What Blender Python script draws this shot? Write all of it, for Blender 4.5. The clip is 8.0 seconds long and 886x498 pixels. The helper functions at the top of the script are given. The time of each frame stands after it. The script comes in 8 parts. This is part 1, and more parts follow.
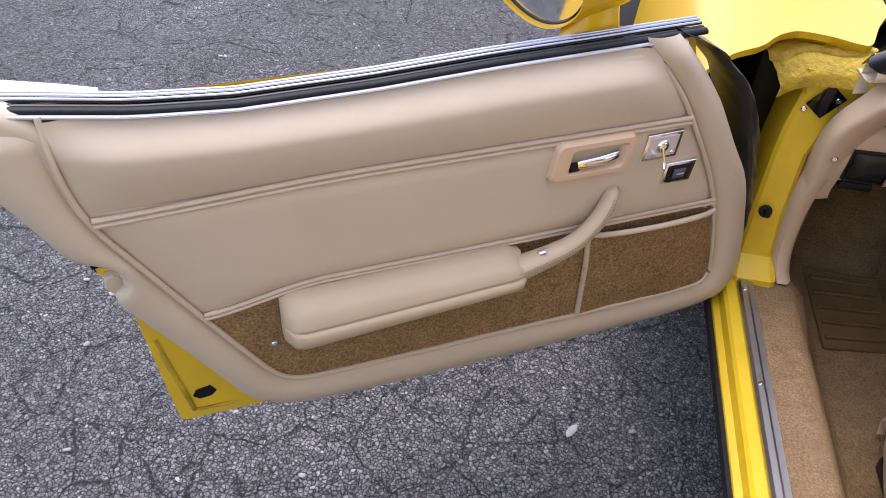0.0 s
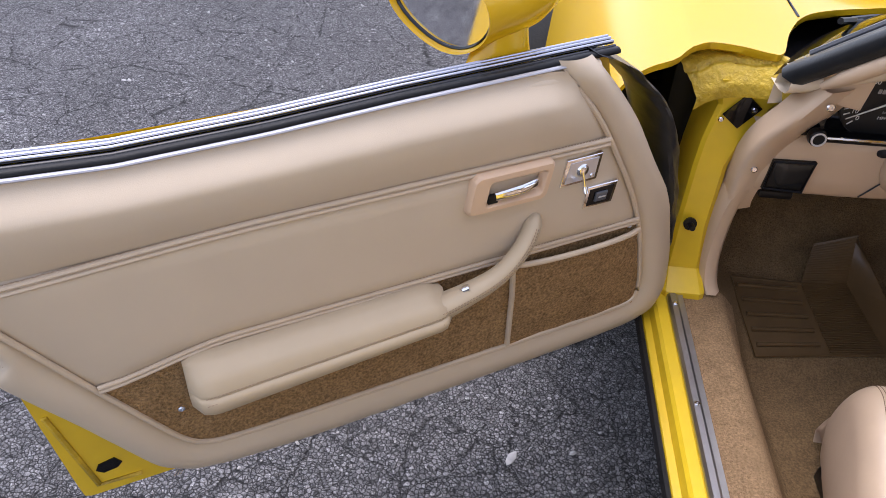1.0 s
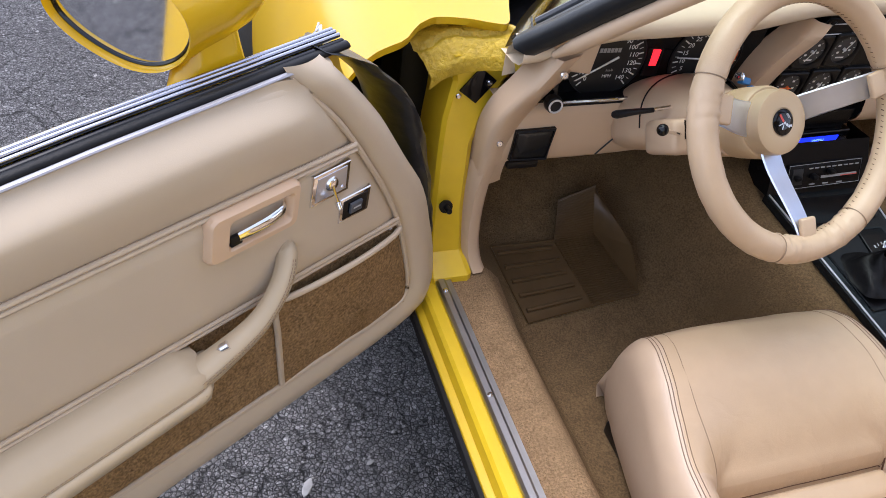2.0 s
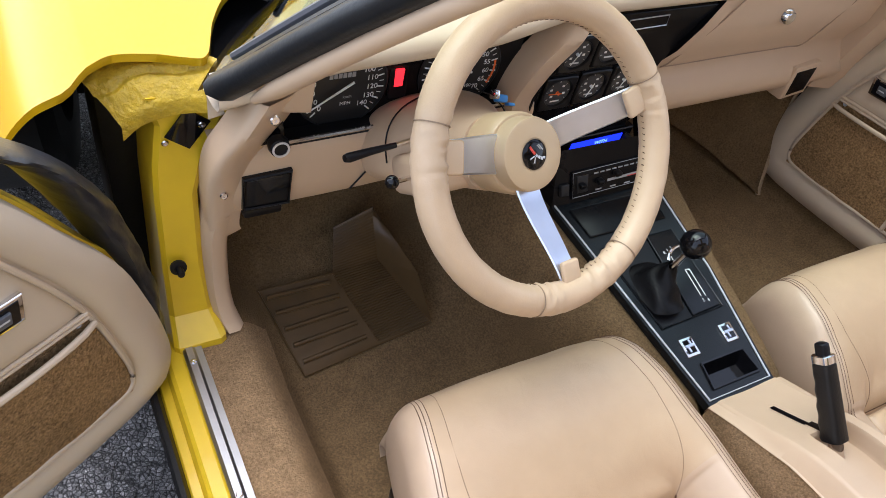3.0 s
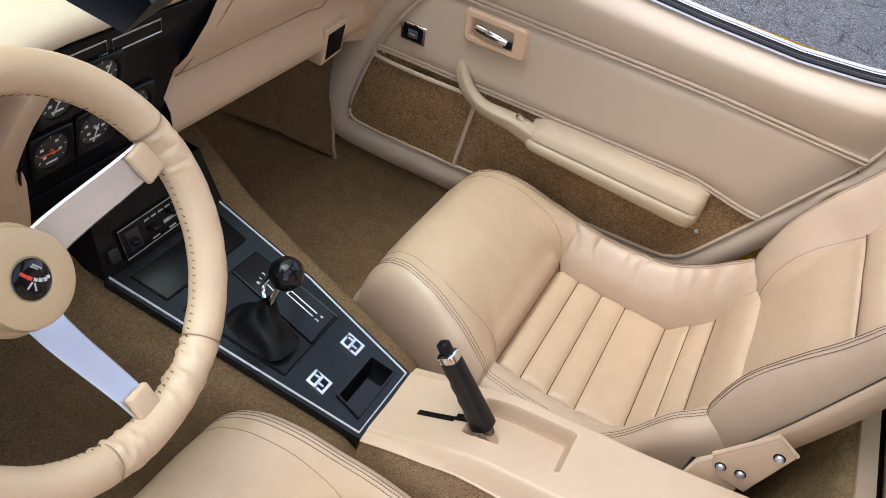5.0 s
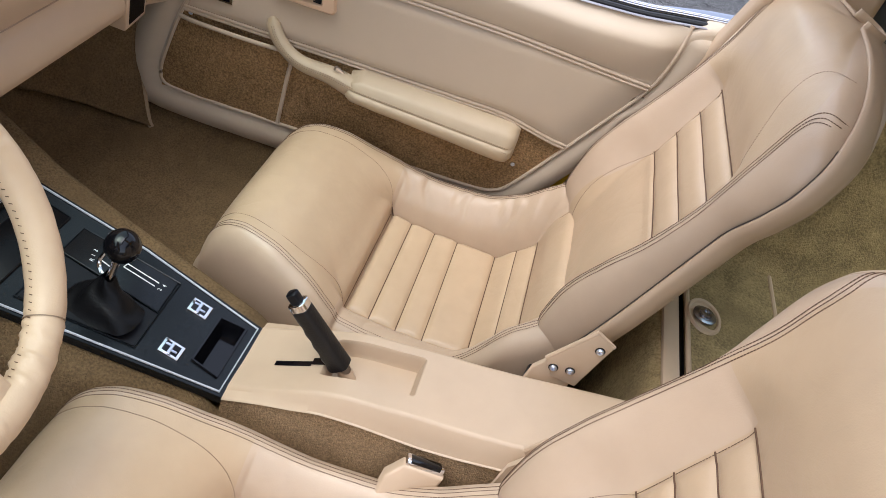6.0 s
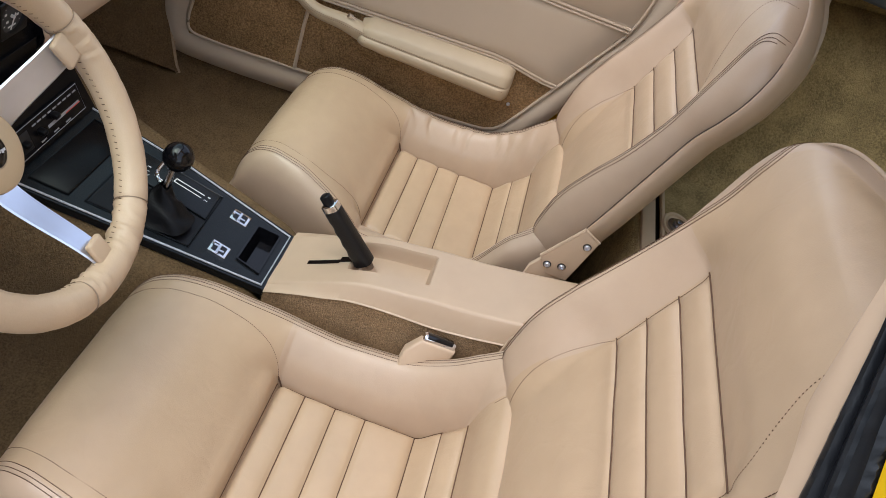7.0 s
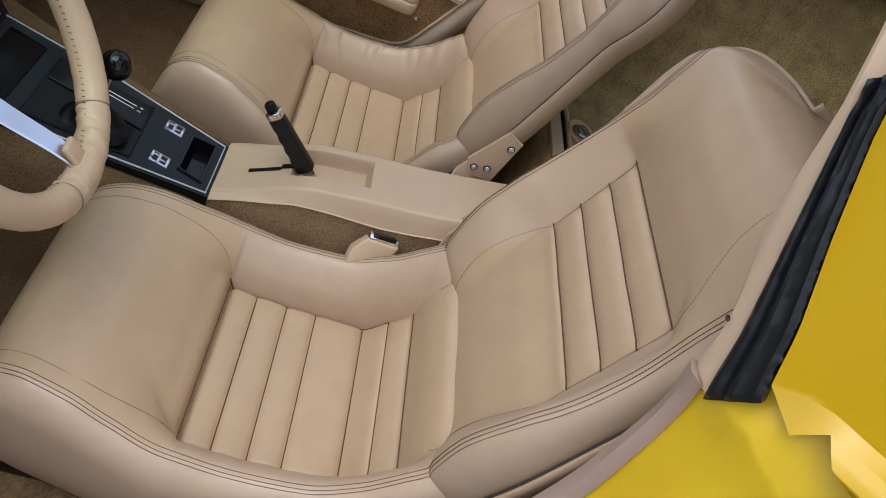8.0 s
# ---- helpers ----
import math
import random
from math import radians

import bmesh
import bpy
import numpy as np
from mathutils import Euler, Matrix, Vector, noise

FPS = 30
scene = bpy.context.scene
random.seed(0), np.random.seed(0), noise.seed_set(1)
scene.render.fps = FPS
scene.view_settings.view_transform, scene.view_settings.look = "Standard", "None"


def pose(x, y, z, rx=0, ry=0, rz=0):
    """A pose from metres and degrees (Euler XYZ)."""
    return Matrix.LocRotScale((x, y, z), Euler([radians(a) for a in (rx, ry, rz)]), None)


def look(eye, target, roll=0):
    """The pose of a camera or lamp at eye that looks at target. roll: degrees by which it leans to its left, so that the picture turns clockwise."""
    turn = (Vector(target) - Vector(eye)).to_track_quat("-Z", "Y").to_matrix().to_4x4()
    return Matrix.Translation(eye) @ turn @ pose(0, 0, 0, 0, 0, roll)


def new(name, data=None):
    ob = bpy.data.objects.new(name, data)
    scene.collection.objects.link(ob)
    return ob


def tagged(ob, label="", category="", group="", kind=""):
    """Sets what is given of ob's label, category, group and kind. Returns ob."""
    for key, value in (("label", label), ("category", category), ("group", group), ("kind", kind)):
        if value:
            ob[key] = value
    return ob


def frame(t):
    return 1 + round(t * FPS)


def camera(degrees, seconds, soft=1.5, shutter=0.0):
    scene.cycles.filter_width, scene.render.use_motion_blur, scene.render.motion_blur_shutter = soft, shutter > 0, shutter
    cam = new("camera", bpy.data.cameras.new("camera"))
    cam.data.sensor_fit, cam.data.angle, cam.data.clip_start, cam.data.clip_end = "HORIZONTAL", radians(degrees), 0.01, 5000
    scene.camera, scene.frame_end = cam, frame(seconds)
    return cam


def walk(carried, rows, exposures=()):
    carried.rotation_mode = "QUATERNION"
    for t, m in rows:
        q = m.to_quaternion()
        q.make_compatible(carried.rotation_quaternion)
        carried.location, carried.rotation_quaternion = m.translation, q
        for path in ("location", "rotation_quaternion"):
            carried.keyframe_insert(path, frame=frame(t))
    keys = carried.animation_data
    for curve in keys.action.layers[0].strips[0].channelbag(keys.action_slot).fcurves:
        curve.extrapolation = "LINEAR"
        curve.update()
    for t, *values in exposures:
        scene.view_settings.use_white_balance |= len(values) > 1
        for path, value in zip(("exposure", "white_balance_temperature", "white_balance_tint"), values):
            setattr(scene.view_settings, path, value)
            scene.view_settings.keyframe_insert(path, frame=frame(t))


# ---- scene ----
cam = camera(60.8, 8.0, soft=0.7)
PATH = [
    (0, (-1.052, -0.639, 1.189), (-1.298, 0.891, -0.076), 3.4),
    (0.5, (-1.041, -0.633, 1.192), (-1.293, 0.899, -0.069), 3.2),
    (1, (-1.04, -0.56, 1.19), (-1.12, 0.998, -0.062), 3.6),
    (1.5, (-1.049, -0.48, 1.186), (-0.814, 1.061, -0.067), 5.3),
    (2, (-1.047, -0.413, 1.175), (-0.463, 1.006, -0.108), 8.6),
    (2.2, (-1.029, -0.396, 1.179), (-0.322, 0.97, -0.1), 10.8),
    (3.3, (-0.729, -0.25, 1.22), (0.176, 0.899, -0.145), 11.6),
    (3.5, (-0.705, -0.244, 1.225), (0.267, 0.857, -0.132), 12.4),
    (4, (-0.657, -0.214, 1.226), (0.489, 0.743, -0.105), 13.4),
    (4.5, (-0.618, -0.177, 1.221), (0.685, 0.559, -0.106), 14.2),
    (5, (-0.594, -0.151, 1.215), (0.852, 0.302, -0.09), 16.5),
    (5.2, (-0.592, -0.143, 1.219), (0.899, 0.181, -0.074), 17.3),
    (6.3, (-0.697, -0.175, 1.242), (0.831, -0.206, -0.048), 21.6),
    (6.5, (-0.742, -0.186, 1.244), (0.78, -0.222, -0.053), 21.6),
    (7, (-0.841, -0.163, 1.26), (0.67, -0.206, -0.05), 21.6),
    (7.5, (-0.902, -0.095, 1.243), (0.589, -0.325, -0.071), 24.6),
    (8, (-0.954, -0.051, 1.251), (0.482, -0.504, -0.065), 30.0),
]
walk(cam, [(t, look(eye, target, roll)) for t, eye, target, roll in PATH],
     [(0.0, 1.75, 6130, 20), (1.5, 1.67, 6100, 18), (2.2, 1.78, 6080, 16), (3.5, 1.86, 6080, 13), (5.0, 1.82, 6080, 13), (6.5, 1.58, 6190, 12), (7.0, 1.41, 6190, 12), (7.5, 1.25, 6190, 12), (8.0, 0.93, 6150, 12)])

# ---------------------------------------------------------------- light
world = bpy.data.worlds.new("world")
scene.world = world
world.use_nodes = True
wn = world.node_tree
sky = wn.nodes.new("ShaderNodeTexSky")
sky.sky_type = "NISHITA"
sky.sun_disc = False
sky.sun_elevation = radians(66)
sky.sun_rotation = radians(-35)
sky.air_density = 1.0
sky.dust_density = 2.0
grey = wn.nodes.new("ShaderNodeHueSaturation")
grey.inputs["Saturation"].default_value = 0.5
wn.links.new(sky.outputs[0], grey.inputs["Color"])
wn.links.new(grey.outputs[0], wn.nodes["Background"].inputs[0])
wn.nodes["Background"].inputs[1].default_value = 0.15
sun_data = bpy.data.lights.new("sun", "SUN")
sun_data.energy = 0.5
sun_data.angle = radians(40)
sun_data.color = (1.0, 0.98, 0.95)
sun = new("sun", sun_data)
sun.matrix_world = look((0, 0, 10), (0.12, -0.10, 9.0))


# ---------------------------------------------------------------- materials
def mat(name, base, rough=0.5, metal=0.0, vary=0.12, scale=40.0, bump=0.0, bump_scale=400.0, spec=0.5, stain=0.0,
        coat=0.0, sheen=0.0, tone=None, depth=0.002, contrast=0.4, coarse=1.0, crease=0.0):
    """A surface with mottling at two sizes, uneven gloss and fine relief."""
    m = bpy.data.materials.new(name)
    m.use_nodes = True
    nt = m.node_tree
    b = nt.nodes["Principled BSDF"]
    co = nt.nodes.new("ShaderNodeTexCoord")
    n1 = nt.nodes.new("ShaderNodeTexNoise")
    n1.inputs["Scale"].default_value = scale
    n1.inputs["Detail"].default_value = 6
    n2 = nt.nodes.new("ShaderNodeTexNoise")
    n2.inputs["Scale"].default_value = scale / 9
    n2.inputs["Detail"].default_value = 3
    for n in (n1, n2):
        nt.links.new(co.outputs["Object"], n.inputs["Vector"])
    add = nt.nodes.new("ShaderNodeMath")
    add.operation = "ADD"
    nt.links.new(n1.outputs["Fac"], add.inputs[0])
    soft = nt.nodes.new("ShaderNodeMapRange")
    soft.inputs["To Min"].default_value = 0.5 - 0.5 * coarse
    soft.inputs["To Max"].default_value = 0.5 + 0.5 * coarse
    nt.links.new(n2.outputs["Fac"], soft.inputs["Value"])
    nt.links.new(soft.outputs[0], add.inputs[1])
    ramp = nt.nodes.new("ShaderNodeMapRange")
    ramp.inputs["From Min"].default_value = 1 - contrast
    ramp.inputs["From Max"].default_value = 1 + contrast
    nt.links.new(add.outputs[0], ramp.inputs["Value"])
    mix = nt.nodes.new("ShaderNodeMix")
    mix.data_type = "RGBA"
    lo = [c * (1 - vary) for c in base]
    hi = [min(1, c * (1 + vary)) for c in (tone or base)]
    mix.inputs["A"].default_value = (*lo, 1)
    mix.inputs["B"].default_value = (*hi, 1)
    nt.links.new(ramp.outputs[0], mix.inputs["Factor"])
    colour = mix.outputs["Result"]
    if stain:
        n3 = nt.nodes.new("ShaderNodeTexNoise")
        n3.inputs["Scale"].default_value = 7
        n3.inputs["Detail"].default_value = 8
        nt.links.new(co.outputs["Object"], n3.inputs["Vector"])
        r3 = nt.nodes.new("ShaderNodeMapRange")
        r3.inputs["From Min"].default_value = 0.52
        r3.inputs["From Max"].default_value = 0.75
        nt.links.new(n3.outputs["Fac"], r3.inputs["Value"])
        mx = nt.nodes.new("ShaderNodeMix")
        mx.data_type = "RGBA"
        nt.links.new(colour, mx.inputs["A"])
        mx.inputs["B"].default_value = (*[c * (1 - stain) for c in base], 1)
        nt.links.new(r3.outputs[0], mx.inputs["Factor"])
        colour = mx.outputs["Result"]
    nt.links.new(colour, b.inputs["Base Color"])
    rr = nt.nodes.new("ShaderNodeMapRange")
    rr.inputs["To Min"].default_value = max(0.02, rough - 0.07)
    rr.inputs["To Max"].default_value = min(1, rough + 0.07)
    nt.links.new(n2.outputs["Fac"], rr.inputs["Value"])
    nt.links.new(rr.outputs[0], b.inputs["Roughness"])
    b.inputs["Metallic"].default_value = metal
    b.inputs["Specular IOR Level"].default_value = spec
    b.inputs["Coat Weight"].default_value = coat
    b.inputs["Coat Roughness"].default_value = 0.05
    b.inputs["Sheen Weight"].default_value = sheen
    if bump:
        nb = nt.nodes.new("ShaderNodeTexNoise")
        nb.inputs["Scale"].default_value = bump_scale
        nb.inputs["Detail"].default_value = 4
        nt.links.new(co.outputs["Object"], nb.inputs["Vector"])
        bp = nt.nodes.new("ShaderNodeBump")
        bp.inputs["Strength"].default_value = bump
        bp.inputs["Distance"].default_value = depth
        nt.links.new(nb.outputs["Fac"], bp.inputs["Height"])
        nt.links.new(bp.outputs[0], b.inputs["Normal"])
        if crease:
            # soft irregular wrinkles of a hide, where a slow noise passes its middle
            nc = nt.nodes.new("ShaderNodeTexNoise")
            nc.inputs["Scale"].default_value = 17
            nc.inputs["Detail"].default_value = 3
            nc.inputs["Distortion"].default_value = 0.8
            nt.links.new(co.outputs["Object"], nc.inputs["Vector"])
            away = nt.nodes.new("ShaderNodeMath")
            away.operation = "SUBTRACT"
            away.inputs[1].default_value = 0.5
            nt.links.new(nc.outputs["Fac"], away.inputs[0])
            fold = nt.nodes.new("ShaderNodeMath")
            fold.operation = "ABSOLUTE"
            nt.links.new(away.outputs[0], fold.inputs[0])
            line = nt.nodes.new("ShaderNodeMapRange")
            line.interpolation_type = "SMOOTHSTEP"
            line.inputs["From Max"].default_value = 0.10
            nt.links.new(fold.outputs[0], line.inputs["Value"])
            bc = nt.nodes.new("ShaderNodeBump")
            bc.inputs["Strength"].default_value = crease
            bc.inputs["Distance"].default_value = 0.003
            nt.links.new(line.outputs[0], bc.inputs["Height"])
            nt.links.new(bp.outputs[0], bc.inputs["Normal"])
            nt.links.new(bc.outputs[0], b.inputs["Normal"])
    return m


LEATHER = mat("leather", (0.470, 0.338, 0.210), 0.34, vary=0.065, scale=26, bump=0.12, bump_scale=700, crease=0.05)
BOLSTER = mat("bolster_vinyl", (0.478, 0.352, 0.240), 0.36, vary=0.06, scale=26, bump=0.12, bump_scale=700, crease=0.03)
LEATHER_DOOR = mat("door_vinyl", (0.515, 0.418, 0.302), 0.40, spec=0.36, vary=0.04, scale=18, bump=0.07, bump_scale=800)
ARMREST = mat("armrest_vinyl", (0.442, 0.348, 0.228), 0.42, spec=0.32, vary=0.05, scale=20, bump=0.06, bump_scale=800)
PLASTIC = mat("beige_plastic", (0.53, 0.385, 0.255), 0.5, vary=0.04, scale=25, bump=0.05, bump_scale=900)
# beige pad made paler: skylight through the windscreen painted into its colour
PAD = mat("lit_dash_pad", (0.62, 0.515, 0.375), 0.55, vary=0.05, scale=20, bump=0.06, bump_scale=800)
PEACH = mat("peach_plastic", (0.60, 0.415, 0.265), 0.42, vary=0.05, scale=25, bump=0.05, bump_scale=900)
PIPING = mat("piping", (0.50, 0.395, 0.28), 0.45, vary=0.06, scale=60)
THREAD = mat("thread", (0.10, 0.050, 0.024), 0.8, vary=0.2, scale=300)
BEAD = mat("grey_bead", (0.36, 0.35, 0.37), 0.35, metal=0.5, vary=0.05, scale=60)
BELT = mat("belt_metal", (0.40, 0.405, 0.45), 0.24, metal=1, vary=0.05, scale=60)
THREAD_TAN = mat("tan_thread", (0.27, 0.19, 0.12), 0.8, vary=0.15, scale=300)
# base colour lowered to carry the shade of the footwells
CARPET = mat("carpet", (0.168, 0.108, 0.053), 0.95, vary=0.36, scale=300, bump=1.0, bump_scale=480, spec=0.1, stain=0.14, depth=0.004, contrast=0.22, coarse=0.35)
CARPET_EDGE = mat("carpet_binding", (0.36, 0.26, 0.16), 0.9, vary=0.3, scale=200, bump=0.8, bump_scale=400, spec=0.1)
SCUFF = mat("scuff_metal", (0.40, 0.40, 0.41), 0.36, metal=1, vary=0.08, scale=60)
# lighter copy of the carpet: daylight on sill and tunnel painted into its colour
CARPET_LIT = mat("lit_carpet", (0.280, 0.182, 0.097), 0.95, vary=0.36, scale=300, bump=1.0, bump_scale=480, spec=0.1, stain=0.1, depth=0.004, contrast=0.22, coarse=0.35)
# olive carpet with the daylight of the rear glass painted into its tone
CARPET_REAR = mat("olive_lit_carpet", (0.345, 0.255, 0.125), 0.95, vary=0.36, scale=240, bump=1.0, bump_scale=420, spec=0.1, stain=0.2, depth=0.004, contrast=0.22, coarse=0.8)
CARPET_DOOR = mat("door_carpet", (0.30, 0.185, 0.085), 0.95, vary=0.5, scale=270, bump=1.0, bump_scale=420, spec=0.1, depth=0.005, contrast=0.22, coarse=0.25)
VINYL_MAT = mat("vinyl_mat", (0.088, 0.052, 0.021), 0.40, spec=0.35, vary=0.2, scale=30, bump=0.1, bump_scale=600)
YELLOW = mat("yellow_paint", (0.54, 0.325, 0.003), 0.26, vary=0.03, scale=6, coat=0.25, spec=0.3)
YELLOW_JAMB = mat("jamb_paint", (0.66, 0.44, 0.014), 0.36, vary=0.08, scale=25, bump=0.15, bump_scale=60, coat=0.3)
YELLOW_ROUGH = mat("rough_sealed_paint", (0.50, 0.33, 0.02), 0.45, vary=0.35, scale=70, bump=1.0, bump_scale=130, stain=0.8, depth=0.004)
RUBBER = mat("black_rubber", (0.007, 0.007, 0.0075), 0.45, spec=0.2, vary=0.3, scale=50, bump=0.3, bump_scale=180)
SEAL = mat("weatherstrip_rubber", (0.010, 0.011, 0.0125), 0.34, spec=0.32, vary=0.25, scale=40, bump=0.18, bump_scale=160)
BLACK = mat("black_plastic", (0.006, 0.006, 0.007), 0.33, spec=0.22, vary=0.2, scale=40, bump=0.08, bump_scale=500)
GLOSS = mat("gloss_black", (0.004, 0.004, 0.005), 0.12, spec=0.35, vary=0.2, scale=30)
CONSOLE = mat("console_plate", (0.007, 0.009, 0.0105), 0.26, spec=0.28, vary=0.25, scale=25, bump=0.05, bump_scale=700)
DIAL_GREY = mat("grey_dial_face", (0.035, 0.036, 0.038), 0.45, vary=0.15, scale=50)
DIAL = mat("dial_face", (0.009, 0.009, 0.0095), 0.5, vary=0.15, scale=50)
CHROME = mat("chrome", (0.78, 0.78, 0.8), 0.1, metal=1, vary=0.04, scale=40)
# blue cast of the sky's reflection painted into the metal's colour
STEEL = mat("brushed_aluminium", (0.70, 0.75, 0.86), 0.30, metal=1, vary=0.05, scale=50)
STACK = mat("satin_black_panel", (0.0045, 0.0045, 0.0052), 0.26, spec=0.14, vary=0.2, scale=30)
SILVER = mat("silver_paint", (0.55, 0.56, 0.58), 0.35, vary=0.06, metal=0.4)
WHITE = mat("white_mark", (0.75, 0.75, 0.73), 0.5, vary=0.04)
GREY_MARK = mat("grey_mark", (0.33, 0.33, 0.33), 0.5, vary=0.06)
ORANGE = mat("orange_mark", (0.85, 0.16, 0.03), 0.5, vary=0.04)
RED_MARK = mat("red_mark", (0.6, 0.05, 0.03), 0.4, vary=0.05)
BLUE_MARK = mat("blue_mark", (0.04, 0.22, 0.55), 0.35, vary=0.05)
MIRROR = mat("mirror_glass", (0.85, 0.86, 0.88), 0.02, metal=1, vary=0.01)
WORN_RUBBER = mat("worn_rubber", (0.014, 0.015, 0.018), 0.36, spec=0.45, vary=0.3, scale=30, bump=0.25, bump_scale=90)
MOULDING = mat("satin_moulding", (0.075, 0.078, 0.088), 0.34, vary=0.15, scale=40)
TYRE = mat("tyre_rubber", (0.02, 0.02, 0.02), 0.75, vary=0.25, scale=60, bump=0.3, bump_scale=200)
WRAP = mat("wheel_wrap_leather", (0.55, 0.40, 0.255), 0.42, vary=0.07, scale=30, bump=0.16, bump_scale=500)
CONSOLE_TAN = mat("console_plastic", (0.485, 0.352, 0.230), 0.46, vary=0.05, scale=25, bump=0.06, bump_scale=900)
HUB = mat("hub_plastic", (0.50, 0.365, 0.215), 0.40, vary=0.04, scale=20, bump=0.05, bump_scale=900)


def glow(name, colour, strength):
    m = mat(name, colour, 0.3)
    b = m.node_tree.nodes["Principled BSDF"]
    b.inputs["Emission Color"].default_value = (*colour, 1)
    b.inputs["Emission Strength"].default_value = strength
    return m


RED_LIGHT = glow("red_warning_light", (1.0, 0.02, 0.03), 0.55)
BLUE_LIGHT = glow("blue_display", (0.01, 0.02, 0.85), 0.9)
BLUE_TEXT = glow("display_letters", (0.12, 0.25, 1.0), 1.0)


def glass_material(name, tint):
    m = bpy.data.materials.new(name)
    m.use_nodes = True
    nt = m.node_tree
    nt.nodes.remove(nt.nodes["Principled BSDF"])
    clear = nt.nodes.new("ShaderNodeBsdfTransparent")
    clear.inputs["Color"].default_value = (*tint, 1)
    gloss = nt.nodes.new("ShaderNodeBsdfGlossy")
    gloss.inputs["Roughness"].default_value = 0.02
    fres = nt.nodes.new("ShaderNodeFresnel")
    fres.inputs["IOR"].default_value = 1.6
    mix = nt.nodes.new("ShaderNodeMixShader")
    nt.links.new(fres.outputs[0], mix.inputs[0])
    nt.links.new(clear.outputs[0], mix.inputs[1])
    nt.links.new(gloss.outputs[0], mix.inputs[2])
    nt.links.new(mix.outputs[0], nt.nodes["Material Output"].inputs["Surface"])
    return m


GLASS = glass_material("glass", (0.74, 0.88, 0.78))


def asphalt_material():
    m = bpy.data.materials.new("asphalt")
    m.use_nodes = True
    nt = m.node_tree
    L = nt.links.new
    b = nt.nodes["Principled BSDF"]
    co = nt.nodes.new("ShaderNodeTexCoord")

    def vor(scale, feature="F1"):
        v = nt.nodes.new("ShaderNodeTexVoronoi")
        v.feature = feature
        v.inputs["Scale"].default_value = scale
        return v

    def rng(src, a, c, lo=0.0, hi=1.0):
        r = nt.nodes.new("ShaderNodeMapRange")
        for k, v in zip(("From Min", "From Max", "To Min", "To Max"), (a, c, lo, hi)):
            r.inputs[k].default_value = v
        L(src, r.inputs["Value"])
        return r.outputs[0]

    def maths(op, a, c):
        n = nt.nodes.new("ShaderNodeMath")
        n.operation = op
        for i, v in enumerate((a, c)):
            if isinstance(v, (int, float)):
                n.inputs[i].default_value = v
            else:
                L(v, n.inputs[i])
        return n.outputs[0]

    def noise_tex(scale, detail):
        n = nt.nodes.new("ShaderNodeTexNoise")
        n.inputs["Scale"].default_value = scale
        n.inputs["Detail"].default_value = detail
        L(co.outputs["Object"], n.inputs["Vector"])
        return n

    def times(a, c):
        n = nt.nodes.new("ShaderNodeMix")
        n.data_type = "RGBA"
        n.blend_type = "MULTIPLY"
        n.inputs["Factor"].default_value = 1
        L(a, n.inputs["A"])
        L(c, n.inputs["B"])
        return n.outputs["Result"]

    # angular cracks at two sizes, ragged by the stones
    wob = noise_tex(30, 6)
    off = nt.nodes.new("ShaderNodeVectorMath")
    off.operation = "MULTIPLY_ADD"
    L(wob.outputs["Color"], off.inputs[0])
    off.inputs[1].default_value = (0.042, 0.042, 0.0)
    L(co.outputs["Object"], off.inputs[2])
    crack = vor(5.6, "DISTANCE_TO_EDGE")
    crack2 = vor(11.0, "DISTANCE_TO_EDGE")
    for c in (crack, crack2):
        L(off.outputs[0], c.inputs["Vector"])
    big = noise_tex(1.7, 4)
    patch = noise_tex(5.0, 3)
    line1 = maths("MULTIPLY", rng(crack.outputs["Distance"], 0.003, 0.017, 0.95, 0.0), rng(wob.outputs["Fac"], 0.36, 0.54, 0.25, 1.0))
    line2 = maths("MULTIPLY", rng(crack2.outputs["Distance"], 0.004, 0.024, 0.85, 0.0), rng(patch.outputs["Fac"], 0.46, 0.60))
    cracks = maths("MAXIMUM", line1, line2)
    # crushed stone: angular pieces of two sizes in a darker binder
    tones, joints = [], []
    for scale in (125, 260):
        cell, edge = vor(scale), vor(scale, "DISTANCE_TO_EDGE")
        for s in (cell, edge):
            L(co.outputs["Object"], s.inputs["Vector"])
        sep = nt.nodes.new("ShaderNodeSeparateColor")
        L(cell.outputs["Color"], sep.inputs[0])
        tones.append(sep)
        joints.append(rng(edge.outputs["Distance"], 0.01, 0.16))
    tone = nt.nodes.new("ShaderNodeValToRGB")
    r = tone.color_ramp
    r.elements[0].position, r.elements[0].color = 0.0, (0.075, 0.073, 0.075, 1)
    r.elements[1].position, r.elements[1].color = 1.0, (0.48, 0.47, 0.47, 1)
    e = r.elements.new(0.60)
    e.color = (0.190, 0.184, 0.186, 1)
    e = r.elements.new(0.92)
    e.color = (0.300, 0.293, 0.294, 1)
    pick = nt.nodes.new("ShaderNodeMix")
    pick.data_type = "FLOAT"
    which = rng(patch.outputs["Fac"], 0.40, 0.60, 0.25, 0.65)
    L(which, pick.inputs["Factor"])
    L(tones[0].outputs[0], pick.inputs["A"])
    L(tones[1].outputs[0], pick.inputs["B"])
    L(pick.outputs["Result"], tone.inputs[0])
    joint = maths("MULTIPLY", joints[0], maths("ADD", maths("MULTIPLY", joints[1], 0.6), 0.4))
    colour = times(tone.outputs[0], rng(joint, 0.0, 0.7, 0.16, 1.12))
    colour = times(colour, rng(noise_tex(520, 4).outputs["Fac"], 0.28, 0.72, 0.42, 1.58))
    colour = times(colour, rng(big.outputs["Fac"], 0.3, 0.7, 0.84, 1.16))
    dark = nt.nodes.new("ShaderNodeMix")
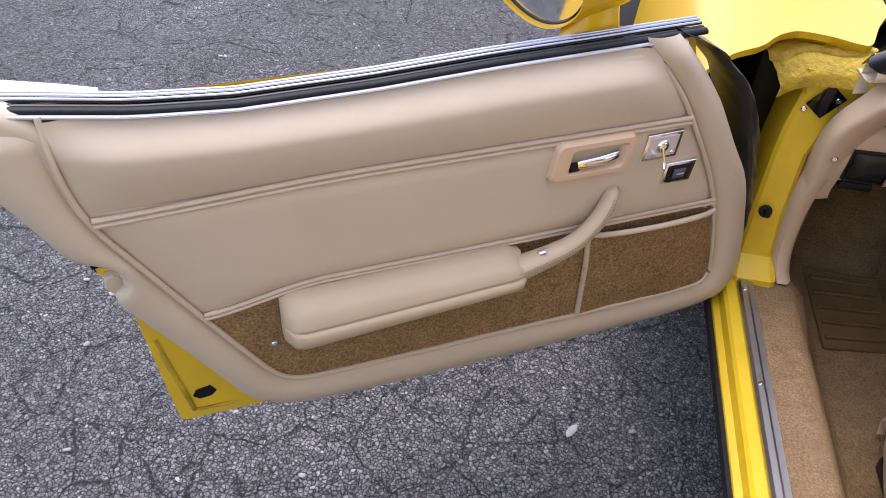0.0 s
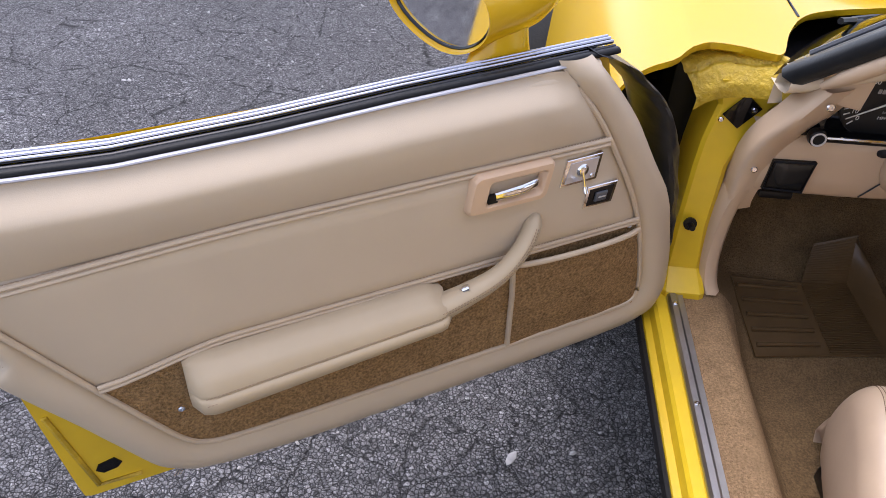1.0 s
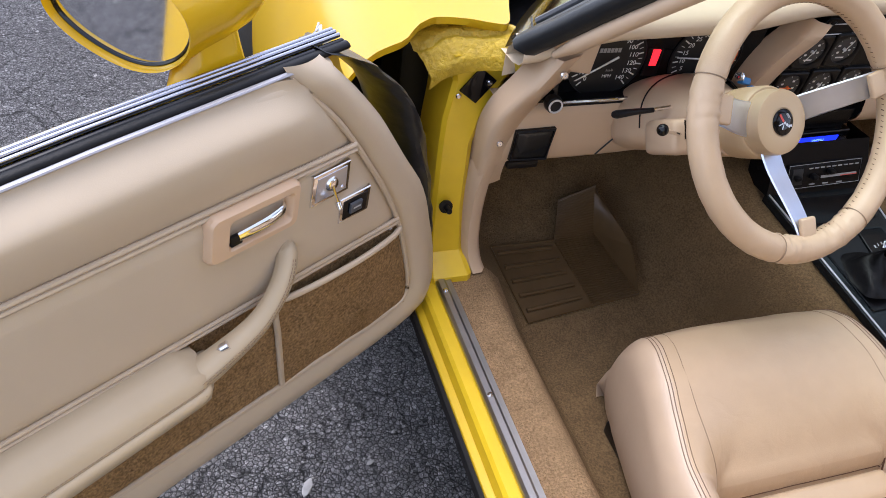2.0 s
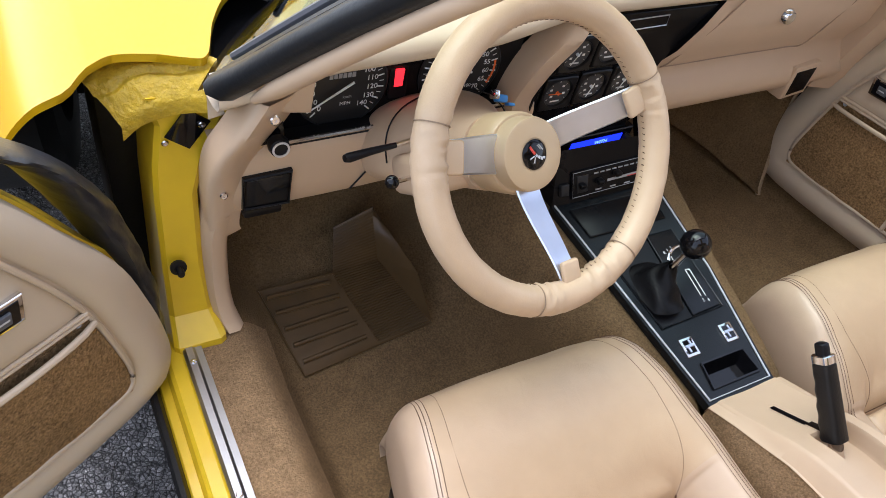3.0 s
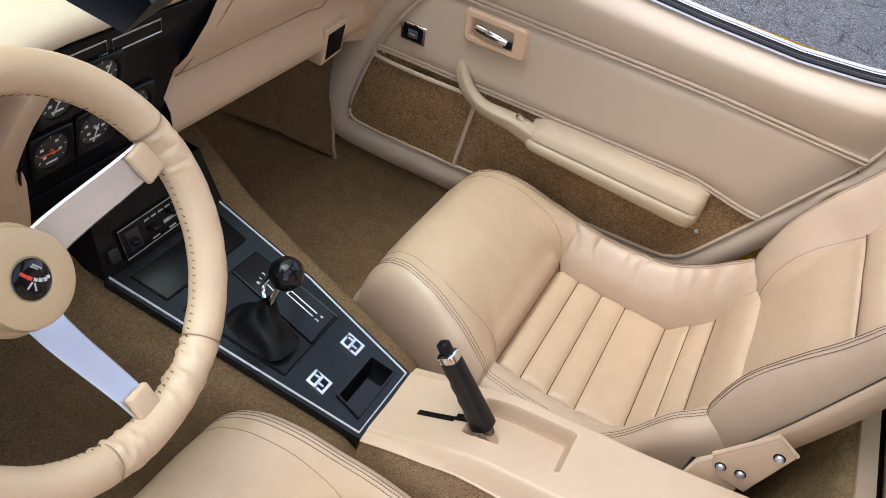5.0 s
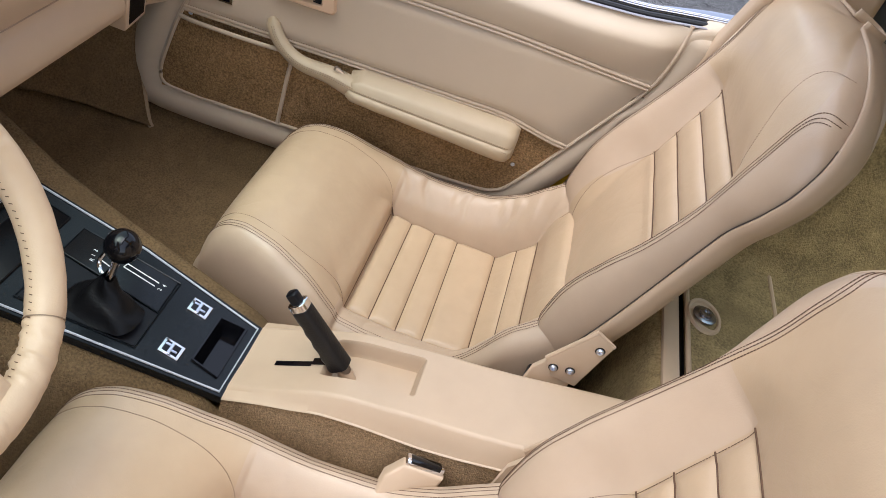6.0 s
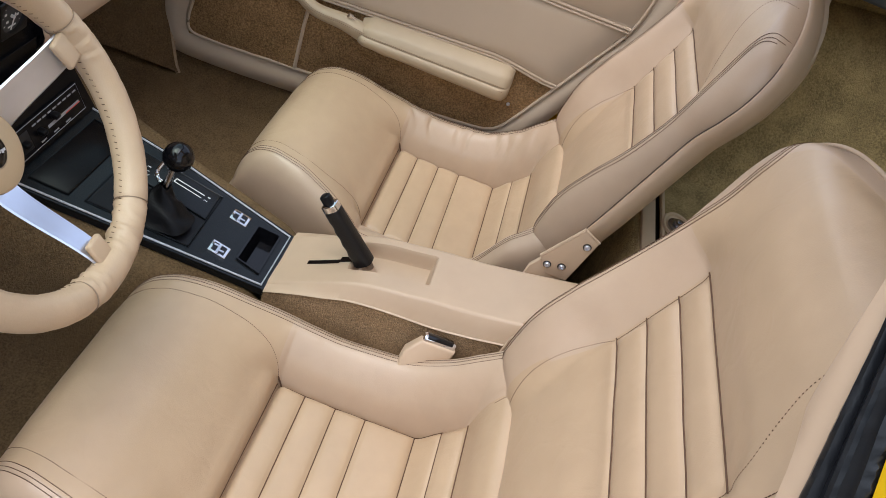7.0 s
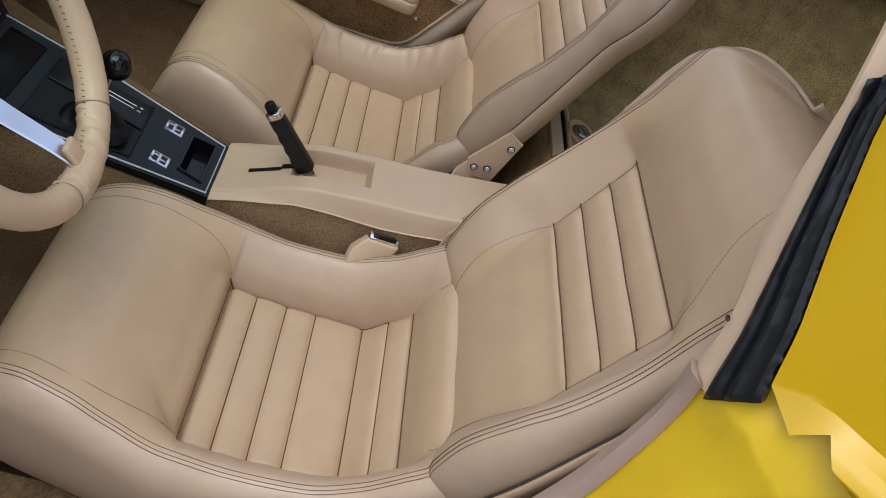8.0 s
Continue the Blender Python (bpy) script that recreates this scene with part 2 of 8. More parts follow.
    dark.data_type = "RGBA"
    L(maths("MULTIPLY", cracks, 0.92), dark.inputs["Factor"])
    L(colour, dark.inputs["A"])
    dark.inputs["B"].default_value = (0.016, 0.015, 0.015, 1)
    L(dark.outputs["Result"], b.inputs["Base Color"])
    b.inputs["Roughness"].default_value = 0.85
    b.inputs["Specular IOR Level"].default_value = 0.25
    h = maths("SUBTRACT", maths("ADD", joints[0], maths("MULTIPLY", tones[0].outputs[1], 0.7)), maths("MULTIPLY", cracks, 1.6))
    h = maths("ADD", h, maths("MULTIPLY", joints[1], 0.35))
    bp = nt.nodes.new("ShaderNodeBump")
    bp.inputs["Strength"].default_value = 0.9
    bp.inputs["Distance"].default_value = 0.0045
    L(h, bp.inputs["Height"])
    L(bp.outputs[0], b.inputs["Normal"])
    return m


ASPHALT = asphalt_material()

# ---------------------------------------------------------------- mesh tools
def smooth(ob, angle=40):
    me = ob.data
    me.shade_smooth()
    me.set_sharp_from_angle(angle=radians(angle))
    return ob


def part(name, bm, material, parent=None, label="", angle=40, fix=True):
    """Links a bmesh as one mesh object under a thing or a part."""
    me = bpy.data.meshes.new(name)
    if fix:
        bmesh.ops.recalc_face_normals(bm, faces=bm.faces[:])
    bm.to_mesh(me)
    bm.free()
    me.materials.append(material)
    ob = new(name, me)
    smooth(ob, angle)
    if parent:
        ob.parent = parent
    if label:
        ob["label"] = label
    return ob


def thing(name, label, category, group="", m=None, kind=""):
    ob = new(name)
    ob.empty_display_size = 0.05
    if m is not None:
        ob.matrix_world = m
    return tagged(ob, label, category, group, kind)


def box(bm, c, size, m=None, bevel=0.0, seg=2):
    """A bevelled box at c, turned and moved by m."""
    r = bmesh.ops.create_cube(bm, size=1.0)
    vs = r["verts"]
    bmesh.ops.scale(bm, vec=size, verts=vs)
    bmesh.ops.translate(bm, vec=c, verts=vs)
    if bevel:
        es = list({e for v in vs for e in v.link_edges})
        out = bmesh.ops.bevel(bm, geom=es, offset=bevel, segments=seg, affect="EDGES", profile=0.5)
        vs = list({v for f in out["faces"] for v in f.verts} | {v for v in vs if v.is_valid})
    if m is not None:
        bmesh.ops.transform(bm, matrix=m, verts=vs)
    return vs


def disc(bm, m, r0, r1, depth, seg=32, bevel=0.0):
    """A cylinder or cone along the z of m, from 0 to depth."""
    rings = [(0.0, 0.0), (r0 - bevel, 0.0), (r0, bevel), (r1, depth - bevel), (r1 - bevel, depth), (0.0, depth)] if bevel else [
        (0.0, 0.0), (r0, 0.0), (r1, depth), (0.0, depth)]
    lathe(bm, m, rings, seg)


def lathe(bm, m, profile, seg=32):
    rows = []
    for r, z in profile:
        if r < 1e-6:
            rows.append([bm.verts.new(m @ Vector((0, 0, z)))])
        else:
            rows.append([bm.verts.new(m @ Vector((r * math.cos(a), r * math.sin(a), z)))
                         for a in (2 * math.pi * k / seg for k in range(seg))])
    for a, b in zip(rows, rows[1:]):
        for k in range(seg):
            q = [a[k % len(a)], a[(k + 1) % len(a)], b[(k + 1) % len(b)], b[k % len(b)]]
            q = list(dict.fromkeys(q))
            if len(q) > 2:
                bm.faces.new(q)


def grid(bm, pts, close_u=False, close_v=False):
    """Faces over rows of points."""
    rows = [[bm.verts.new(p) for p in row] for row in pts]
    nu, nv = len(rows), len(rows[0])
    for i in range(nu if close_u else nu - 1):
        for j in range(nv if close_v else nv - 1):
            bm.faces.new((rows[i][j], rows[(i + 1) % nu][j], rows[(i + 1) % nu][(j + 1) % nv], rows[i][(j + 1) % nv]))
    return rows


def spline(pts, n=8, closed=False):
    """A smooth line through the points (Catmull-Rom)."""
    P = [Vector(p) for p in pts]
    out = []
    m = len(P)
    for i in range(m if closed else m - 1):
        p1, p2 = P[i], P[(i + 1) % m]
        p0 = P[i - 1] if i or closed else p1 * 2 - p2
        p3 = P[(i + 2) % m] if closed or i + 2 < m else p2 * 2 - p1
        for k in range(n):
            t = k / n
            out.append(0.5 * (2 * p1 + (p2 - p0) * t + (2 * p0 - 5 * p1 + 4 * p2 - p3) * t * t + (3 * p1 - p0 - 3 * p2 + p3) * t ** 3))
    if not closed:
        out.append(P[-1])
    return out


def tube(bm, pts, r, seg=8, closed=False, flat=1.0, up=(0, 0, 1), caps=True):
    """A round or flattened bar along a line; r is one radius or one for each point."""
    P = [Vector(p) for p in pts]
    n = len(P)
    R = r if isinstance(r, (list, tuple)) else [r] * n
    rings = []
    for i, p in enumerate(P):
        a = P[i - 1] if i or closed else p
        b = P[(i + 1) % n] if i < n - 1 or closed else p
        d = (b - a).normalized()
        side = d.cross(Vector(up))
        if side.length < 1e-4:
            side = d.cross(Vector((1, 0, 0)))
        side.normalize()
        top = side.cross(d)
        rings.append([bm.verts.new(p + side * R[i] * math.cos(t) + top * R[i] * flat * math.sin(t))
                      for t in (2 * math.pi * k / seg for k in range(seg))])
    for i in range(n if closed else n - 1):
        a, b = rings[i], rings[(i + 1) % n]
        for k in range(seg):
            bm.faces.new((a[k], a[(k + 1) % seg], b[(k + 1) % seg], b[k]))
    if caps and not closed:
        bm.faces.new(rings[0][::-1])
        bm.faces.new(rings[-1])


def stitches(bm, pts, r, length, gap, lift=Vector((0, 0, 0))):
    """Evenly spaced stitches along a line."""
    P = [Vector(p) + lift for p in pts]
    run = [0.0]
    for a, b in zip(P, P[1:]):
        run.append(run[-1] + (b - a).length)

    def at(s):
        for k in range(len(P) - 1):
            if s <= run[k + 1]:
                return P[k].lerp(P[k + 1], (s - run[k]) / max(1e-9, run[k + 1] - run[k]))
        return P[-1]
    s = 0.0
    while s + length < run[-1]:
        tube(bm, [at(s), at(s + length)], r, 4)
        s += length + gap


def prism(bm, outline, d0, d1, to, bevel=0.0, seg=3):
    """A slab with the outline (a, b), from depth d0 (back) to d1 (front), its front edge rounded; to(a, b, d) gives the place."""
    n = len(outline)
    C = Vector((sum(p[0] for p in outline) / n, sum(p[1] for p in outline) / n))

    def inset(k):
        out = []
        for i in range(n):
            p0, p1, p2 = (Vector(outline[j % n]) for j in (i - 1, i, i + 1))
            t = (p2 - p0).normalized()
            nn = Vector((t.y, -t.x))
            if area < 0:
                nn = -nn
            out.append(p1 - nn * k)
        return out

    area = sum(outline[i][0] * outline[(i + 1) % n][1] - outline[(i + 1) % n][0] * outline[i][1] for i in range(n))
    layers = [(0.0, d0)]
    sign = 1 if d1 > d0 else -1
    if bevel:
        for k in range(seg + 1):
            a = math.pi / 2 * k / seg
            layers.append((bevel * (1 - math.cos(a)), d1 - sign * bevel * (1 - math.sin(a))))
    else:
        layers.append((0.0, d1))
    rings = [[bm.verts.new(to(q[0], q[1], d)) for q in inset(k)] for k, d in layers]
    for a, b in zip(rings, rings[1:]):
        for i in range(n):
            bm.faces.new((a[i], a[(i + 1) % n], b[(i + 1) % n], b[i]))
    bm.faces.new(rings[0][::-1])
    bm.faces.new(rings[-1])


def linear(table, x):
    if x <= table[0][0]:
        return table[0][1]
    for (a, va), (b, vb) in zip(table, table[1:]):
        if x <= b:
            return va + (vb - va) * (x - a) / (b - a)
    return table[-1][1]


def curve(table, x):
    """A smooth line through a table of (x, value), without overshoot."""
    if x <= table[0][0]:
        return table[0][1]
    if x >= table[-1][0]:
        return table[-1][1]
    n = len(table)
    i = max(k for k in range(n - 1) if table[k][0] <= x)
    d = [(table[k + 1][1] - table[k][1]) / (table[k + 1][0] - table[k][0]) for k in range(n - 1)]

    def slope(k):
        if k == 0:
            return d[0]
        if k == n - 1:
            return d[-1]
        return 0.0 if d[k - 1] * d[k] <= 0 else 2 * d[k - 1] * d[k] / (d[k - 1] + d[k])
    h = table[i + 1][0] - table[i][0]
    t = (x - table[i][0]) / h
    return ((1 + 2 * t) * (1 - t) ** 2 * table[i][1] + t * (1 - t) ** 2 * h * slope(i)
            + t * t * (3 - 2 * t) * table[i + 1][1] + t * t * (t - 1) * h * slope(i + 1))


def step(a, b, x):
    t = min(1.0, max(0.0, (x - a) / (b - a)))
    return t * t * (3 - 2 * t)


def writing(name, text, size, m, material, parent, align="CENTER"):
    """Letters in the built-in font as a mesh."""
    cu = bpy.data.curves.new(name, "FONT")
    cu.body = text
    cu.size = size
    cu.extrude = size * 0.02
    cu.align_x = align
    cu.align_y = "CENTER"
    tmp = bpy.data.objects.new(name, cu)
    scene.collection.objects.link(tmp)
    me = bpy.data.meshes.new_from_object(tmp.evaluated_get(bpy.context.evaluated_depsgraph_get()))
    bpy.data.objects.remove(tmp)
    bpy.data.curves.remove(cu)
    me.materials.clear()
    me.materials.append(material)
    me.transform(m)
    ob = new(name, me)
    ob.parent = parent
    return ob


def frame_at(origin, xdir, ydir):
    """A matrix with the given x and (roughly) y directions."""
    x = Vector(xdir).normalized()
    z = x.cross(Vector(ydir)).normalized()
    y = z.cross(x)
    m = Matrix((x, y, z)).transposed().to_4x4()
    m.translation = origin
    return m


def screw(parent, m, r=0.005, name="screw"):
    bm = bmesh.new()
    lathe(bm, m, [(0, 0), (r, 0), (r, r * 0.3), (r * 0.7, r * 0.6), (r * 0.28, r * 0.6), (r * 0.2, r * 0.35), (0, r * 0.35)], 14)
    return part(name, bm, CHROME, parent)

# ---------------------------------------------------------------- ground
def ground():
    bm = bmesh.new()
    xs = [-900, -300, -100, -40, -15, -6, -3, -1.5, 0, 1.5, 3, 6, 15, 40, 100, 300, 900]
    grid(bm, [[Vector((x, y, 0)) for y in xs] for x in xs])
    ob = part("ground", bm, ASPHALT, fix=False)
    for p in ob.data.polygons:
        if p.normal.z < 0:
            ob.data.flip_normals()
            break
    tagged(ob, "cracked grey asphalt with coarse pale aggregate", "ground", kind="structure")


ground()


def pebbles():
    """Loose chips lying on the asphalt beside the car."""
    rnd = random.Random(4)
    bm = bmesh.new()
    for _ in range(420):
        x, y = rnd.uniform(-2.6, -0.75), rnd.uniform(-0.6, 2.6)
        r = 0.002 + 0.005 * rnd.random() ** 3
        m = pose(x, y, r * 0.4, rnd.uniform(-25, 25), rnd.uniform(-25, 25), rnd.uniform(0, 360)) @ Matrix.Diagonal((r * 1.4, r, r * 0.6, 1))
        vs = bmesh.ops.create_icosphere(bm, subdivisions=1, radius=1.0)["verts"]
        for v in vs:
            v.co *= rnd.uniform(0.75, 1.2)
        bmesh.ops.transform(bm, matrix=m, verts=vs)
    m = pose(-0.932, 0.312, 0.004, 5, 0, 62) @ Matrix.Diagonal((0.021, 0.009, 0.004, 1))
    vs = bmesh.ops.create_icosphere(bm, subdivisions=1, radius=1.0)["verts"]
    bmesh.ops.transform(bm, matrix=m, verts=vs)
    tagged(part("gravel", bm, mat("pale_chips", (0.36, 0.35, 0.34), 0.85, vary=0.35, scale=60), angle=20),
           "loose pale stone chips on the asphalt", "gravel", kind="stuff")


# ---------------------------------------------------------------- car body
car = thing("sports_car", "bright yellow low sports car body with open cockpit", "car")


WING_EDGE = [(-0.905, 0.500), (-0.85, 0.503), (-0.815, 0.497), (-0.778, 0.484), (-0.752, 0.508), (-0.72, 0.526), (-0.68, 0.518), (-0.645, 0.502), (-0.630, 0.497), (-0.620, 0.508), (-0.612, 0.532), (-0.600, 0.567), (-0.569, 0.623), (-0.534, 0.655), (-0.45, 0.700), (-0.30, 0.750), (0.0, 0.780)]


def screen_foot(x):
    """The line on which the strongly curved windscreen meets the body."""
    return 0.43 + 0.29 * (1 - min(1.0, abs(x) / 0.64) ** 3.6)


def fender():
    """Bonnet and front wings ahead of the cockpit, with the wheel bulges and the scalloped rear edge."""
    bm = bmesh.new()
    half = [0.02 * k for k in range(26)] + [0.50 + 0.005 * k for k in range(1, 51)]
    across = [(x, 0.0) for x in half] + [(0.75 + 0.155 * math.sin(k / 24 * math.pi / 2), k / 24) for k in range(1, 25)]
    across = [(-x, k) for x, k in across[:0:-1]] + across
    rows = []
    for i in range(64):
        v = (i / 63) ** 1.5 * 2.3
        row = []
        for x, k in across:
            ax = abs(x)
            y = curve(WING_EDGE, -ax) + v
            crown = 0.055 * math.exp(-((ax - 0.68) / 0.17) ** 2) * step(0.45, 1.0, y) + 0.02
            z = 0.735 + crown - 0.06 * step(1.3, 2.9, y) - 0.03 * max(0, ax - 0.55) - 0.22 * step(2.1, 3.1, y) ** 1.5
            z += 0.022 * math.exp(-(x / 0.2) ** 2) * step(0.9, 1.3, y)
            z -= 0.30 * k ** 2.2 + 0.06 * k
            swell = 0.020 * math.exp(-((y - 1.25) / 0.35) ** 2) * k
            row.append(Vector((math.copysign(ax + swell, x) * (1 - 0.20 * step(1.9, 3.0, y)), y, z)))
        rows.append(row)
    # rolled-under rear lip
    lip = [p + Vector((0, 0.000, -0.010)) for p in rows[0]]
    lip2 = [p + Vector((0, 0.03, -0.026)) for p in rows[0]]
    nose = [p + Vector((0, 0.02, -0.25)) for p in rows[-1]]
    grid(bm, [lip2, lip] + rows + [nose])
    wing = part("bonnet_and_wing", bm, YELLOW, car, "glossy yellow bonnet and front wing", angle=60)
    # joint between bonnet and wing
    for sx in (-1, 1):
        bm = bmesh.new()
        line = [Vector((sx * (0.571 + 0.02 * step(0.6, 0.9, 0.63 + 0.05 * k)), 0.628 + 0.05 * k, 0)) for k in range(30)]
        pts = []
        for p in line:
            crown = 0.055 * math.exp(-((abs(p.x) - 0.68) / 0.17) ** 2) * step(0.45, 1.0, p.y) + 0.02
            pts.append(Vector((p.x, p.y, 0.735 + crown - 0.06 * step(1.3, 2.9, p.y) - 0.03 * max(0, abs(p.x) - 0.55))))
        tube(bm, pts, 0.0022, 6)
        part("bonnet_gap", bm, GLOSS, wing)
    # lower side of each wing with the wheel opening
    for sx in (-1, 1):
        bm = bmesh.new()
        out = []
        for k in range(41):
            y = 0.50 + 2.0 * k / 40
            arch = math.sqrt(max(0.0, 0.36 ** 2 - (y - 1.42) ** 2))
            low = 0.24 if arch == 0 else max(0.24, 0.33 + arch)
            x = 0.905 + 0.020 * math.exp(-((y - 1.25) / 0.35) ** 2)
            x *= 1 - 0.20 * step(1.9, 3.0, y)
            top = 0.392 - 0.22 * step(2.1, 3.1, y) ** 1.5 - 0.06 * step(1.3, 2.9, y) + 0.01
            out.append([Vector((sx * (x - 0.002), y, z)) for z in (min(low, top - 0.01), min(low, top - 0.01) * 0.5 + top * 0.5, top)])
        grid(bm, out)
        part("wing_side", bm, YELLOW, car)
    # underside panel that keeps light out of the engine bay
    bm = bmesh.new()
    box(bm, (0, 1.45, 0.55), (1.5, 1.3, 0.02))
    part("inner_panel", bm, BLACK, car)
    return wing


fender()


def front_wheel():
    w = Matrix.Translation((-0.865, 1.42, 0.335)) @ pose(0, 0, 0, 0, 0, -9) @ pose(0, 0, 0, 0, -90, 0)
    bm = bmesh.new()
    lathe(bm, w, [(0.20, 0.085), (0.215, 0.10), (0.25, 0.108), (0.295, 0.10), (0.32, 0.08), (0.333, 0.05), (0.335, 0), (0.333, -0.1), (0.30, -0.13), (0.2, -0.13), (0.2, 0.085)], 56)
    wheel = part("tyre", bm, TYRE, car, "black tyre with raised white marks")
    bm = bmesh.new()
    lathe(bm, w, [(0, 0.02), (0.06, 0.03), (0.10, 0.05), (0.17, 0.055), (0.19, 0.09), (0.203, 0.095), (0.205, 0.07), (0.0, -0.1)], 48)
    part("rim", bm, CHROME, wheel)
    bm = bmesh.new()
    for k in range(44):
        if k % 11 > 8:
            continue
        a = math.radians(k * 360 / 44)
        box(bm, (0, 0, 0), (0.026, 0.022 if k % 3 else 0.012, 0.004), w @ Matrix.Rotation(a, 4, "Z") @ Matrix.Translation((0.268, 0, 0.107)), 0.001)
    tagged(part("white_lettering", bm, WHITE, wheel), kind="stuff")


front_wheel()


def wing_badge():
    """Small crossed emblem on the flank of the wing."""
    bm = bmesh.new()
    m = frame_at((-0.8655, 0.655, 0.6745), (0, 1, 0), (0.45, 0, 0.89))
    for a in (-28, 28):
        box(bm, (0, 0, 0.0015), (0.005, 0.030, 0.003), m @ pose(0, 0, 0, 0, 0, a), 0.001)
    box(bm, (-0.006, 0.012, 0.002), (0.014, 0.010, 0.003), m @ pose(0, 0, 0, 0, 0, 20), 0.001)
    part("wing_badge", bm, SILVER, car, "small silver wing emblem")


wing_badge()


def sill():
    """Door sill: rubber strip, painted step, bright scuff plate."""
    y0, y1 = -0.95, 0.475
    for name, prof, material, label in (
        ("sill_rubber", [(-0.757, 0.318), (-0.760, 0.322), (-0.756, 0.328), (-0.750, 0.328), (-0.747, 0.322), (-0.742, 0.30)], RUBBER, ""),
        ("sill_step", [(-0.69, 0.20), (-0.746, 0.308), (-0.742, 0.314), (-0.731, 0.3145), (-0.727, 0.330), (-0.722, 0.335), (-0.706, 0.335), (-0.700, 0.331), (-0.66, 0.331), (-0.66, 0.20)], YELLOW_JAMB, ""),
        ("scuff_plate", [(-0.703, 0.332), (-0.703, 0.339), (-0.699, 0.3435), (-0.690, 0.3435), (-0.686, 0.341), (-0.677, 0.341), (-0.676, 0.332)], SCUFF, "bright ribbed metal scuff plate"),
    ):
        bm = bmesh.new()
        n = 14
        ys = [y0 + (y1 - y0) * k / n for k in range(n + 1)]
        rows = grid(bm, [[Vector((x, y, z)) for x, z in prof] for y in ys], close_v=True)
        bm.faces.new(rows[0])
        bm.faces.new(rows[-1][::-1])
        ob = part(name, bm, material, car, label, 30)
        if name == "scuff_plate":
            for y in (0.407, 0.191, -0.02, -0.23, -0.45):
                screw(ob, pose(-0.694, y, 0.3435), 0.0045)
    bm = bmesh.new()
    box(bm, (-0.69, -0.1, 0.225), (0.03, 1.2, 0.09), None, 0.02)
    part("rocker_panel", bm, YELLOW, car)


sill()


def hinge_pillar():
    """Yellow front door post with bolt, plate and rough seam to the cowl."""
    bm = bmesh.new()
    # rear-facing post: x from outer to inner edge, by height
    sec = [(0.320, -0.712, -0.640, 0.432), (0.345, -0.712, -0.640, 0.434), (0.372, -0.708, -0.648, 0.470), (0.45, -0.706, -0.652, 0.485), (0.56, -0.702, -0.648, 0.500), (0.60, -0.698, -0.635, 0.508), (0.66, -0.688, -0.605, 0.512), (0.705, -0.70, -0.575, 0.505)]
    rows = []
    for z, xo, xi, y in sec:
        rows.append([Vector((xo, y + 0.14, z)), Vector((xo - 0.002, y + 0.02, z)), Vector((xo, y + 0.006, z)), Vector((xo + 0.006, y, z)),
                     Vector((xi - 0.008, y, z)), Vector((xi, y + 0.006, z)), Vector((xi + 0.004, y + 0.03, z)), Vector((xi + 0.004, y + 0.14, z))])
    r = grid(bm, rows, close_v=True)
    bm.faces.new(r[0])
    bm.faces.new(r[-1][::-1])
    post = part("hinge_post", bm, YELLOW_JAMB, car, "yellow painted door hinge post", 18)
    m = frame_at((-0.652, 0.5085, 0.655), (1, 0, 0), (0, 0, 1)) @ pose(0, 0, 0, 0, 0, -38)
    bm = bmesh.new()
    box(bm, (0, 0, 0.001), (0.036, 0.046, 0.003), m, 0.001)
    part("jamb_hole", bm, GLOSS, post, "black rectangular jamb opening")
    screw(post, m @ pose(0.010, 0.014, 0.003), 0.0045, "bolt")
    screw(post, m @ pose(-0.012, -0.030, 0.000), 0.0045, "bolt")
    # door light plunger
    bm = bmesh.new()
    p = frame_at((-0.688, 0.474, 0.462), (1, 0, 0), (0, 0.2, 1))
    lathe(bm, p, [(0, -0.002), (0.011, -0.002), (0.011, 0.002), (0.005, 0.003), (0.005, 0.018), (0.004, 0.02), (0, 0.02)], 16)
    part("door_switch", bm, BLACK, post, "small dark door light plunger")
    # rough bonded shelf between post, cowl and wing
    bm = bmesh.new()
    far = spline([(-0.765, 0.560, 0.715), (-0.715, 0.556, 0.728), (-0.665, 0.548, 0.734), (-0.630, 0.525, 0.744), (-0.605, 0.485, 0.752), (-0.585, 0.44, 0.758)], 10)
    near = spline([(-0.725, 0.508, 0.668), (-0.700, 0.503, 0.690), (-0.660, 0.496, 0.702), (-0.620, 0.470, 0.714), (-0.590, 0.436, 0.730), (-0.575, 0.410, 0.745)], 10)
    rows = []
    for k, (p, q) in enumerate(zip(far, near)):
        row = []
        for j in range(25):
            t = j / 24
            w = p.lerp(q, t)
            bulge = 0.012 * math.sin(t * math.pi) - 0.006 * math.exp(-((t - 0.45 - 0.06 * math.sin(k * 0.35)) / 0.06) ** 2)
            row.append(w + Vector((0.0, -0.35, 0.9)) * (bulge + 0.0035 * noise.noise(w * 55) + 0.0022 * abs(noise.noise(w * 150))))
        row.append(q + Vector((0, 0.004, -0.020)))
        rows.append(row)
    grid(bm, rows)
    part("cowl_joint", bm, YELLOW_ROUGH, car, "rough yellow bonded cowl joint", 70)
    bm = bmesh.new()
    box(bm, (-0.72, 0.66, 0.50), (0.05, 0.12, 0.42), None, 0.01)
    part("jamb_back", bm, RUBBER, car)
    # added black filler: darkens the gap below the cowl and blocks light
    bm = bmesh.new()
    box(bm, (0, 0.69, 0.700), (1.28, 0.32, 0.012))
    part("black_filler", bm, BLACK, car)


hinge_pillar()


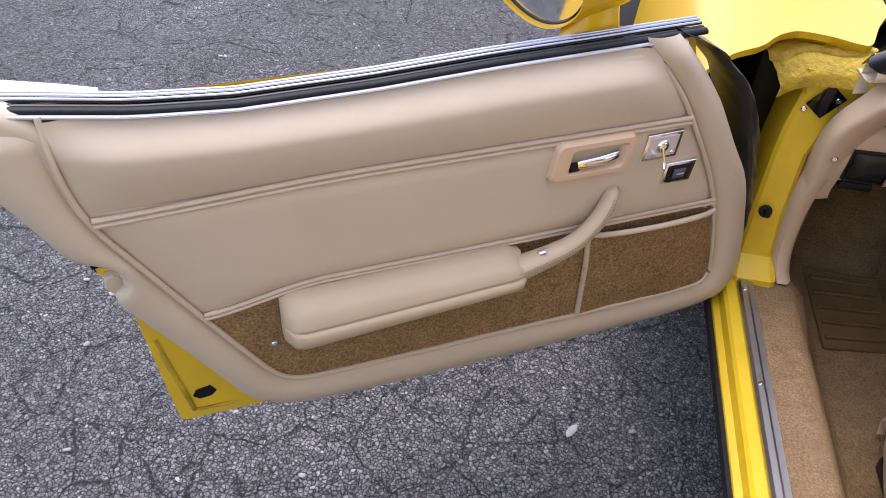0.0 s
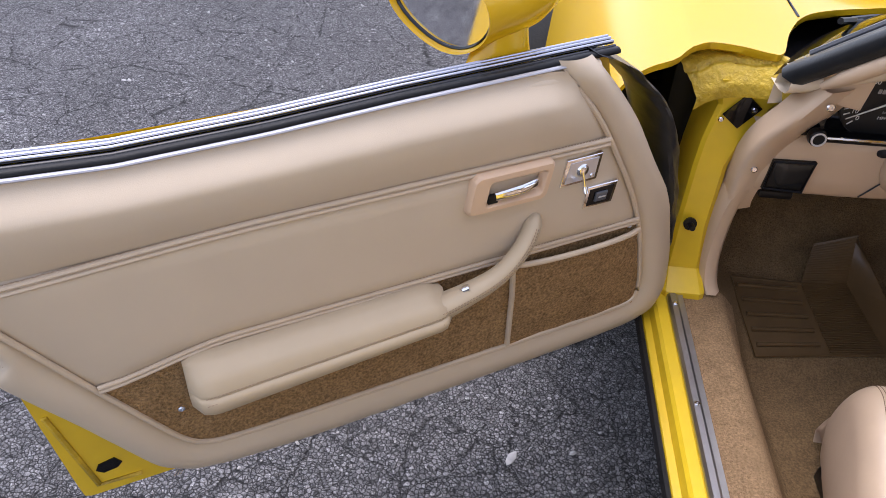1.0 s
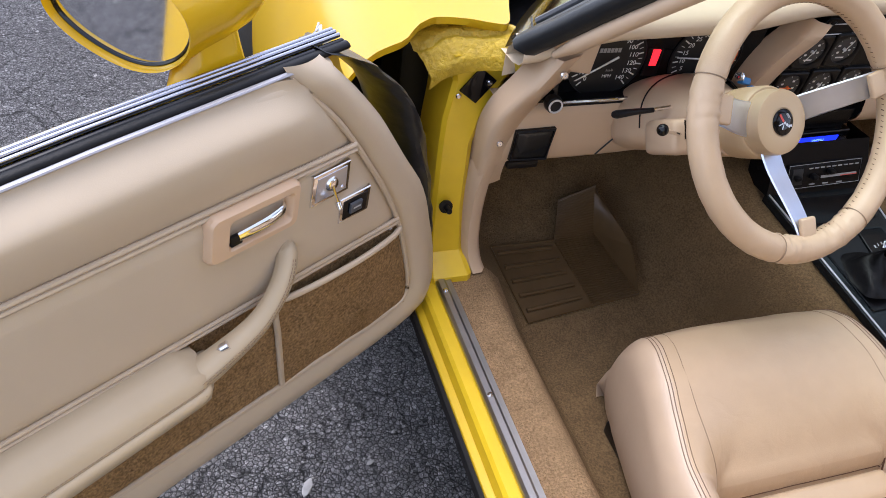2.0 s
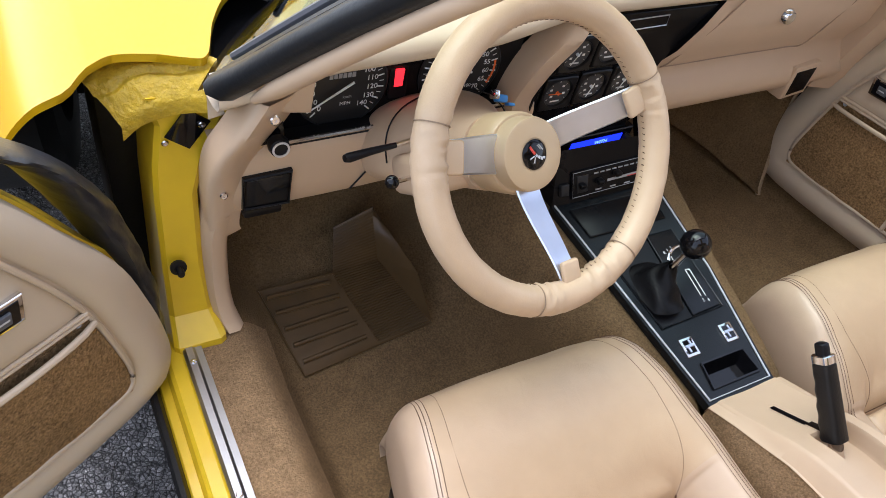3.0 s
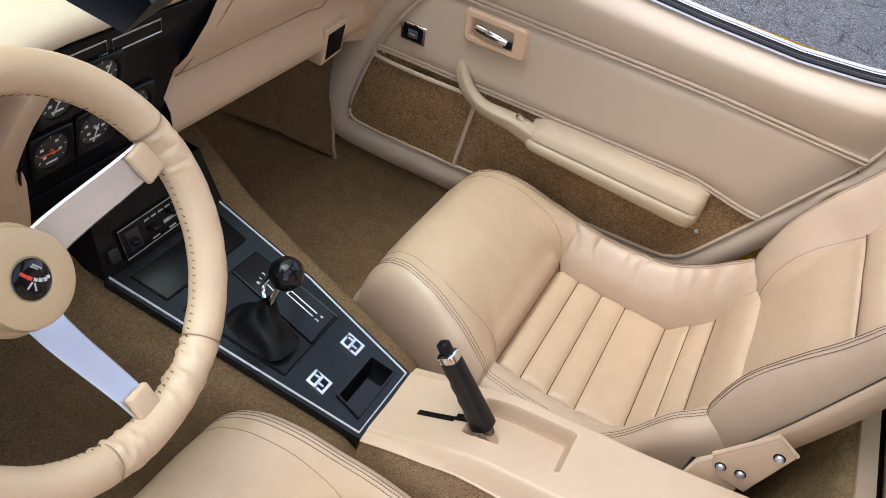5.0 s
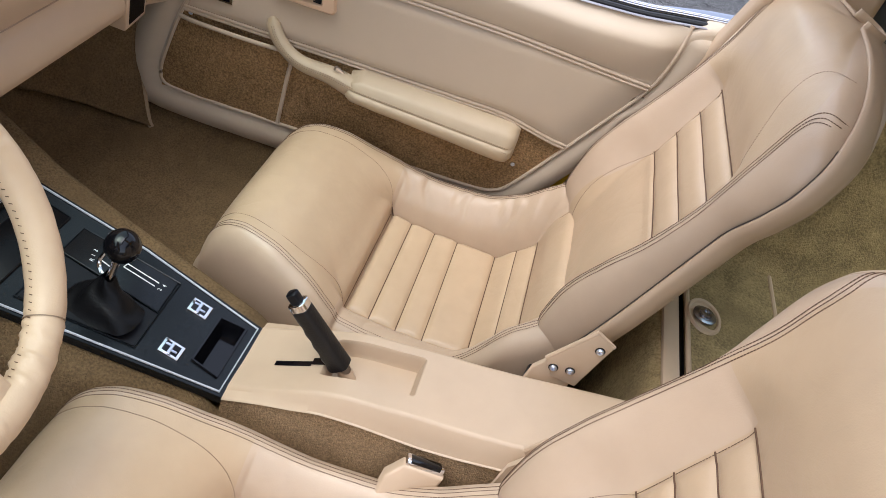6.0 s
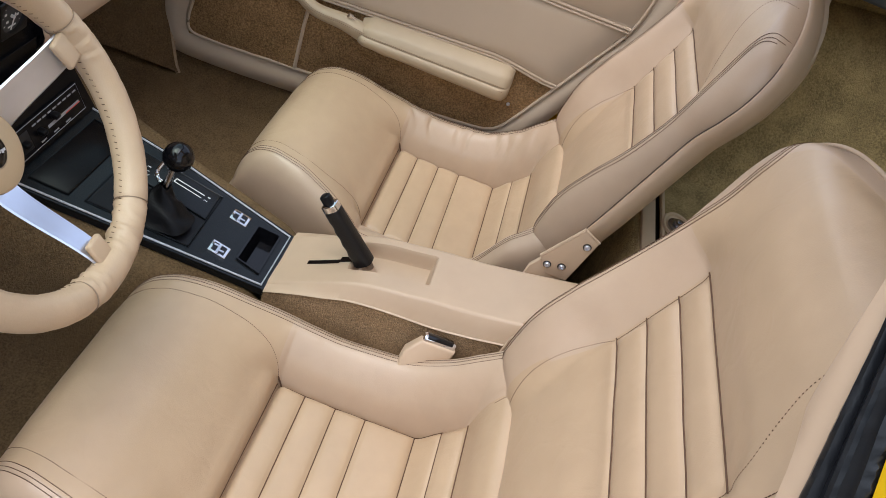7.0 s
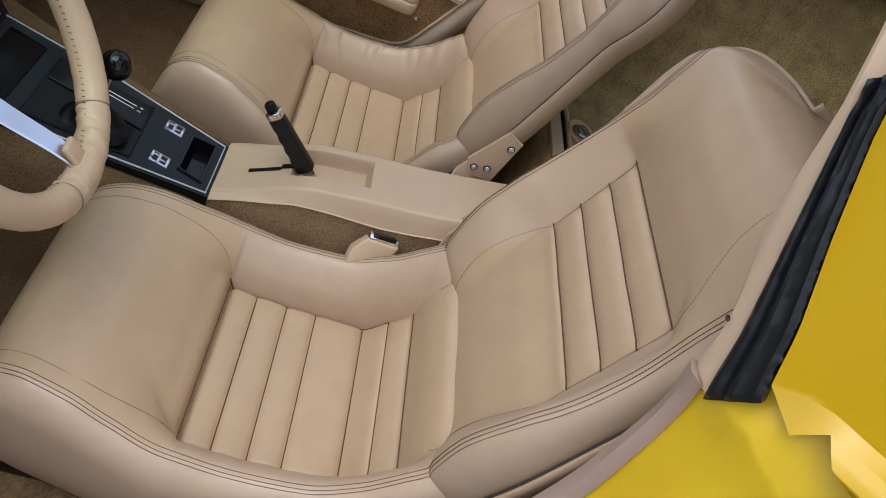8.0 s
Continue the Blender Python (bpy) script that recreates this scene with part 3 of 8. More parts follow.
def windscreen():
    """Left and right screen pillars, glass, dark cowl and wipers."""
    for sx in (-1, 1):
        base, top = Vector((sx * 0.612, 0.392, 0.757)), Vector((sx * 0.425, 0.100, 1.045))
        line = [base.lerp(top, k / 24) + Vector((sx * 0.004, 0.002, 0.004)) * math.sin(k / 24 * math.pi) for k in range(-1, 25)]
        d = (top - base).normalized()
        inward = Vector((-sx, -0.35, -0.1)).normalized()
        up = d.cross(inward).normalized() * (1 if sx < 0 else -1)
        if up.y < 0:
            up = -up
        # beige inner trim
        bm = bmesh.new()
        tube(bm, [p + inward * 0.008 + up * 0.0045 for p in line[1:-1]], [0.0112 - 0.008 * step(17, 22, k) - 0.0065 * (1 - step(-0.5, 2.5, k)) for k in range(len(line) - 2)], 14, up=up, flat=0.9)
        part("pillar_trim", bm, PLASTIC, car, "beige plastic screen pillar trim")
        # rubber weatherstrip: wide lip with a groove, flared at its foot
        bm = bmesh.new()
        rows = []
        for k, p in enumerate(line):
            f = 1.0 + 0.10 * (1 - step(0, 3, k))
            ring = []
            for a, b in ((0.004, 0.006), (0.002, 0.016), (-0.004, 0.022), (-0.012, 0.024), (-0.016, 0.0215), (-0.020, 0.0235), (-0.028, 0.020), (-0.033, 0.010), (-0.030, 0.0), (-0.016, -0.006), (-0.004, -0.004)):
                w = 0.0008 * noise.noise((k * 0.7, a * 90, b * 90 + sx))
                ring.append(p + up * (0.012 + b * f + w) + inward * (a * f))
            rows.append(ring)
        r = grid(bm, rows, close_v=True)
        bm.faces.new(r[0])
        bm.faces.new(r[-1])
        part("pillar_seal", bm, SEAL, car, "thick black pillar weatherstrip", 60)
        bm = bmesh.new()
        for off, rr, out in ((0.0445, 0.0085, 0.003), (0.0590, 0.0065, 0.000)):
            tube(bm, [p + up * off - inward * (0.006 - out) for p in line[:-2]], rr, 8, up=up, flat=0.8)
        part("pillar_moulding", bm, MOULDING, car, "satin dark pillar moulding")
        bm = bmesh.new()
        tube(bm, [p + up * 0.037 - inward * 0.012 for p in line[:-2]], 0.009, 8, up=up)
        part("pillar_post", bm, SEAL, car)
        # puckered end of the weatherstrip at the roof corner
        bm = bmesh.new()
        rows = []
        for k in range(41):
            t = k / 40
            p = base.lerp(top, 0.74 + 0.265 * t) + up * 0.026 - inward * 0.012
            rr = 0.024 + 0.012 * step(0.0, 0.7, t) - 0.020 * step(0.90, 1.0, t) ** 2
            ring = []
            for j in range(28):
                a = 2 * math.pi * j / 28
                w = 1 + 0.16 * step(0.1, 0.6, t) * noise.noise((t * 3.4 + 0.8 * math.sin(a), math.cos(a) * 1.3, 3.0 + sx)) - 0.07 * abs(noise.noise((t * 9 + math.cos(a) * 2.2, math.sin(a) * 1.6, 8.0)))
                ring.append(p + (up * math.cos(a) * 1.1 + inward * math.sin(a) * 0.62) * rr * w)
            rows.append(ring)
        r = grid(bm, rows, close_v=True)
        bm.faces.new(r[0])
        bm.faces.new(r[-1])
        part("seal_corner", bm, WORN_RUBBER, car, "puckered black rubber seal end", 60)

    # glass, strongly curved in plan
    def pane(s, t, d=0.0):
        bow = 1 - abs(s) ** (3.6 - 1.3 * t)
        return Vector(((0.640 - 0.205 * t) * s, 0.430 - 0.315 * t + (0.29 - 0.19 * t) * bow - d, 0.764 + 0.290 * t + 0.012 * bow - d))
    bm = bmesh.new()
    across = [math.sin((k / 30 - 1) * math.pi / 2) for k in range(61)]
    grid(bm, [[pane(s, i / 12) for s in across] for i in range(13)])
    g = part("windscreen", bm, GLASS, car, "curved green-tinted windscreen glass")
    g.visible_shadow = False
    # black band round the glass
    bm = bmesh.new()
    for s0, s1 in ((-1.0, -0.975), (0.975, 1.0)):
        grid(bm, [[pane(s, k / 12, 0.003) for s in (s0, (s0 + s1) / 2, s1)] for k in range(13)])
    grid(bm, [[pane(s, t, 0.003) for s in across] for t in (-0.05, 0.0, 0.035)])
    part("screen_band", bm, GLOSS, g, "black band along the glass edge", 60)
    # dark sunken cowl between the glass and the bonnet
    bm = bmesh.new()
    rows = []
    for i in range(9):
        t = i / 8
        rows.append([Vector((0.628 * s, screen_foot(0.628 * s) * (1 - t) + (curve(WING_EDGE, -abs(0.628 * s)) + 0.02) * t, 0.758 - 0.050 * math.sin(min(1.0, t * 1.4) * math.pi / 2) + 0.003 * noise.noise((s * 20, t * 6, 1)))) for s in across])
    grid(bm, rows)
    part("cowl_grille", bm, BLACK, car, "dark cowl below the windscreen")
    for pts in (((-0.47, 0.665, 0.752), (-0.50, 0.60, 0.775), (-0.535, 0.565, 0.785)), ((-0.30, 0.715, 0.745), (-0.42, 0.668, 0.760), (-0.50, 0.610, 0.772))):
        bm = bmesh.new()
        tube(bm, spline(pts, 6), 0.005, 6)
        tube(bm, spline([Vector(p) + Vector((0.02, 0.018, -0.006)) for p in pts], 6), 0.0032, 6)
        part("wiper", bm, BLACK, car, "thin black wiper arm")


windscreen()


def rear_quarter():
    """Painted door jamb and quarter panel behind the driver's seat, roof post with trim and seal."""
    FLAP = spline([(-0.570, -0.404, 0.862), (-0.572, -0.412, 0.81), (-0.575, -0.408, 0.74), (-0.578, -0.395, 0.65), (-0.583, -0.36, 0.54), (-0.595, -0.29, 0.43), (-0.610, -0.20, 0.355)], 6)
    # jamb surface outside the flap, from the post down to the sill
    bm = bmesh.new()
    rows = []
    for k, p in enumerate([FLAP[0] + Vector((0.004, -0.035, 0.10)), FLAP[0] + Vector((0.002, -0.022, 0.04))] + FLAP):
        t = max(0, k - 2) / (len(FLAP) - 1)
        row = []
        for j in range(11):
            s = j / 10
            w = 0.165
            bulge = 0.010 * math.exp(-((s - 0.30) / 0.06) ** 2)
            row.append(p + Vector((-w * s - 0.004, -0.012 - (0.035 + 0.075 * (1 - t)) * s - 0.05 * step(0.5, 1.0, s) + bulge * 0.6, 0.004 - 0.03 * s * (1 - t) + bulge)))
        rows.append(row)
    grid(bm, rows)
    part("door_jamb", bm, YELLOW_JAMB, car, "yellow painted rear door jamb", 60)
    # roof post
    base, top = Vector((-0.588, -0.420, 0.855)), Vector((-0.470, -0.376, 1.185))
    d = (top - base).normalized()
    side = Vector((0.97, 0.24, 0)).normalized()
    across = Vector((-0.0243, -0.020, 0.042))
    out = across.cross(d).normalized()
    if out.y < 0:
        out = -out

    def width(f):
        return linear([(-0.1, 1.0), (0.0, 1.0), (0.2, 0.82), (0.4, 0.62), (0.6, 0.48), (0.72, 0.47), (1.0, 0.30)], f)
    bm = bmesh.new()
    rows = []
    for k in range(31):
        f = k / 30
        p = base.lerp(top, f) + across * 0.10 * step(0.0, 0.2, f)
        w = linear([(0, 0.024), (0.06, 0.023), (0.15, 0.019), (0.25, 0.021), (0.34, 0.029), (0.5, 0.021), (0.67, 0.010), (0.8, 0.008), (1, 0.008)], f)
        dip = Vector((0, 0, -0.010 * (1 - step(0, 0.05, f))))
        rows.append([p + side * w + Vector((0.004, -0.010, 0)) + dip, p + side * w + dip, p + side * w * 0.8 + Vector((0, 0.0028, 0)) + dip * 0.4, p + side * w * 0.4 + Vector((0, 0.003, 0)), p, p + Vector((-0.006, -0.03, 0)), p + side * w + Vector((0.004, -0.07, 0))])
    r = grid(bm, rows, close_v=True)
    bm.faces.new(r[0])
    bm.faces.new(r[-1])
    trim = part("post_trim", bm, PLASTIC, car, "beige plastic roof post trim", 35)
    at = base.lerp(top, 0.175) + side * 0.010 + Vector((0.0, 0.0035, 0.0))
    screw(trim, frame_at(at + Vector((0, 0.0010, 0)), side, d), 0.0028)
    # worn rubber weatherstrip with two ribs and a torn outer lip
    bm = bmesh.new()
    rows = []
    n = 96
    prof = [(-0.02, 0.001), (0.03, 0.0055), (0.10, 0.0080), (0.20, 0.0082), (0.28, 0.0062), (0.33, 0.0040), (0.38, 0.0060), (0.46, 0.0086), (0.54, 0.0084), (0.60, 0.0058), (0.70, 0.0052), (0.80, 0.0052), (0.87, 0.0062), (0.93, 0.0050)]
    for k in range(n + 1):
        f = -0.012 + 0.745 * k / n
        p = base.lerp(top, f) + across * 0.10 * step(0.0, 0.2, f)
        w = width(f) * (0.92 + 0.22 * step(0.66, 0.72, f))
        torn = 0.055 * noise.noise((k * 0.9, 3, 0)) + 0.05 * noise.noise((k * 0.31, 8, 0))
        end = 1 - 0.55 * (1 - step(0, 0.018, f + 0.012)) - 0.3 * step(0.70, 0.733, f)
        row = []
        for s, h in prof:
            pucker = 0.0022 * step(0.66, 0.70, f) * math.sin(s * 17 + f * 60) + 0.0007 * noise.noise((s * 6, k * 0.25, 1))
            row.append(p + across * (s * w) + out * (h * end + pucker))
        row.append(p + across * ((1.0 + torn) * w) + out * (0.0028 * end + 0.0016 * noise.noise((k * 0.7, 1, 5))))
        row.append(p + across * (0.96 * w) - out * 0.010)
        row.append(p + across * (0.05 * w) - out * 0.012)
        rows.append(row)
    r = grid(bm, rows, close_v=True)
    bm.faces.new(r[0])
    bm.faces.new(r[-1])
    part("post_seal", bm, SEAL, car, "thick worn black rubber roof post weatherstrip", 40)
    # painted quarter outside the seal, ending in a stepped lower edge
    bm = bmesh.new()
    foot = Vector((-0.644, -0.470, 0.9136))
    tail = [Vector(v) for v in ((-0.030, -0.030, 0.004), (-0.095, -0.13, -0.006), (-0.150, -0.40, -0.040))]
    rows = [[Vector((-0.624, -0.470, 0.888)), Vector((-0.6367, -0.455, 0.8912)), Vector((-0.6365, -0.4565, 0.8935)), foot] + [foot + v for v in tail]]
    for k in range(25):
        f = 0.035 + 0.965 * (k / 24) ** 1.3
        p = base.lerp(top, f) + across * (width(f) * 0.95 + 0.10 * step(0.0, 0.2, f))
        c = p + Vector((-0.012 - 0.03 * f, -0.021, 0.012))
        rows.append([p + Vector((0.012, -0.012, 0)), p, c, c + Vector((-0.010, -0.016, 0.003))] + [c + Vector((-0.008, -0.01, 0.003)) + v for v in tail])
    grid(bm, rows)
    part("roof_quarter", bm, YELLOW, car, "yellow roof quarter outside the post", 25)
    bm = bmesh.new()
    rows = []
    for v in ((-0.644, -0.470, 0.9136), (-0.655, -0.4705, 0.9085), (-0.6655, -0.472, 0.903), (-0.672, -0.478, 0.901), (-0.677, -0.485, 0.899), (-0.684, -0.492, 0.895), (-0.702, -0.498, 0.878), (-0.72, -0.50, 0.855), (-0.745, -0.50, 0.78), (-0.757, -0.50, 0.65), (-0.762, -0.50, 0.50), (-0.75, -0.50, 0.30)):
        p = Vector(v)
        rows.append([p + Vector((0.022, -0.030, -0.006)), p + Vector((0.003, -0.008, -0.003)), p] + [p + q for q in tail])
    grid(bm, rows)
    part("quarter_panel", bm, YELLOW, car, "yellow rear quarter panel", 50)
    # soft flap along the jamb
    bm = bmesh.new()
    rows = []
    for k, p in enumerate(FLAP):
        t = k / (len(FLAP) - 1)
        w = 0.013 - 0.003 * math.sin(t * 9)
        rows.append([p + Vector((0.009, -0.012, -0.002)), p + Vector((0.006, 0.000, 0.003)), p + Vector((-w * 0.5, 0.003, 0.003 + 0.002 * math.sin(t * 23))), p + Vector((-w, -0.004, 0.0)), p + Vector((-w, -0.012, -0.004))])
    r = grid(bm, rows, close_v=True)
    bm.faces.new(r[0])
    bm.faces.new(r[-1])
    part("jamb_trim_flap", bm, mat("flap_vinyl", (0.37, 0.262, 0.205), 0.5, vary=0.1, scale=40, bump=0.2, bump_scale=300), car, "soft beige vinyl edge flap", 60)


rear_quarter()


def kick_panels():
    """Carpeted kick panel ahead of the passenger door, with a turned and bound lower corner."""
    bm = bmesh.new()
    rear = spline([(0.532, 0.488, 0.280), (0.536, 0.498, 0.300), (0.548, 0.520, 0.380), (0.560, 0.538, 0.475), (0.572, 0.540, 0.600)], 6)
    fore = spline([(0.300, 0.700, 0.420), (0.310, 0.705, 0.450), (0.330, 0.712, 0.500), (0.345, 0.715, 0.550), (0.350, 0.715, 0.600)], 6)
    rows = []
    for t in [k / 14 for k in range(15)]:
        rows.append([p.lerp(q, t) + Vector((0.012, 0.012, 0.004)) * math.sin(t * math.pi) + Vector((0, 0, 0.0025 * noise.noise((t * 9, k * 0.3, 2)))) for k, (p, q) in enumerate(zip(rear, fore))])
    grid(bm, rows)
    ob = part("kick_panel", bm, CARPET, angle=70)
    sol = ob.modifiers.new("thickness", "SOLIDIFY")
    sol.thickness = 0.008
    tagged(ob, "tan carpeted kick panel beside the passenger footwell", "kick panel", kind="structure")
    bm = bmesh.new()
    tube(bm, [p + Vector((0.0, -0.004, 0)) for p in rear], 0.0055, 8)
    part("edge_binding", bm, CARPET_EDGE, ob, "pale bound carpet edge")


kick_panels()


def roof():
    """Unseen parts added to shade the cockpit: screen top rail, centre bar between the lifted-off roof panels, rear
    roof and sloping rear glass.
    """
    bm = bmesh.new()
    rows = []
    for k in range(25):
        x = 0.33 * (k / 12 - 1)
        c = Vector((x * 1.27, 0.055 + 0.03 * (1 - (x / 0.33) ** 2), 1.092 + 0.02 * (1 - (x / 0.33) ** 2)))
        rows.append([c + Vector((0, q * 0.032, r * 0.018)) for q, r in ((-1, 0), (-0.6, 0.8), (0.4, 1), (1, 0.2), (0.7, -0.8), (-0.6, -0.9))])
    grid(bm, rows, close_v=True)
    part("screen_rail", bm, SEAL, car, "black windscreen top rail")
    bm = bmesh.new()
    rows = []
    for k in range(13):
        t = k / 12
        c = Vector((0, 0.09 - 0.52 * t, 1.10 + 0.075 * math.sin(t * 1.7)))
        rows.append([c + Vector((a, 0, b)) for a, b in ((-0.075, 0), (-0.05, 0.014), (0.05, 0.014), (0.075, 0), (0.05, -0.022), (-0.05, -0.022))])
    grid(bm, rows, close_v=True)
    part("roof_bar", bm, YELLOW, car, "yellow centre roof bar")
    bm = bmesh.new()
    rows = []
    for y, z, w in ((-0.40, 1.185, 0.47), (-0.47, 1.19, 0.49), (-0.56, 1.18, 0.50), (-0.66, 1.155, 0.51)):
        rows.append([Vector((w * s, y, z + 0.012 * (1 - s * s) - 0.03 * abs(s) ** 6)) for s in (k / 10 - 1 for k in range(21))])
    grid(bm, rows)
    ob = part("rear_roof", bm, YELLOW, car, "yellow rear roof panel", 60)
    so = ob.modifiers.new("thickness", "SOLIDIFY")
    so.thickness = 0.025
    bm = bmesh.new()
    grid(bm, [[Vector((w * s, y, z + 0.03 * (1 - s * s))) for s in (k / 8 - 1 for k in range(17))] for y, z, w in ((-0.66, 1.145, 0.50), (-1.1, 1.03, 0.56), (-1.62, 0.86, 0.60))])
    g = part("rear_glass", bm, GLASS, car, "clear sloping rear glass", 60)
    g.visible_shadow = False
    for sx in (-1, 1):
        bm = bmesh.new()
        rows = []
        for y, zt, xt, xb in ((-0.56, 1.16, 0.50, 0.70), (-0.66, 1.14, 0.51, 0.74), (-1.1, 1.02, 0.57, 0.84), (-1.62, 0.85, 0.62, 0.86), (-2.1, 0.78, 0.62, 0.80)):
            rows.append([Vector((sx * (xt + (xb - xt) * q), y, zt + (0.72 - zt) * q)) for q in (0, 0.25, 0.5, 0.8, 1)] + [Vector((sx * (xb + 0.015), y, 0.58)), Vector((sx * xb, y, 0.42)), Vector((sx * (xb - 0.04), y, 0.28))])
        grid(bm, rows)
        part("rear_wing", bm, YELLOW, car, "yellow rear wing", 60)
        bm = bmesh.new()
        grid(bm, [[p - Vector((sx * 0.02, 0, 0.004)) for p in row[:5]] for row in rows])
        part("rear_lining", bm, CARPET_REAR, car, "olive brown carpet lining", 60)
    bm = bmesh.new()
    box(bm, (0, -1.86, 0.60), (1.24, 0.48, 0.44), None, 0.05)
    part("tail", bm, YELLOW, car)


roof()


def rear_trim():
    """Moulded trim behind the passenger door and a dark folded cover on the rear carpet."""
    bm = bmesh.new()
    prism(bm, [(-0.316, 0.36), (-0.330, 0.43), (-0.362, 0.52), (-0.402, 0.62), (-0.420, 0.66), (-0.445, 0.78), (-0.46, 0.92), (-0.455, 1.10), (-0.60, 1.13), (-0.66, 0.36)], 0.66, 0.622, lambda a, b, d: Vector((d - (b - 0.5) * 0.20 * (1 if b > 0.8 else 0.12), a, b)), 0.012)
    tagged(part("trim", bm, PLASTIC), "beige moulded trim behind the passenger door", "trim", kind="structure")
    bm = bmesh.new()
    prism(bm, [(-0.62, 0.885), (-0.72, 0.905), (-0.95, 0.90), (-0.95, 1.0), (-0.72, 1.04), (-0.62, 1.02)], 0.60, 0.575, lambda a, b, d: Vector((d - (b - 0.9) * 0.35, a, b)), 0.010)
    tagged(part("cargo_cover", bm, mat("cover_vinyl", (0.05, 0.06, 0.075), 0.45, vary=0.2, scale=20, bump=0.1, bump_scale=300), angle=70),
           "dark grey vinyl cover against the rear side trim", "cover")


rear_trim()


# ---------------------------------------------------------------- carpeted cockpit floor
def floor_height(x, y):
    ax = abs(x + 0.005)
    z = linear([(-2, 0.30), (-0.45, 0.235), (0.36, 0.235), (0.40, 0.252), (0.55, 0.300), (0.62, 0.34), (0.85, 0.60)], y)
    # tunnel
    w = linear([(-1, 0.07), (0.0, 0.075), (0.1, 0.095), (0.4, 0.15), (0.8, 0.22)], y)
    h = linear([(-1, 0.32), (-0.05, 0.33), (0.03, 0.35), (0.07, 0.380), (0.42, 0.452), (0.8, 0.62)], y)
    foot = linear([(-1, 0.17), (0.2, 0.21), (0.6, 0.30)], y)
    z = max(z, z + (h - z) * (1 - step(w, foot, ax)))
    # sills
    side = 0.334
    z = z + (max(side, z) - z) * step(0.535, 0.612, ax)
    # hollow under the console tray
    z -= 0.03 * (1 - step(0.052, 0.066, ax)) * step(0.045, 0.058, y) * (1 - step(0.108, 0.120, y))
    # foot well side wall
    z = z + 0.28 * step(0.602, 0.66, ax) * step(0.50, 0.53, y)
    # rear shelf
    z = max(z, linear([(-0.56, 0.0), (-0.50, 0.20)], -abs(y)) if y > 0 else z)
    back = 0.515 + 0.085 * step(-0.8, -1.3, y)
    z = z + (max(back, z) - z) * step(-0.425, -0.500, y)
    z = z + 0.36 * step(0.42, 0.66, ax) * step(-0.50, -0.66, y)
    z = z + 0.45 * step(-1.15, -1.6, y)
    return z


def cockpit_floor():
    bm = bmesh.new()
    rows = []
    nx, ny = 150, 210
    for i in range(nx + 1):
        x = -0.683 + 1.366 * i / nx
        row = []
        for j in range(ny + 1):
            y = -1.6 + 2.45 * j / ny
            row.append(Vector((x, y, floor_height(x, y) + 0.0022 * noise.noise((x * 9, y * 9, 1)))))
        rows.append(row)
    grid(bm, rows)
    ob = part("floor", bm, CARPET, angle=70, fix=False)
    # olive carpet behind the seats, lightened to carry daylight from the rear glass
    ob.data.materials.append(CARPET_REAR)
    ob.data.materials.append(CARPET_LIT)
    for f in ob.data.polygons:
        # driver's sill takes the copy with daylight in its colour
        worn_or_lit = f.center.x < -0.575 and f.center.y < 0.47
        f.material_index = 1 if f.center.y < -0.41 else 2 if worn_or_lit else 0
    tagged(ob, "tan cut-pile carpet over footwells, sills and tunnel", "carpet", kind="structure")


cockpit_floor()


def firewall():
    bm = bmesh.new()
    box(bm, (0, 0.84, 0.55), (1.36, 0.02, 0.5))
    ob = part("wall_front", bm, CARPET)
    tagged(ob, "dark carpeted bulkhead ahead of the pedals", "bulkhead", kind="structure")
    # side closers added to keep stray light out of the footwell
    for sx, name in ((-1, "wall_left"), (1, "wall_right")):
        bm = bmesh.new()
        box(bm, (sx * 0.672, 0.68, 0.52), (0.012, 0.31, 0.40))
        tagged(part(name, bm, CARPET), "carpeted side wall of the footwell", "side wall", kind="structure")
    bm = bmesh.new()
    box(bm, (0, -0.05, 0.17), (1.34, 3.4, 0.04))
    tagged(part("floor_pan", bm, BLACK), "black floor pan beneath the cockpit", "floor", kind="structure")


firewall()

# ---------------------------------------------------------------- doors
# local: s along the door from its front to its rear, h height, d depth towards the cockpit
BORDER = [(-0.030, 0.812), (-0.062, 0.800), (-0.092, 0.768), (-0.135, 0.715), (-0.180, 0.645), (-0.226, 0.575), (-0.252, 0.50), (-0.270, 0.43), (-0.276, 0.370), (-0.262, 0.332), (-0.225, 0.316), (-0.15, 0.310), (-0.06, 0.307), (0.10, 0.306), (0.32, 0.306), (0.44, 0.312), (0.495, 0.322), (0.530, 0.345), (0.552, 0.376), (0.603, 0.465), (0.640, 0.525), (0.665, 0.572), (0.651, 0.588), (0.656, 0.615), (0.680, 0.629), (0.697, 0.640), (0.722, 0.688), (0.750, 0.745), (0.765, 0.80), (0.755, 0.825), (0.71, 0.824), (0.66, 0.796), (0.57, 0.782), (0.40, 0.782), (0.2, 0.786)]
INNER = [(0.000, 0.806), (-0.055, 0.744), (-0.105, 0.669), (-0.145, 0.60), (-0.172, 0.54), (-0.196, 0.457), (-0.205, 0.41), (-0.198, 0.384), (-0.16, 0.376), (-0.05, 0.374), (0.15, 0.374), (0.325, 0.374), (0.44, 0.376), (0.475, 0.383), (0.498, 0.400), (0.527, 0.445), (0.576, 0.529), (0.623, 0.612), (0.658, 0.675), (0.674, 0.72), (0.681, 0.77), (0.683, 0.815)]


RAIL = [(-0.10, 0.829), (0.05, 0.824), (0.20, 0.819), (0.35, 0.811), (0.50, 0.808), (0.60, 0.815), (0.70, 0.830), (0.82, 0.845)]


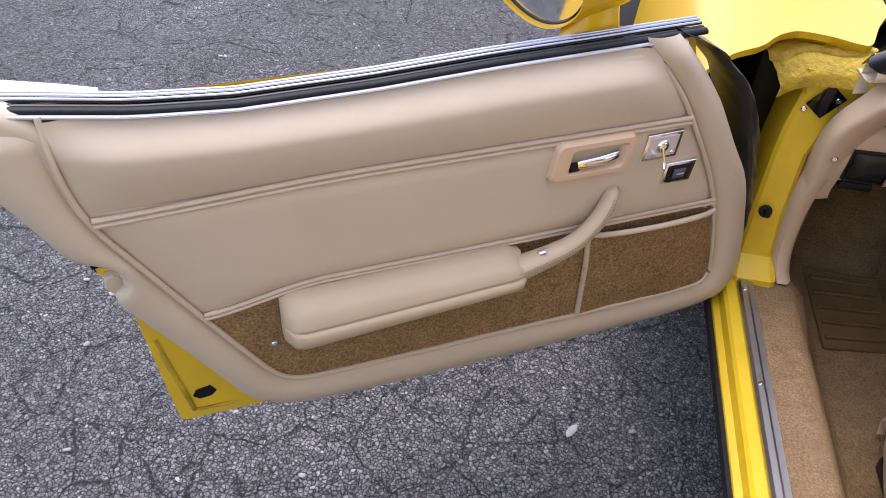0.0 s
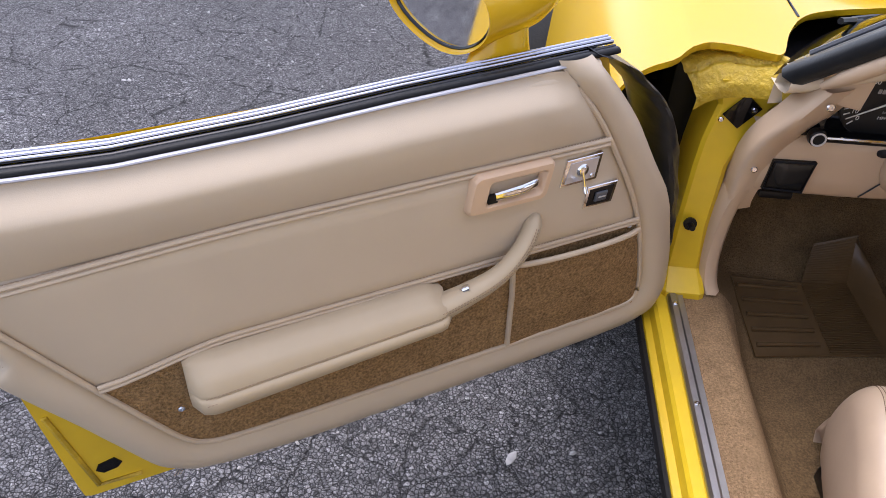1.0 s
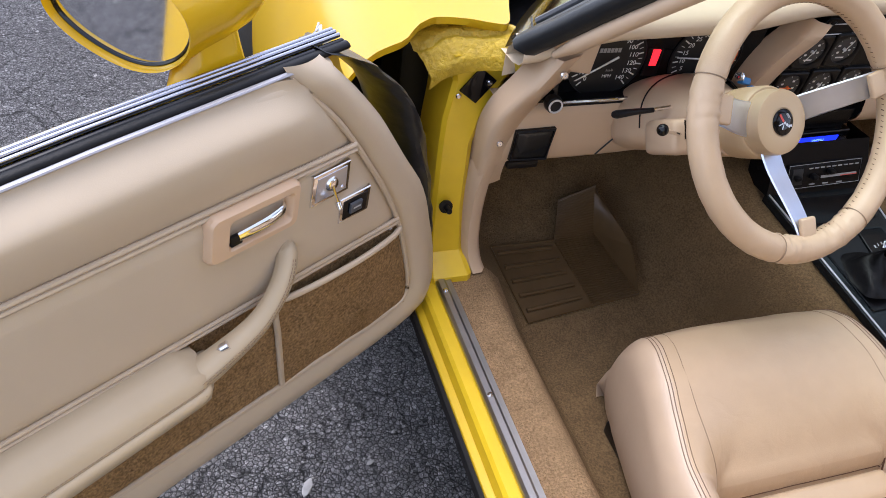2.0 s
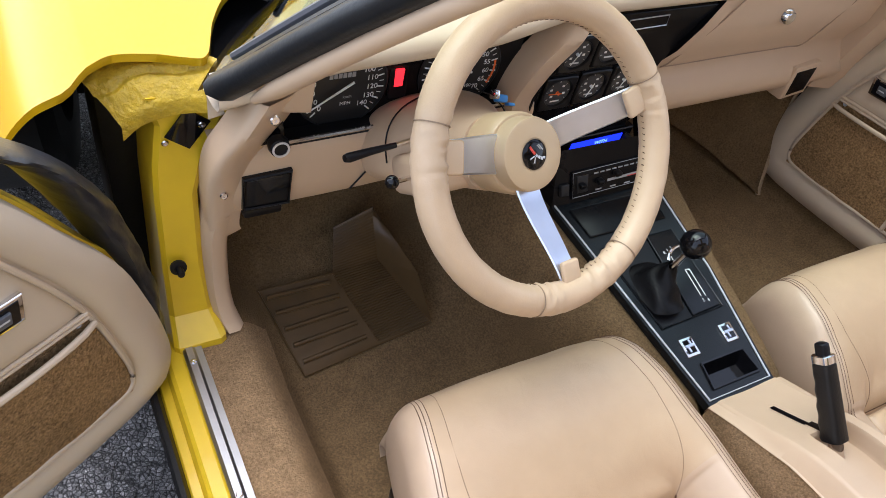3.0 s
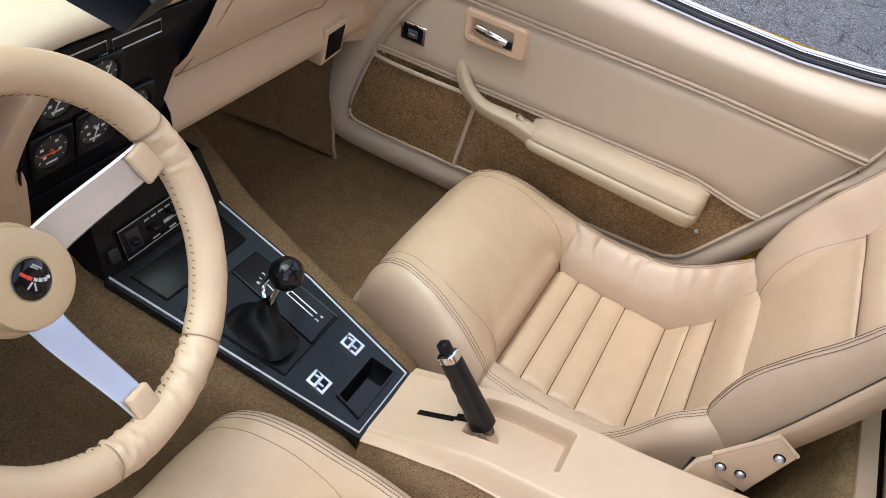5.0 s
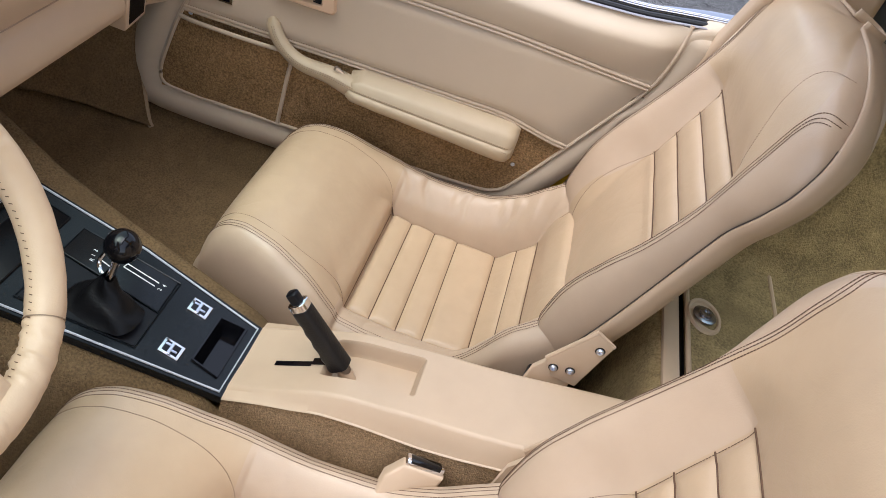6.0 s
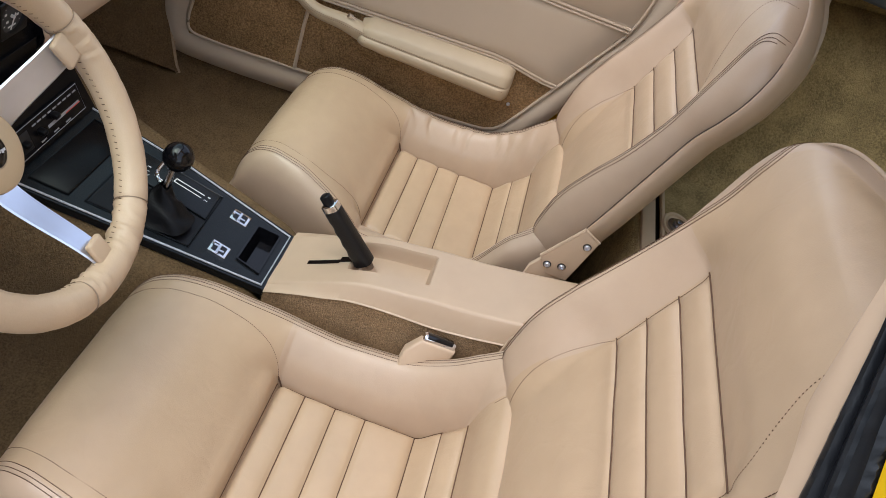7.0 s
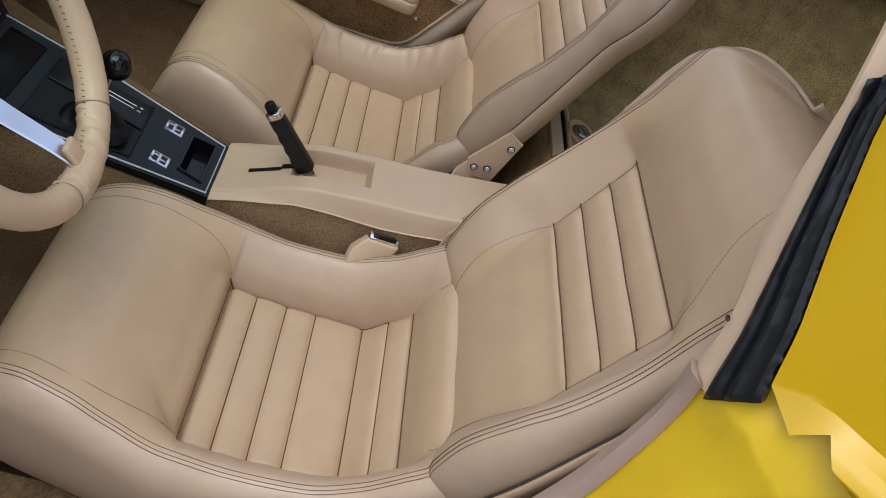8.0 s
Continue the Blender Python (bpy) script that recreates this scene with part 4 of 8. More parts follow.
def edge_s(h, front):
    """Where the inner line stands at a height."""
    pts = INNER[:7] if front else INNER[13:]
    tab = sorted((p[1], p[0]) for p in pts)
    return linear(tab, h)


def build_door(m, flip, mirror_stick, label, gear=(0.0, 0.0), tip=(0.0, 0.0)):
    """A long coupe door: painted shell, vinyl panel, carpet, armrest with pull, handles and top rail."""
    sg = -1 if flip else 1

    def to(s, h, d):
        return Vector((s, sg * d, h))

    def local(s, h, d, turn=0):
        """Axes on the panel: x to the rear, y up, z out of the panel."""
        return frame_at(to(s, h, d), (1, 0, 0), (0, 0, 1)) @ (pose(0, 0, 0, 0, 180, 0) if not flip else Matrix.Identity(4)) @ pose(0, 0, 0, 0, 0, turn)

    door = thing("coupe_door", label, "car door", "doors of the car", m)
    # painted shell: thin at the belt, swelling below it
    bm = bmesh.new()
    rim = [(-0.07, 0.812), (-0.10, 0.765), (-0.15, 0.70), (-0.20, 0.62), (-0.245, 0.55), (-0.262, 0.45), (-0.268, 0.36), (-0.250, 0.320), (-0.20, 0.303), (0.10, 0.300), (0.40, 0.300), (0.60, 0.303), (0.628, 0.306), (0.634, 0.320), (0.642, 0.40), (0.650, 0.48), (0.656, 0.53), (0.674, 0.60), (0.695, 0.64), (0.728, 0.70), (0.750, 0.77), (0.757, 0.815), (0.66, 0.806), (0.57, 0.796), (0.40, 0.794), (0.2, 0.800), (0.05, 0.806)]

    def swell(h):
        return curve([(0.28, 0.11), (0.36, 0.145), (0.50, 0.165), (0.62, 0.150), (0.72, 0.090), (0.79, 0.042), (0.83, 0.034)], h)
    ring = spline([(a, b_, 0) for a, b_ in rim], 4, True)
    layers = [[to(p.x, p.y, -0.030) for p in ring]]
    for f in (0.25, 0.5, 0.75, 0.92, 1.0):
        layers.append([to(p.x + (0.006 if p.x > 0.5 else 0) * f, p.y, -0.030 - (swell(p.y) - 0.030) * f) for p in ring])
    rows = grid(bm, layers, close_v=True)
    bm.faces.new(rows[0])
    sh = part("door_shell", bm, YELLOW_JAMB, door, "yellow painted door shell", 40)
    bm = bmesh.new()
    rows = []
    for i in range(25):
        h = 0.302 + 0.505 * i / 24
        s0 = linear(sorted([(0.30, -0.22), (0.36, -0.262), (0.55, -0.24), (0.70, -0.145), (0.81, -0.07)]), h)
        s1 = linear([(0.30, 0.63), (0.40, 0.646), (0.53, 0.662), (0.64, 0.70), (0.77, 0.752), (0.81, 0.760)], h)
        rows.append([to(s0 + (s1 - s0) * k / 20, h, -swell(h) - 0.004) for k in range(21)])
    grid(bm, rows)
    part("outer_skin", bm, YELLOW, door, angle=60)
    bm = bmesh.new()
    prism(bm, [(0.578, 0.352), (0.585, 0.344), (0.602, 0.342), (0.610, 0.350), (0.605, 0.360), (0.585, 0.364)], -0.034, -0.0285, to)
    part("drain_hole", bm, GLOSS, sh)
    bm = bmesh.new()
    tube(bm, [to(0.640, 0.47, -0.030), to(0.612, 0.322, -0.030), to(0.56, 0.318, -0.030)], 0.004, 6)
    part("flange_seam", bm, YELLOW_ROUGH, sh)
    # latch at the rear edge
    bm = bmesh.new()
    box(bm, to(0.668, 0.606, -0.042), (0.03, 0.02, 0.03), None, 0.004)
    part("latch", bm, BLACK, sh, "dark door latch")
    if flip:
        bm = bmesh.new()
        box(bm, to(0.668, 0.606, -0.022), (0.07, 0.02, 0.07), None, 0.004)
        part("latch_pocket", bm, BLACK, sh, "dark latch pocket")
    # vinyl base with rounded border
    bm = bmesh.new()
    prism(bm, [(p.x, p.y) for p in spline([(a, b, 0) for a, b in BORDER], 3, True)], -0.036, 0.004, to, 0.016, 5)
    base = part("panel_border", bm, LEATHER_DOOR, door, "smooth beige vinyl border", 50)
    # padded roll of the border, from the front top round to the rear top
    def even(pts, n):
        P = [Vector((a_, b_, 0)) for a_, b_ in pts]
        run = [0.0]
        for p, q in zip(P, P[1:]):
            run.append(run[-1] + (q - p).length)
        out, k = [], 0
        for i in range(n):
            w = run[-1] * i / (n - 1)
            while k < len(P) - 2 and run[k + 1] < w:
                k += 1
            out.append(P[k].lerp(P[k + 1], (w - run[k]) / max(1e-9, run[k + 1] - run[k])))
        return out
    outer, inner_line = [], []
    for o_, i_ in (((1, 9), (0, 7)), ((9, 16), (7, 13)), ((16, 22), (13, 17)), ((22, 29), (17, 21))):
        o_pts = ([(-0.042, 0.820)] if o_[0] == 1 else []) + BORDER[o_[0]:o_[1] + 1]
        i_pts = ([(0.006, 0.820)] if o_[0] == 1 else []) + INNER[i_[0]:i_[1] + 1]
        outer += even([tuple(p.xy) for p in spline([(a_, b_, 0) for a_, b_ in o_pts], 6)], 26)[:-1]
        inner_line += even([tuple(p.xy) for p in spline([(a_, b_, 0) for a_, b_ in i_pts], 6)], 26)[:-1]
    bm = bmesh.new()
    rows = []
    for k, (p, q) in enumerate(zip(outer, inner_line)):
        row = []
        for u in (0.02, 0.10, 0.2, 0.32, 0.46, 0.6, 0.74, 0.86, 0.95, 1.0):
            w = p.lerp(q, u)
            tuck = step(-1, 1, k) * step(-1, 2, len(outer) - 1 - k)
            row.append(to(w.x, w.y, -0.012 + 0.0245 * tuck * math.sin(math.pi * (0.10 + 0.78 * u)) ** 0.8 + 0.0008 * noise.noise((w.x * 25, w.y * 25, 6))))
        rows.append(row)
    grid(bm, rows)
    part("border_roll", bm, LEATHER_DOOR, base, "padded beige vinyl edge roll", 60)
    # latch notch: painted shell, dark latch jaw, stitched tongue of vinyl
    if not flip:
        bm = bmesh.new()
        prism(bm, [(0.640, 0.612), (0.668, 0.634), (0.686, 0.630), (0.676, 0.594), (0.655, 0.570), (0.640, 0.580)], -0.034, -0.024, to)
        notch = part("latch_plate", bm, YELLOW_JAMB, sh, "yellow painted latch plate")
        bm = bmesh.new()
        prism(bm, [(0.6845, 0.628), (0.652, 0.6245), (0.657, 0.6165), (0.6810, 0.6085)], -0.024, -0.018, to, 0.001)
        jaw = part("latch_jaw", bm, GLOSS, notch, "dark latch opening")
        bm = bmesh.new()
        prism(bm, [(0.6790, 0.6245), (0.6755, 0.6240), (0.6735, 0.6160), (0.6765, 0.6140)], -0.018, -0.0165, to, 0.001)
        part("latch_bolt", bm, CHROME, jaw)
        bm = bmesh.new()
        prism(bm, [(0.6715, 0.5985), (0.652, 0.6055), (0.646, 0.592), (0.652, 0.580), (0.6665, 0.5745), (0.673, 0.584)], -0.024, -0.010, to, 0.003)
        part("latch_tab", bm, LEATHER_DOOR, base, "small stitched vinyl tongue")
        bm = bmesh.new()
        stitches(bm, [to(0.664 + 0.0155 * math.cos(a), 0.594 + 0.019 * math.sin(a), 0.0015) for a in (radians(110 + 150 * k / 16) for k in range(17))], 0.0005, 0.003, 0.0014)
        tagged(part("tab_stitching", bm, THREAD_TAN, base), kind="stuff")
    # upper roll
    bm = bmesh.new()
    rows = []
    for i in range(27):
        t = i / 26
        s0, s1 = edge_s(0.702 + t * 0.104, True), edge_s(0.702 + t * 0.104, False)
        row = []
        for k in range(41):
            u = k / 40
            s = s0 + (s1 - s0) * u
            h = 0.702 + t * (linear(RAIL, s) - 0.0155 - 0.702)
            d = 0.008 + 0.013 * math.sin(t * math.pi * 0.85) - 0.020 * step(0.62, 1.0, t)
            edge = min(1.0, min(u, 1 - u) * 14)
            d = 0.005 + (d - 0.005) * edge ** 0.5
            row.append(to(s, h, d))
        rows.append(row)
    grid(bm, rows)
    part("upper_pad", bm, LEATHER_DOOR, door, "padded beige vinyl top roll", 60)
    # middle panel
    bm = bmesh.new()
    rows = []
    for i in range(17):
        t = i / 16
        row = []
        for k in range(41):
            u = k / 40
            h0 = 0.553 - 0.024 * step(0.42, 0.58, -0.17 + 0.75 * u)
            h = h0 + (0.702 - h0) * t
            s0, s1 = edge_s(h, True), edge_s(h, False)
            s = s0 + (s1 - s0) * u
            e = min(1.0, min(u, 1 - u) * 12, min(t, 1 - t) * 7 + 0.15)
            row.append(to(s, h, 0.004 + 0.010 * e ** 0.6 + 0.0006 * noise.noise((s * 14, h * 14, 3))))
        rows.append(row)
    grid(bm, rows)
    part("middle_panel", bm, LEATHER_DOOR, door, "smooth beige vinyl middle panel", 60)
    # carpet below
    bm = bmesh.new()
    rows = []
    for i in range(13):
        t = i / 12
        row = []
        for k in range(61):
            u = k / 60
            h0, h1 = 0.376, 0.550 - 0.022 * step(0.42, 0.58, -0.17 + 0.75 * u)
            h = h0 + (h1 - h0) * t
            s = edge_s(h, True) + 0.002 + (edge_s(h, False) - edge_s(h, True) - 0.004) * u
            row.append(to(s, h, 0.0065 + 0.0012 * noise.noise((s * 60, h * 60, 7))))
        rows.append(row)
    grid(bm, rows)
    part("carpet_panel", bm, CARPET_DOOR, door, "tan looped carpet lower panel", 80)
    # front map pocket, slightly bellied
    bm = bmesh.new()
    rows = []
    for i in range(13):
        t = i / 12
        row = []
        for k in range(17):
            u = k / 16
            h = 0.376 + 0.158 * t
            s0 = edge_s(h, True) + 0.004
            s = s0 + (0.034 + 0.008 * t - s0) * u
            d = 0.009 + 0.014 * math.sin(u * math.pi) ** 0.6 * t ** 0.7 + 0.003 * noise.noise((s * 22, h * 22, 5))
            row.append(to(s, h, d))
        rows.append(row)
    grid(bm, rows)
    pocket = part("map_pocket", bm, CARPET_DOOR, door, "bellied carpet map pocket", 80)
    bm = bmesh.new()
    tube(bm, [to(-0.172 + 0.214 * k / 12, 0.535 + 0.003 * math.sin(k / 12 * 3), 0.011 + 0.014 * math.sin(k / 12 * math.pi) ** 0.6) for k in range(13)], 0.0042, 8)
    tube(bm, [to(0.042, 0.536, 0.011), to(0.037, 0.48, 0.011), to(0.032, 0.376, 0.009)], 0.0042, 8)
    part("pocket_piping", bm, PIPING, pocket)
    # piping lines
    bm = bmesh.new()
    tube(bm, spline([to(a, b, 0.008 if b < 0.78 else -0.002) for a, b in INNER], 4), 0.0036, 8)
    part("border_piping", bm, PIPING, base)
    bm = bmesh.new()
    for off in (-0.0035, 0.0035):
        tube(bm, [to(-0.080 + 0.742 * k / 30, 0.7035 + off - 0.011 * step(0.35, 0.70, -0.08 + 0.742 * k / 30), 0.0125) for k in range(31)], 0.0034, 8)
    part("upper_piping", bm, PIPING, door)
    bm = bmesh.new()
    for off in (-0.003, 0.003):
        tube(bm, [to(-0.166 + 0.738 * k / 30, 0.5525 + off - 0.024 * step(0.42, 0.58, -0.166 + 0.738 * k / 30), 0.0105) for k in range(31)], 0.0030, 8)
    part("lower_piping", bm, PIPING, door)
    bm = bmesh.new()
    stitches(bm, [to(-0.076 + 0.73 * k / 60, 0.7115 - 0.011 * step(0.35, 0.70, -0.076 + 0.73 * k / 60), 0.0133) for k in range(61)], 0.0005, 0.0030, 0.0016)
    stitches(bm, [to(-0.16 + 0.72 * k / 60, 0.5600 - 0.024 * step(0.42, 0.58, -0.16 + 0.72 * k / 60), 0.0115) for k in range(61)], 0.0004, 0.0030, 0.0018)
    for a in (0.010, 0.014, 0.018):
        stitches(bm, [to(0.480 + a, 0.383 - 0.008, 0.0045), to(0.505 + a, 0.330, 0.0035)], 0.0005, 0.003, 0.0014)
        stitches(bm, [to(-0.200, 0.390 - a, 0.0045), to(-0.268, 0.356 - a, 0.001)], 0.0005, 0.003, 0.0014)
    tagged(part("stitching", bm, THREAD_TAN, door), kind="stuff")
    # armrest body
    bm = bmesh.new()
    rows = []
    n = 34
    for i in range(n + 1):
        t = i / n
        s = 0.482 - 0.327 * t
        e = 0.60 + 0.40 * math.sqrt(max(0.0, 1 - (1 - min(1, t * 11)) ** 2))
        e2 = 0.80 + 0.20 * math.sqrt(max(0.0, 1 - (1 - min(1, (1 - t) * 14)) ** 2))
        k = e * e2
        out = 0.065 * k
        hi = 0.546 + 0.007 * t - 0.010 * step(0.93, 1.0, t) - 0.008 * (1 - step(0.0, 0.05, t))
        c = 0.036 - 0.008 * t
        mid = 0.546 + 0.007 * t - c
        g = (1.0 - 0.30 * t) * (0.70 + 0.30 * e)
        sec = [(0.008, hi - 0.002), (0.022, hi + 0.001), (out * 0.50, hi - 0.003), (out * 0.72, hi - 0.009), (out * 0.85, hi * 0.55 + mid * 0.45), (out * 0.90, mid + 0.0040), (out * 0.915, mid + 0.0015), (out * 0.90, mid), (out * 0.955, mid - 0.0015), (out * 0.99, mid - 0.005), (out, mid - 0.012 * g), (out * 0.97, mid - 0.022 * g), (out * 0.86, mid - 0.031 * g), (out * 0.5, mid - 0.037 * g), (0.008, mid - 0.041 * g)]
        rows.append([to(s, h, d) for d, h in sec])
    r = grid(bm, rows)
    bm.faces.new(r[0][::-1])
    bm.faces.new(r[-1])
    arm = part("armrest", bm, ARMREST, door, "padded pale tan armrest with stitched edge", 55)
    bm = bmesh.new()
    for q in (-0.0045, 0.0035):
        stitches(bm, [to(0.468 - 0.30 * k / 30, 0.546 + 0.007 * t - (0.036 - 0.008 * t) - q - 0.001, 0.0628 if q > 0 else 0.0592) for k, t in ((k, (0.014 + 0.3 * k / 30) / 0.327) for k in range(31))], 0.0006, 0.0030, 0.0014)
    tagged(part("armrest_stitching", bm, THREAD_TAN, arm), kind="stuff")
    # pull that sweeps up from the armrest: a flat-sided stem that narrows to its foot on the panel
    bm = bmesh.new()
    crest = [(0.240, 0.518, 0.056), (0.2157, 0.520, 0.056), (0.1818, 0.527, 0.056), (0.1351, 0.538, 0.055), (0.0866, 0.5535, 0.052), (0.055, 0.577, 0.047), (0.0335, 0.600, 0.038), (0.0225, 0.617, 0.025), (0.0200, 0.622, 0.008)]
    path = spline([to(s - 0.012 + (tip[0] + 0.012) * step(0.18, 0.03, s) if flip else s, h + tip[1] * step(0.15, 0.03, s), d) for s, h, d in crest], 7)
    rows, line = [], []
    for k, p in enumerate(path):
        q = k / (len(path) - 1)
        t = (path[min(k + 1, len(path) - 1)] - path[max(k - 1, 0)]).normalized()
        face = to(0, 0, 1)
        face = (face - t * face.dot(t)).normalized()
        up = t.cross(face)
        if up.z < 0 and abs(up.z) > 0.2 or (abs(up.z) <= 0.2 and up.x < 0):
            up = -up
        hi_, lo_ = 0.0095, 0.0330 - 0.0165 * step(0.12, 0.60, q)
        thick = 0.040 - 0.018 * step(0.1, 0.6, q)
        line.append((p, up, face))
        ring = []
        for u, v in ((0.0, 0.0), (0.35, -0.06), (0.75, -0.25), (1.0, -0.55), (0.9, -0.9), (0.3, -1.0), (-0.4, -1.0), (-0.85, -0.9), (-1.0, -0.60), (-0.85, -0.30), (-0.5, -0.08)):
            ring.append(p + up * (u * (hi_ if u > 0 else lo_)) + face * (v * thick))
        rows.append(ring)
    r = grid(bm, rows, close_v=True)
    bm.faces.new(r[0])
    bm.faces.new(r[-1])
    pull = part("door_pull", bm, ARMREST, door, "curved tan vinyl pull handle", 70)
    bm = bmesh.new()
    for off in (-0.0022, 0.0022):
        stitches(bm, [p + up * off + face * 0.0005 for p, up, face in line[:-10]], 0.0005, 0.0030, 0.0014)
    tagged(part("pull_stitching", bm, THREAD_TAN, pull), kind="stuff")
    # cup behind the pull with the lock lever
    bm = bmesh.new()
    prism(bm, [(0.132, 0.508), (0.165, 0.506), (0.165, 0.525), (0.137, 0.522)], 0.008, 0.040, to, 0.006)
    part("pull_cup", bm, ARMREST, door)
    bm = bmesh.new()
    tube(bm, [to(0.158, 0.528, 0.026), to(0.132, 0.548, 0.040)], [0.0028, 0.0032], 8)
    tube(bm, [to(0.134, 0.5465, 0.0390), to(0.127, 0.551, 0.0425)], 0.0052, 10)
    part("lock_lever", bm, CHROME, door, "small chrome lever with round end")

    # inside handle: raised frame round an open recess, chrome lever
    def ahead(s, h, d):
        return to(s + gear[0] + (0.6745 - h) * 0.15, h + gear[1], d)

    def loop(s0, s1, h0, h1, r_, d):
        pts = []
        for cs, ch, a0 in ((s1 - r_, h1 - r_, 0), (s0 + r_, h1 - r_, 90), (s0 + r_, h0 + r_, 180), (s1 - r_, h0 + r_, 270)):
            pts += [ahead(cs + r_ * math.cos(radians(a0 + 18 * k)), ch + r_ * math.sin(radians(a0 + 18 * k)), d) for k in range(6)]
        return pts
    bm = bmesh.new()
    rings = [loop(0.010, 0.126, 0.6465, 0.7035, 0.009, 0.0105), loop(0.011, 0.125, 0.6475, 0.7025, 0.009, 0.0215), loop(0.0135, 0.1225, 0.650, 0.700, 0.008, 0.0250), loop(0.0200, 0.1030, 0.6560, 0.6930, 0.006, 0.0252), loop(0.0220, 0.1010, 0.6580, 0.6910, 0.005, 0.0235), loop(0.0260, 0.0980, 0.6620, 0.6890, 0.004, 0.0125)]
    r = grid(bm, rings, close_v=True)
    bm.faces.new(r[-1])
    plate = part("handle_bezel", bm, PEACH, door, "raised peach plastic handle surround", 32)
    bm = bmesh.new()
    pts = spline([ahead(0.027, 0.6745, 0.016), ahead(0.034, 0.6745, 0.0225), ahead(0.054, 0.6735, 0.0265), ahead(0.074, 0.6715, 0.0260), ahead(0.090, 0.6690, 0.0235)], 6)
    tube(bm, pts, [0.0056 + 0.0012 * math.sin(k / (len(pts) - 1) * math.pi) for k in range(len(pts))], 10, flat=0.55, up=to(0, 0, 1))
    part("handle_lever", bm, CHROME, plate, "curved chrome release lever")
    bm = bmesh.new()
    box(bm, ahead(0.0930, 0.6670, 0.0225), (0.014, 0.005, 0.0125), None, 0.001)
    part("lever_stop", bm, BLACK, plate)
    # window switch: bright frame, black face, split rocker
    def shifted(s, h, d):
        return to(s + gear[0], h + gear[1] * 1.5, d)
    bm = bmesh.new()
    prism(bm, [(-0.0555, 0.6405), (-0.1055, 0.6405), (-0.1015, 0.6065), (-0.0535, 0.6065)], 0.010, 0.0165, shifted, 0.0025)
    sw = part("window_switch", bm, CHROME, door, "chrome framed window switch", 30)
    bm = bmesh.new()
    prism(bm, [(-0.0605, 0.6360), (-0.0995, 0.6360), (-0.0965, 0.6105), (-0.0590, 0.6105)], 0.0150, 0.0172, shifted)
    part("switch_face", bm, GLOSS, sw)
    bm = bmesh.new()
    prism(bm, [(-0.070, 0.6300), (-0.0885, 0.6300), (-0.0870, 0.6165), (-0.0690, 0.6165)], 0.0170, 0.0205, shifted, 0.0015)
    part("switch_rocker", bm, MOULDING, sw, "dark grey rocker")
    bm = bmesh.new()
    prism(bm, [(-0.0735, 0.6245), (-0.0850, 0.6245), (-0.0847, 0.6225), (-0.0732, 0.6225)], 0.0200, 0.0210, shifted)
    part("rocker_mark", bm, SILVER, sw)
    if mirror_stick:
        bm = bmesh.new()
        prism(bm, [(-0.015, 0.691), (-0.07, 0.692), (-0.067, 0.652), (-0.01, 0.651)], 0.010, 0.0165, to, 0.0025)
        pl = part("mirror_control", bm, CHROME, door, "chrome mirror control plate with joystick", 30)
        bm = bmesh.new()
        prism(bm, [(-0.021, 0.686), (-0.064, 0.687), (-0.062, 0.657), (-0.016, 0.656)], 0.0155, 0.0172, to)
        part("plate_face", bm, STEEL, pl)
        bm = bmesh.new()
        lathe(bm, local(-0.041, 0.672, 0.017), [(0, 0.0), (0.0095, 0.0), (0.008, 0.0025), (0.005, 0.004), (0, 0.004)], 20)
        part("boot", bm, CHROME, pl)
        bm = bmesh.new()
        tube(bm, [to(-0.040, 0.672, 0.019), to(-0.0395, 0.652, 0.030)], 0.0019, 8)
        tube(bm, [to(-0.0395, 0.654, 0.029), to(-0.0395, 0.647, 0.033)], 0.0036, 10)
        part("joystick", bm, CHROME, pl)
        screw(pl, local(-0.057, 0.661, 0.0165), 0.003)
    # screws
    for s, h, d in ((0.494, 0.455, 0.007), (-0.154, 0.545, 0.008)):
        screw(door, local(s, h, d), 0.0042).data.materials[0] = STEEL
    screw(door, local(0.742, 0.790, 0.004), 0.008)
    # top rail: seal, bright strips, painted edge
    prof_h = RAIL
    ss = [-0.085 + 0.895 * k / 40 for k in range(41)]
    for name, d, r, drop, flat, material, label in (
        ("belt_seal", -0.0135, 0.0062, 0.0125, 0.7, RUBBER, "black window seal"),
        ("seal_channel", -0.0205, 0.0042, 0.0115, 0.8, GLOSS, ""),
        ("strip_base", -0.0320, 0.0082, 0.0080, 0.3, GLOSS, ""),
        ("belt_strip", -0.0262, 0.0023, 0.0060, 0.8, BELT, "bright belt strip"),
        ("belt_strip", -0.0320, 0.0024, 0.0048, 0.8, BELT, "bright belt strip"),
        ("belt_strip", -0.0378, 0.0025, 0.0046, 0.8, BELT, "bright belt strip"),
    ):
        bm = bmesh.new()
        tube(bm, [to(s, linear(prof_h, s) - drop, d) for s in ss], r, 10, flat=flat)
        part(name, bm, material, door, label, 60)
    bm = bmesh.new()
    tube(bm, [to(s, linear(prof_h, s) - 0.014, -0.004) for s in ss[3:]], 0.0034, 8, flat=0.6)
    part("inner_bead", bm, BEAD, door, "thin grey inner bead")
    bm = bmesh.new()
    tube(bm, [to(s, linear(prof_h, s) - 0.009, -0.0405) for s in ss], 0.0045, 8)
    part("painted_edge", bm, YELLOW, door, angle=60)
    # polished rear corner piece
    bm = bmesh.new()
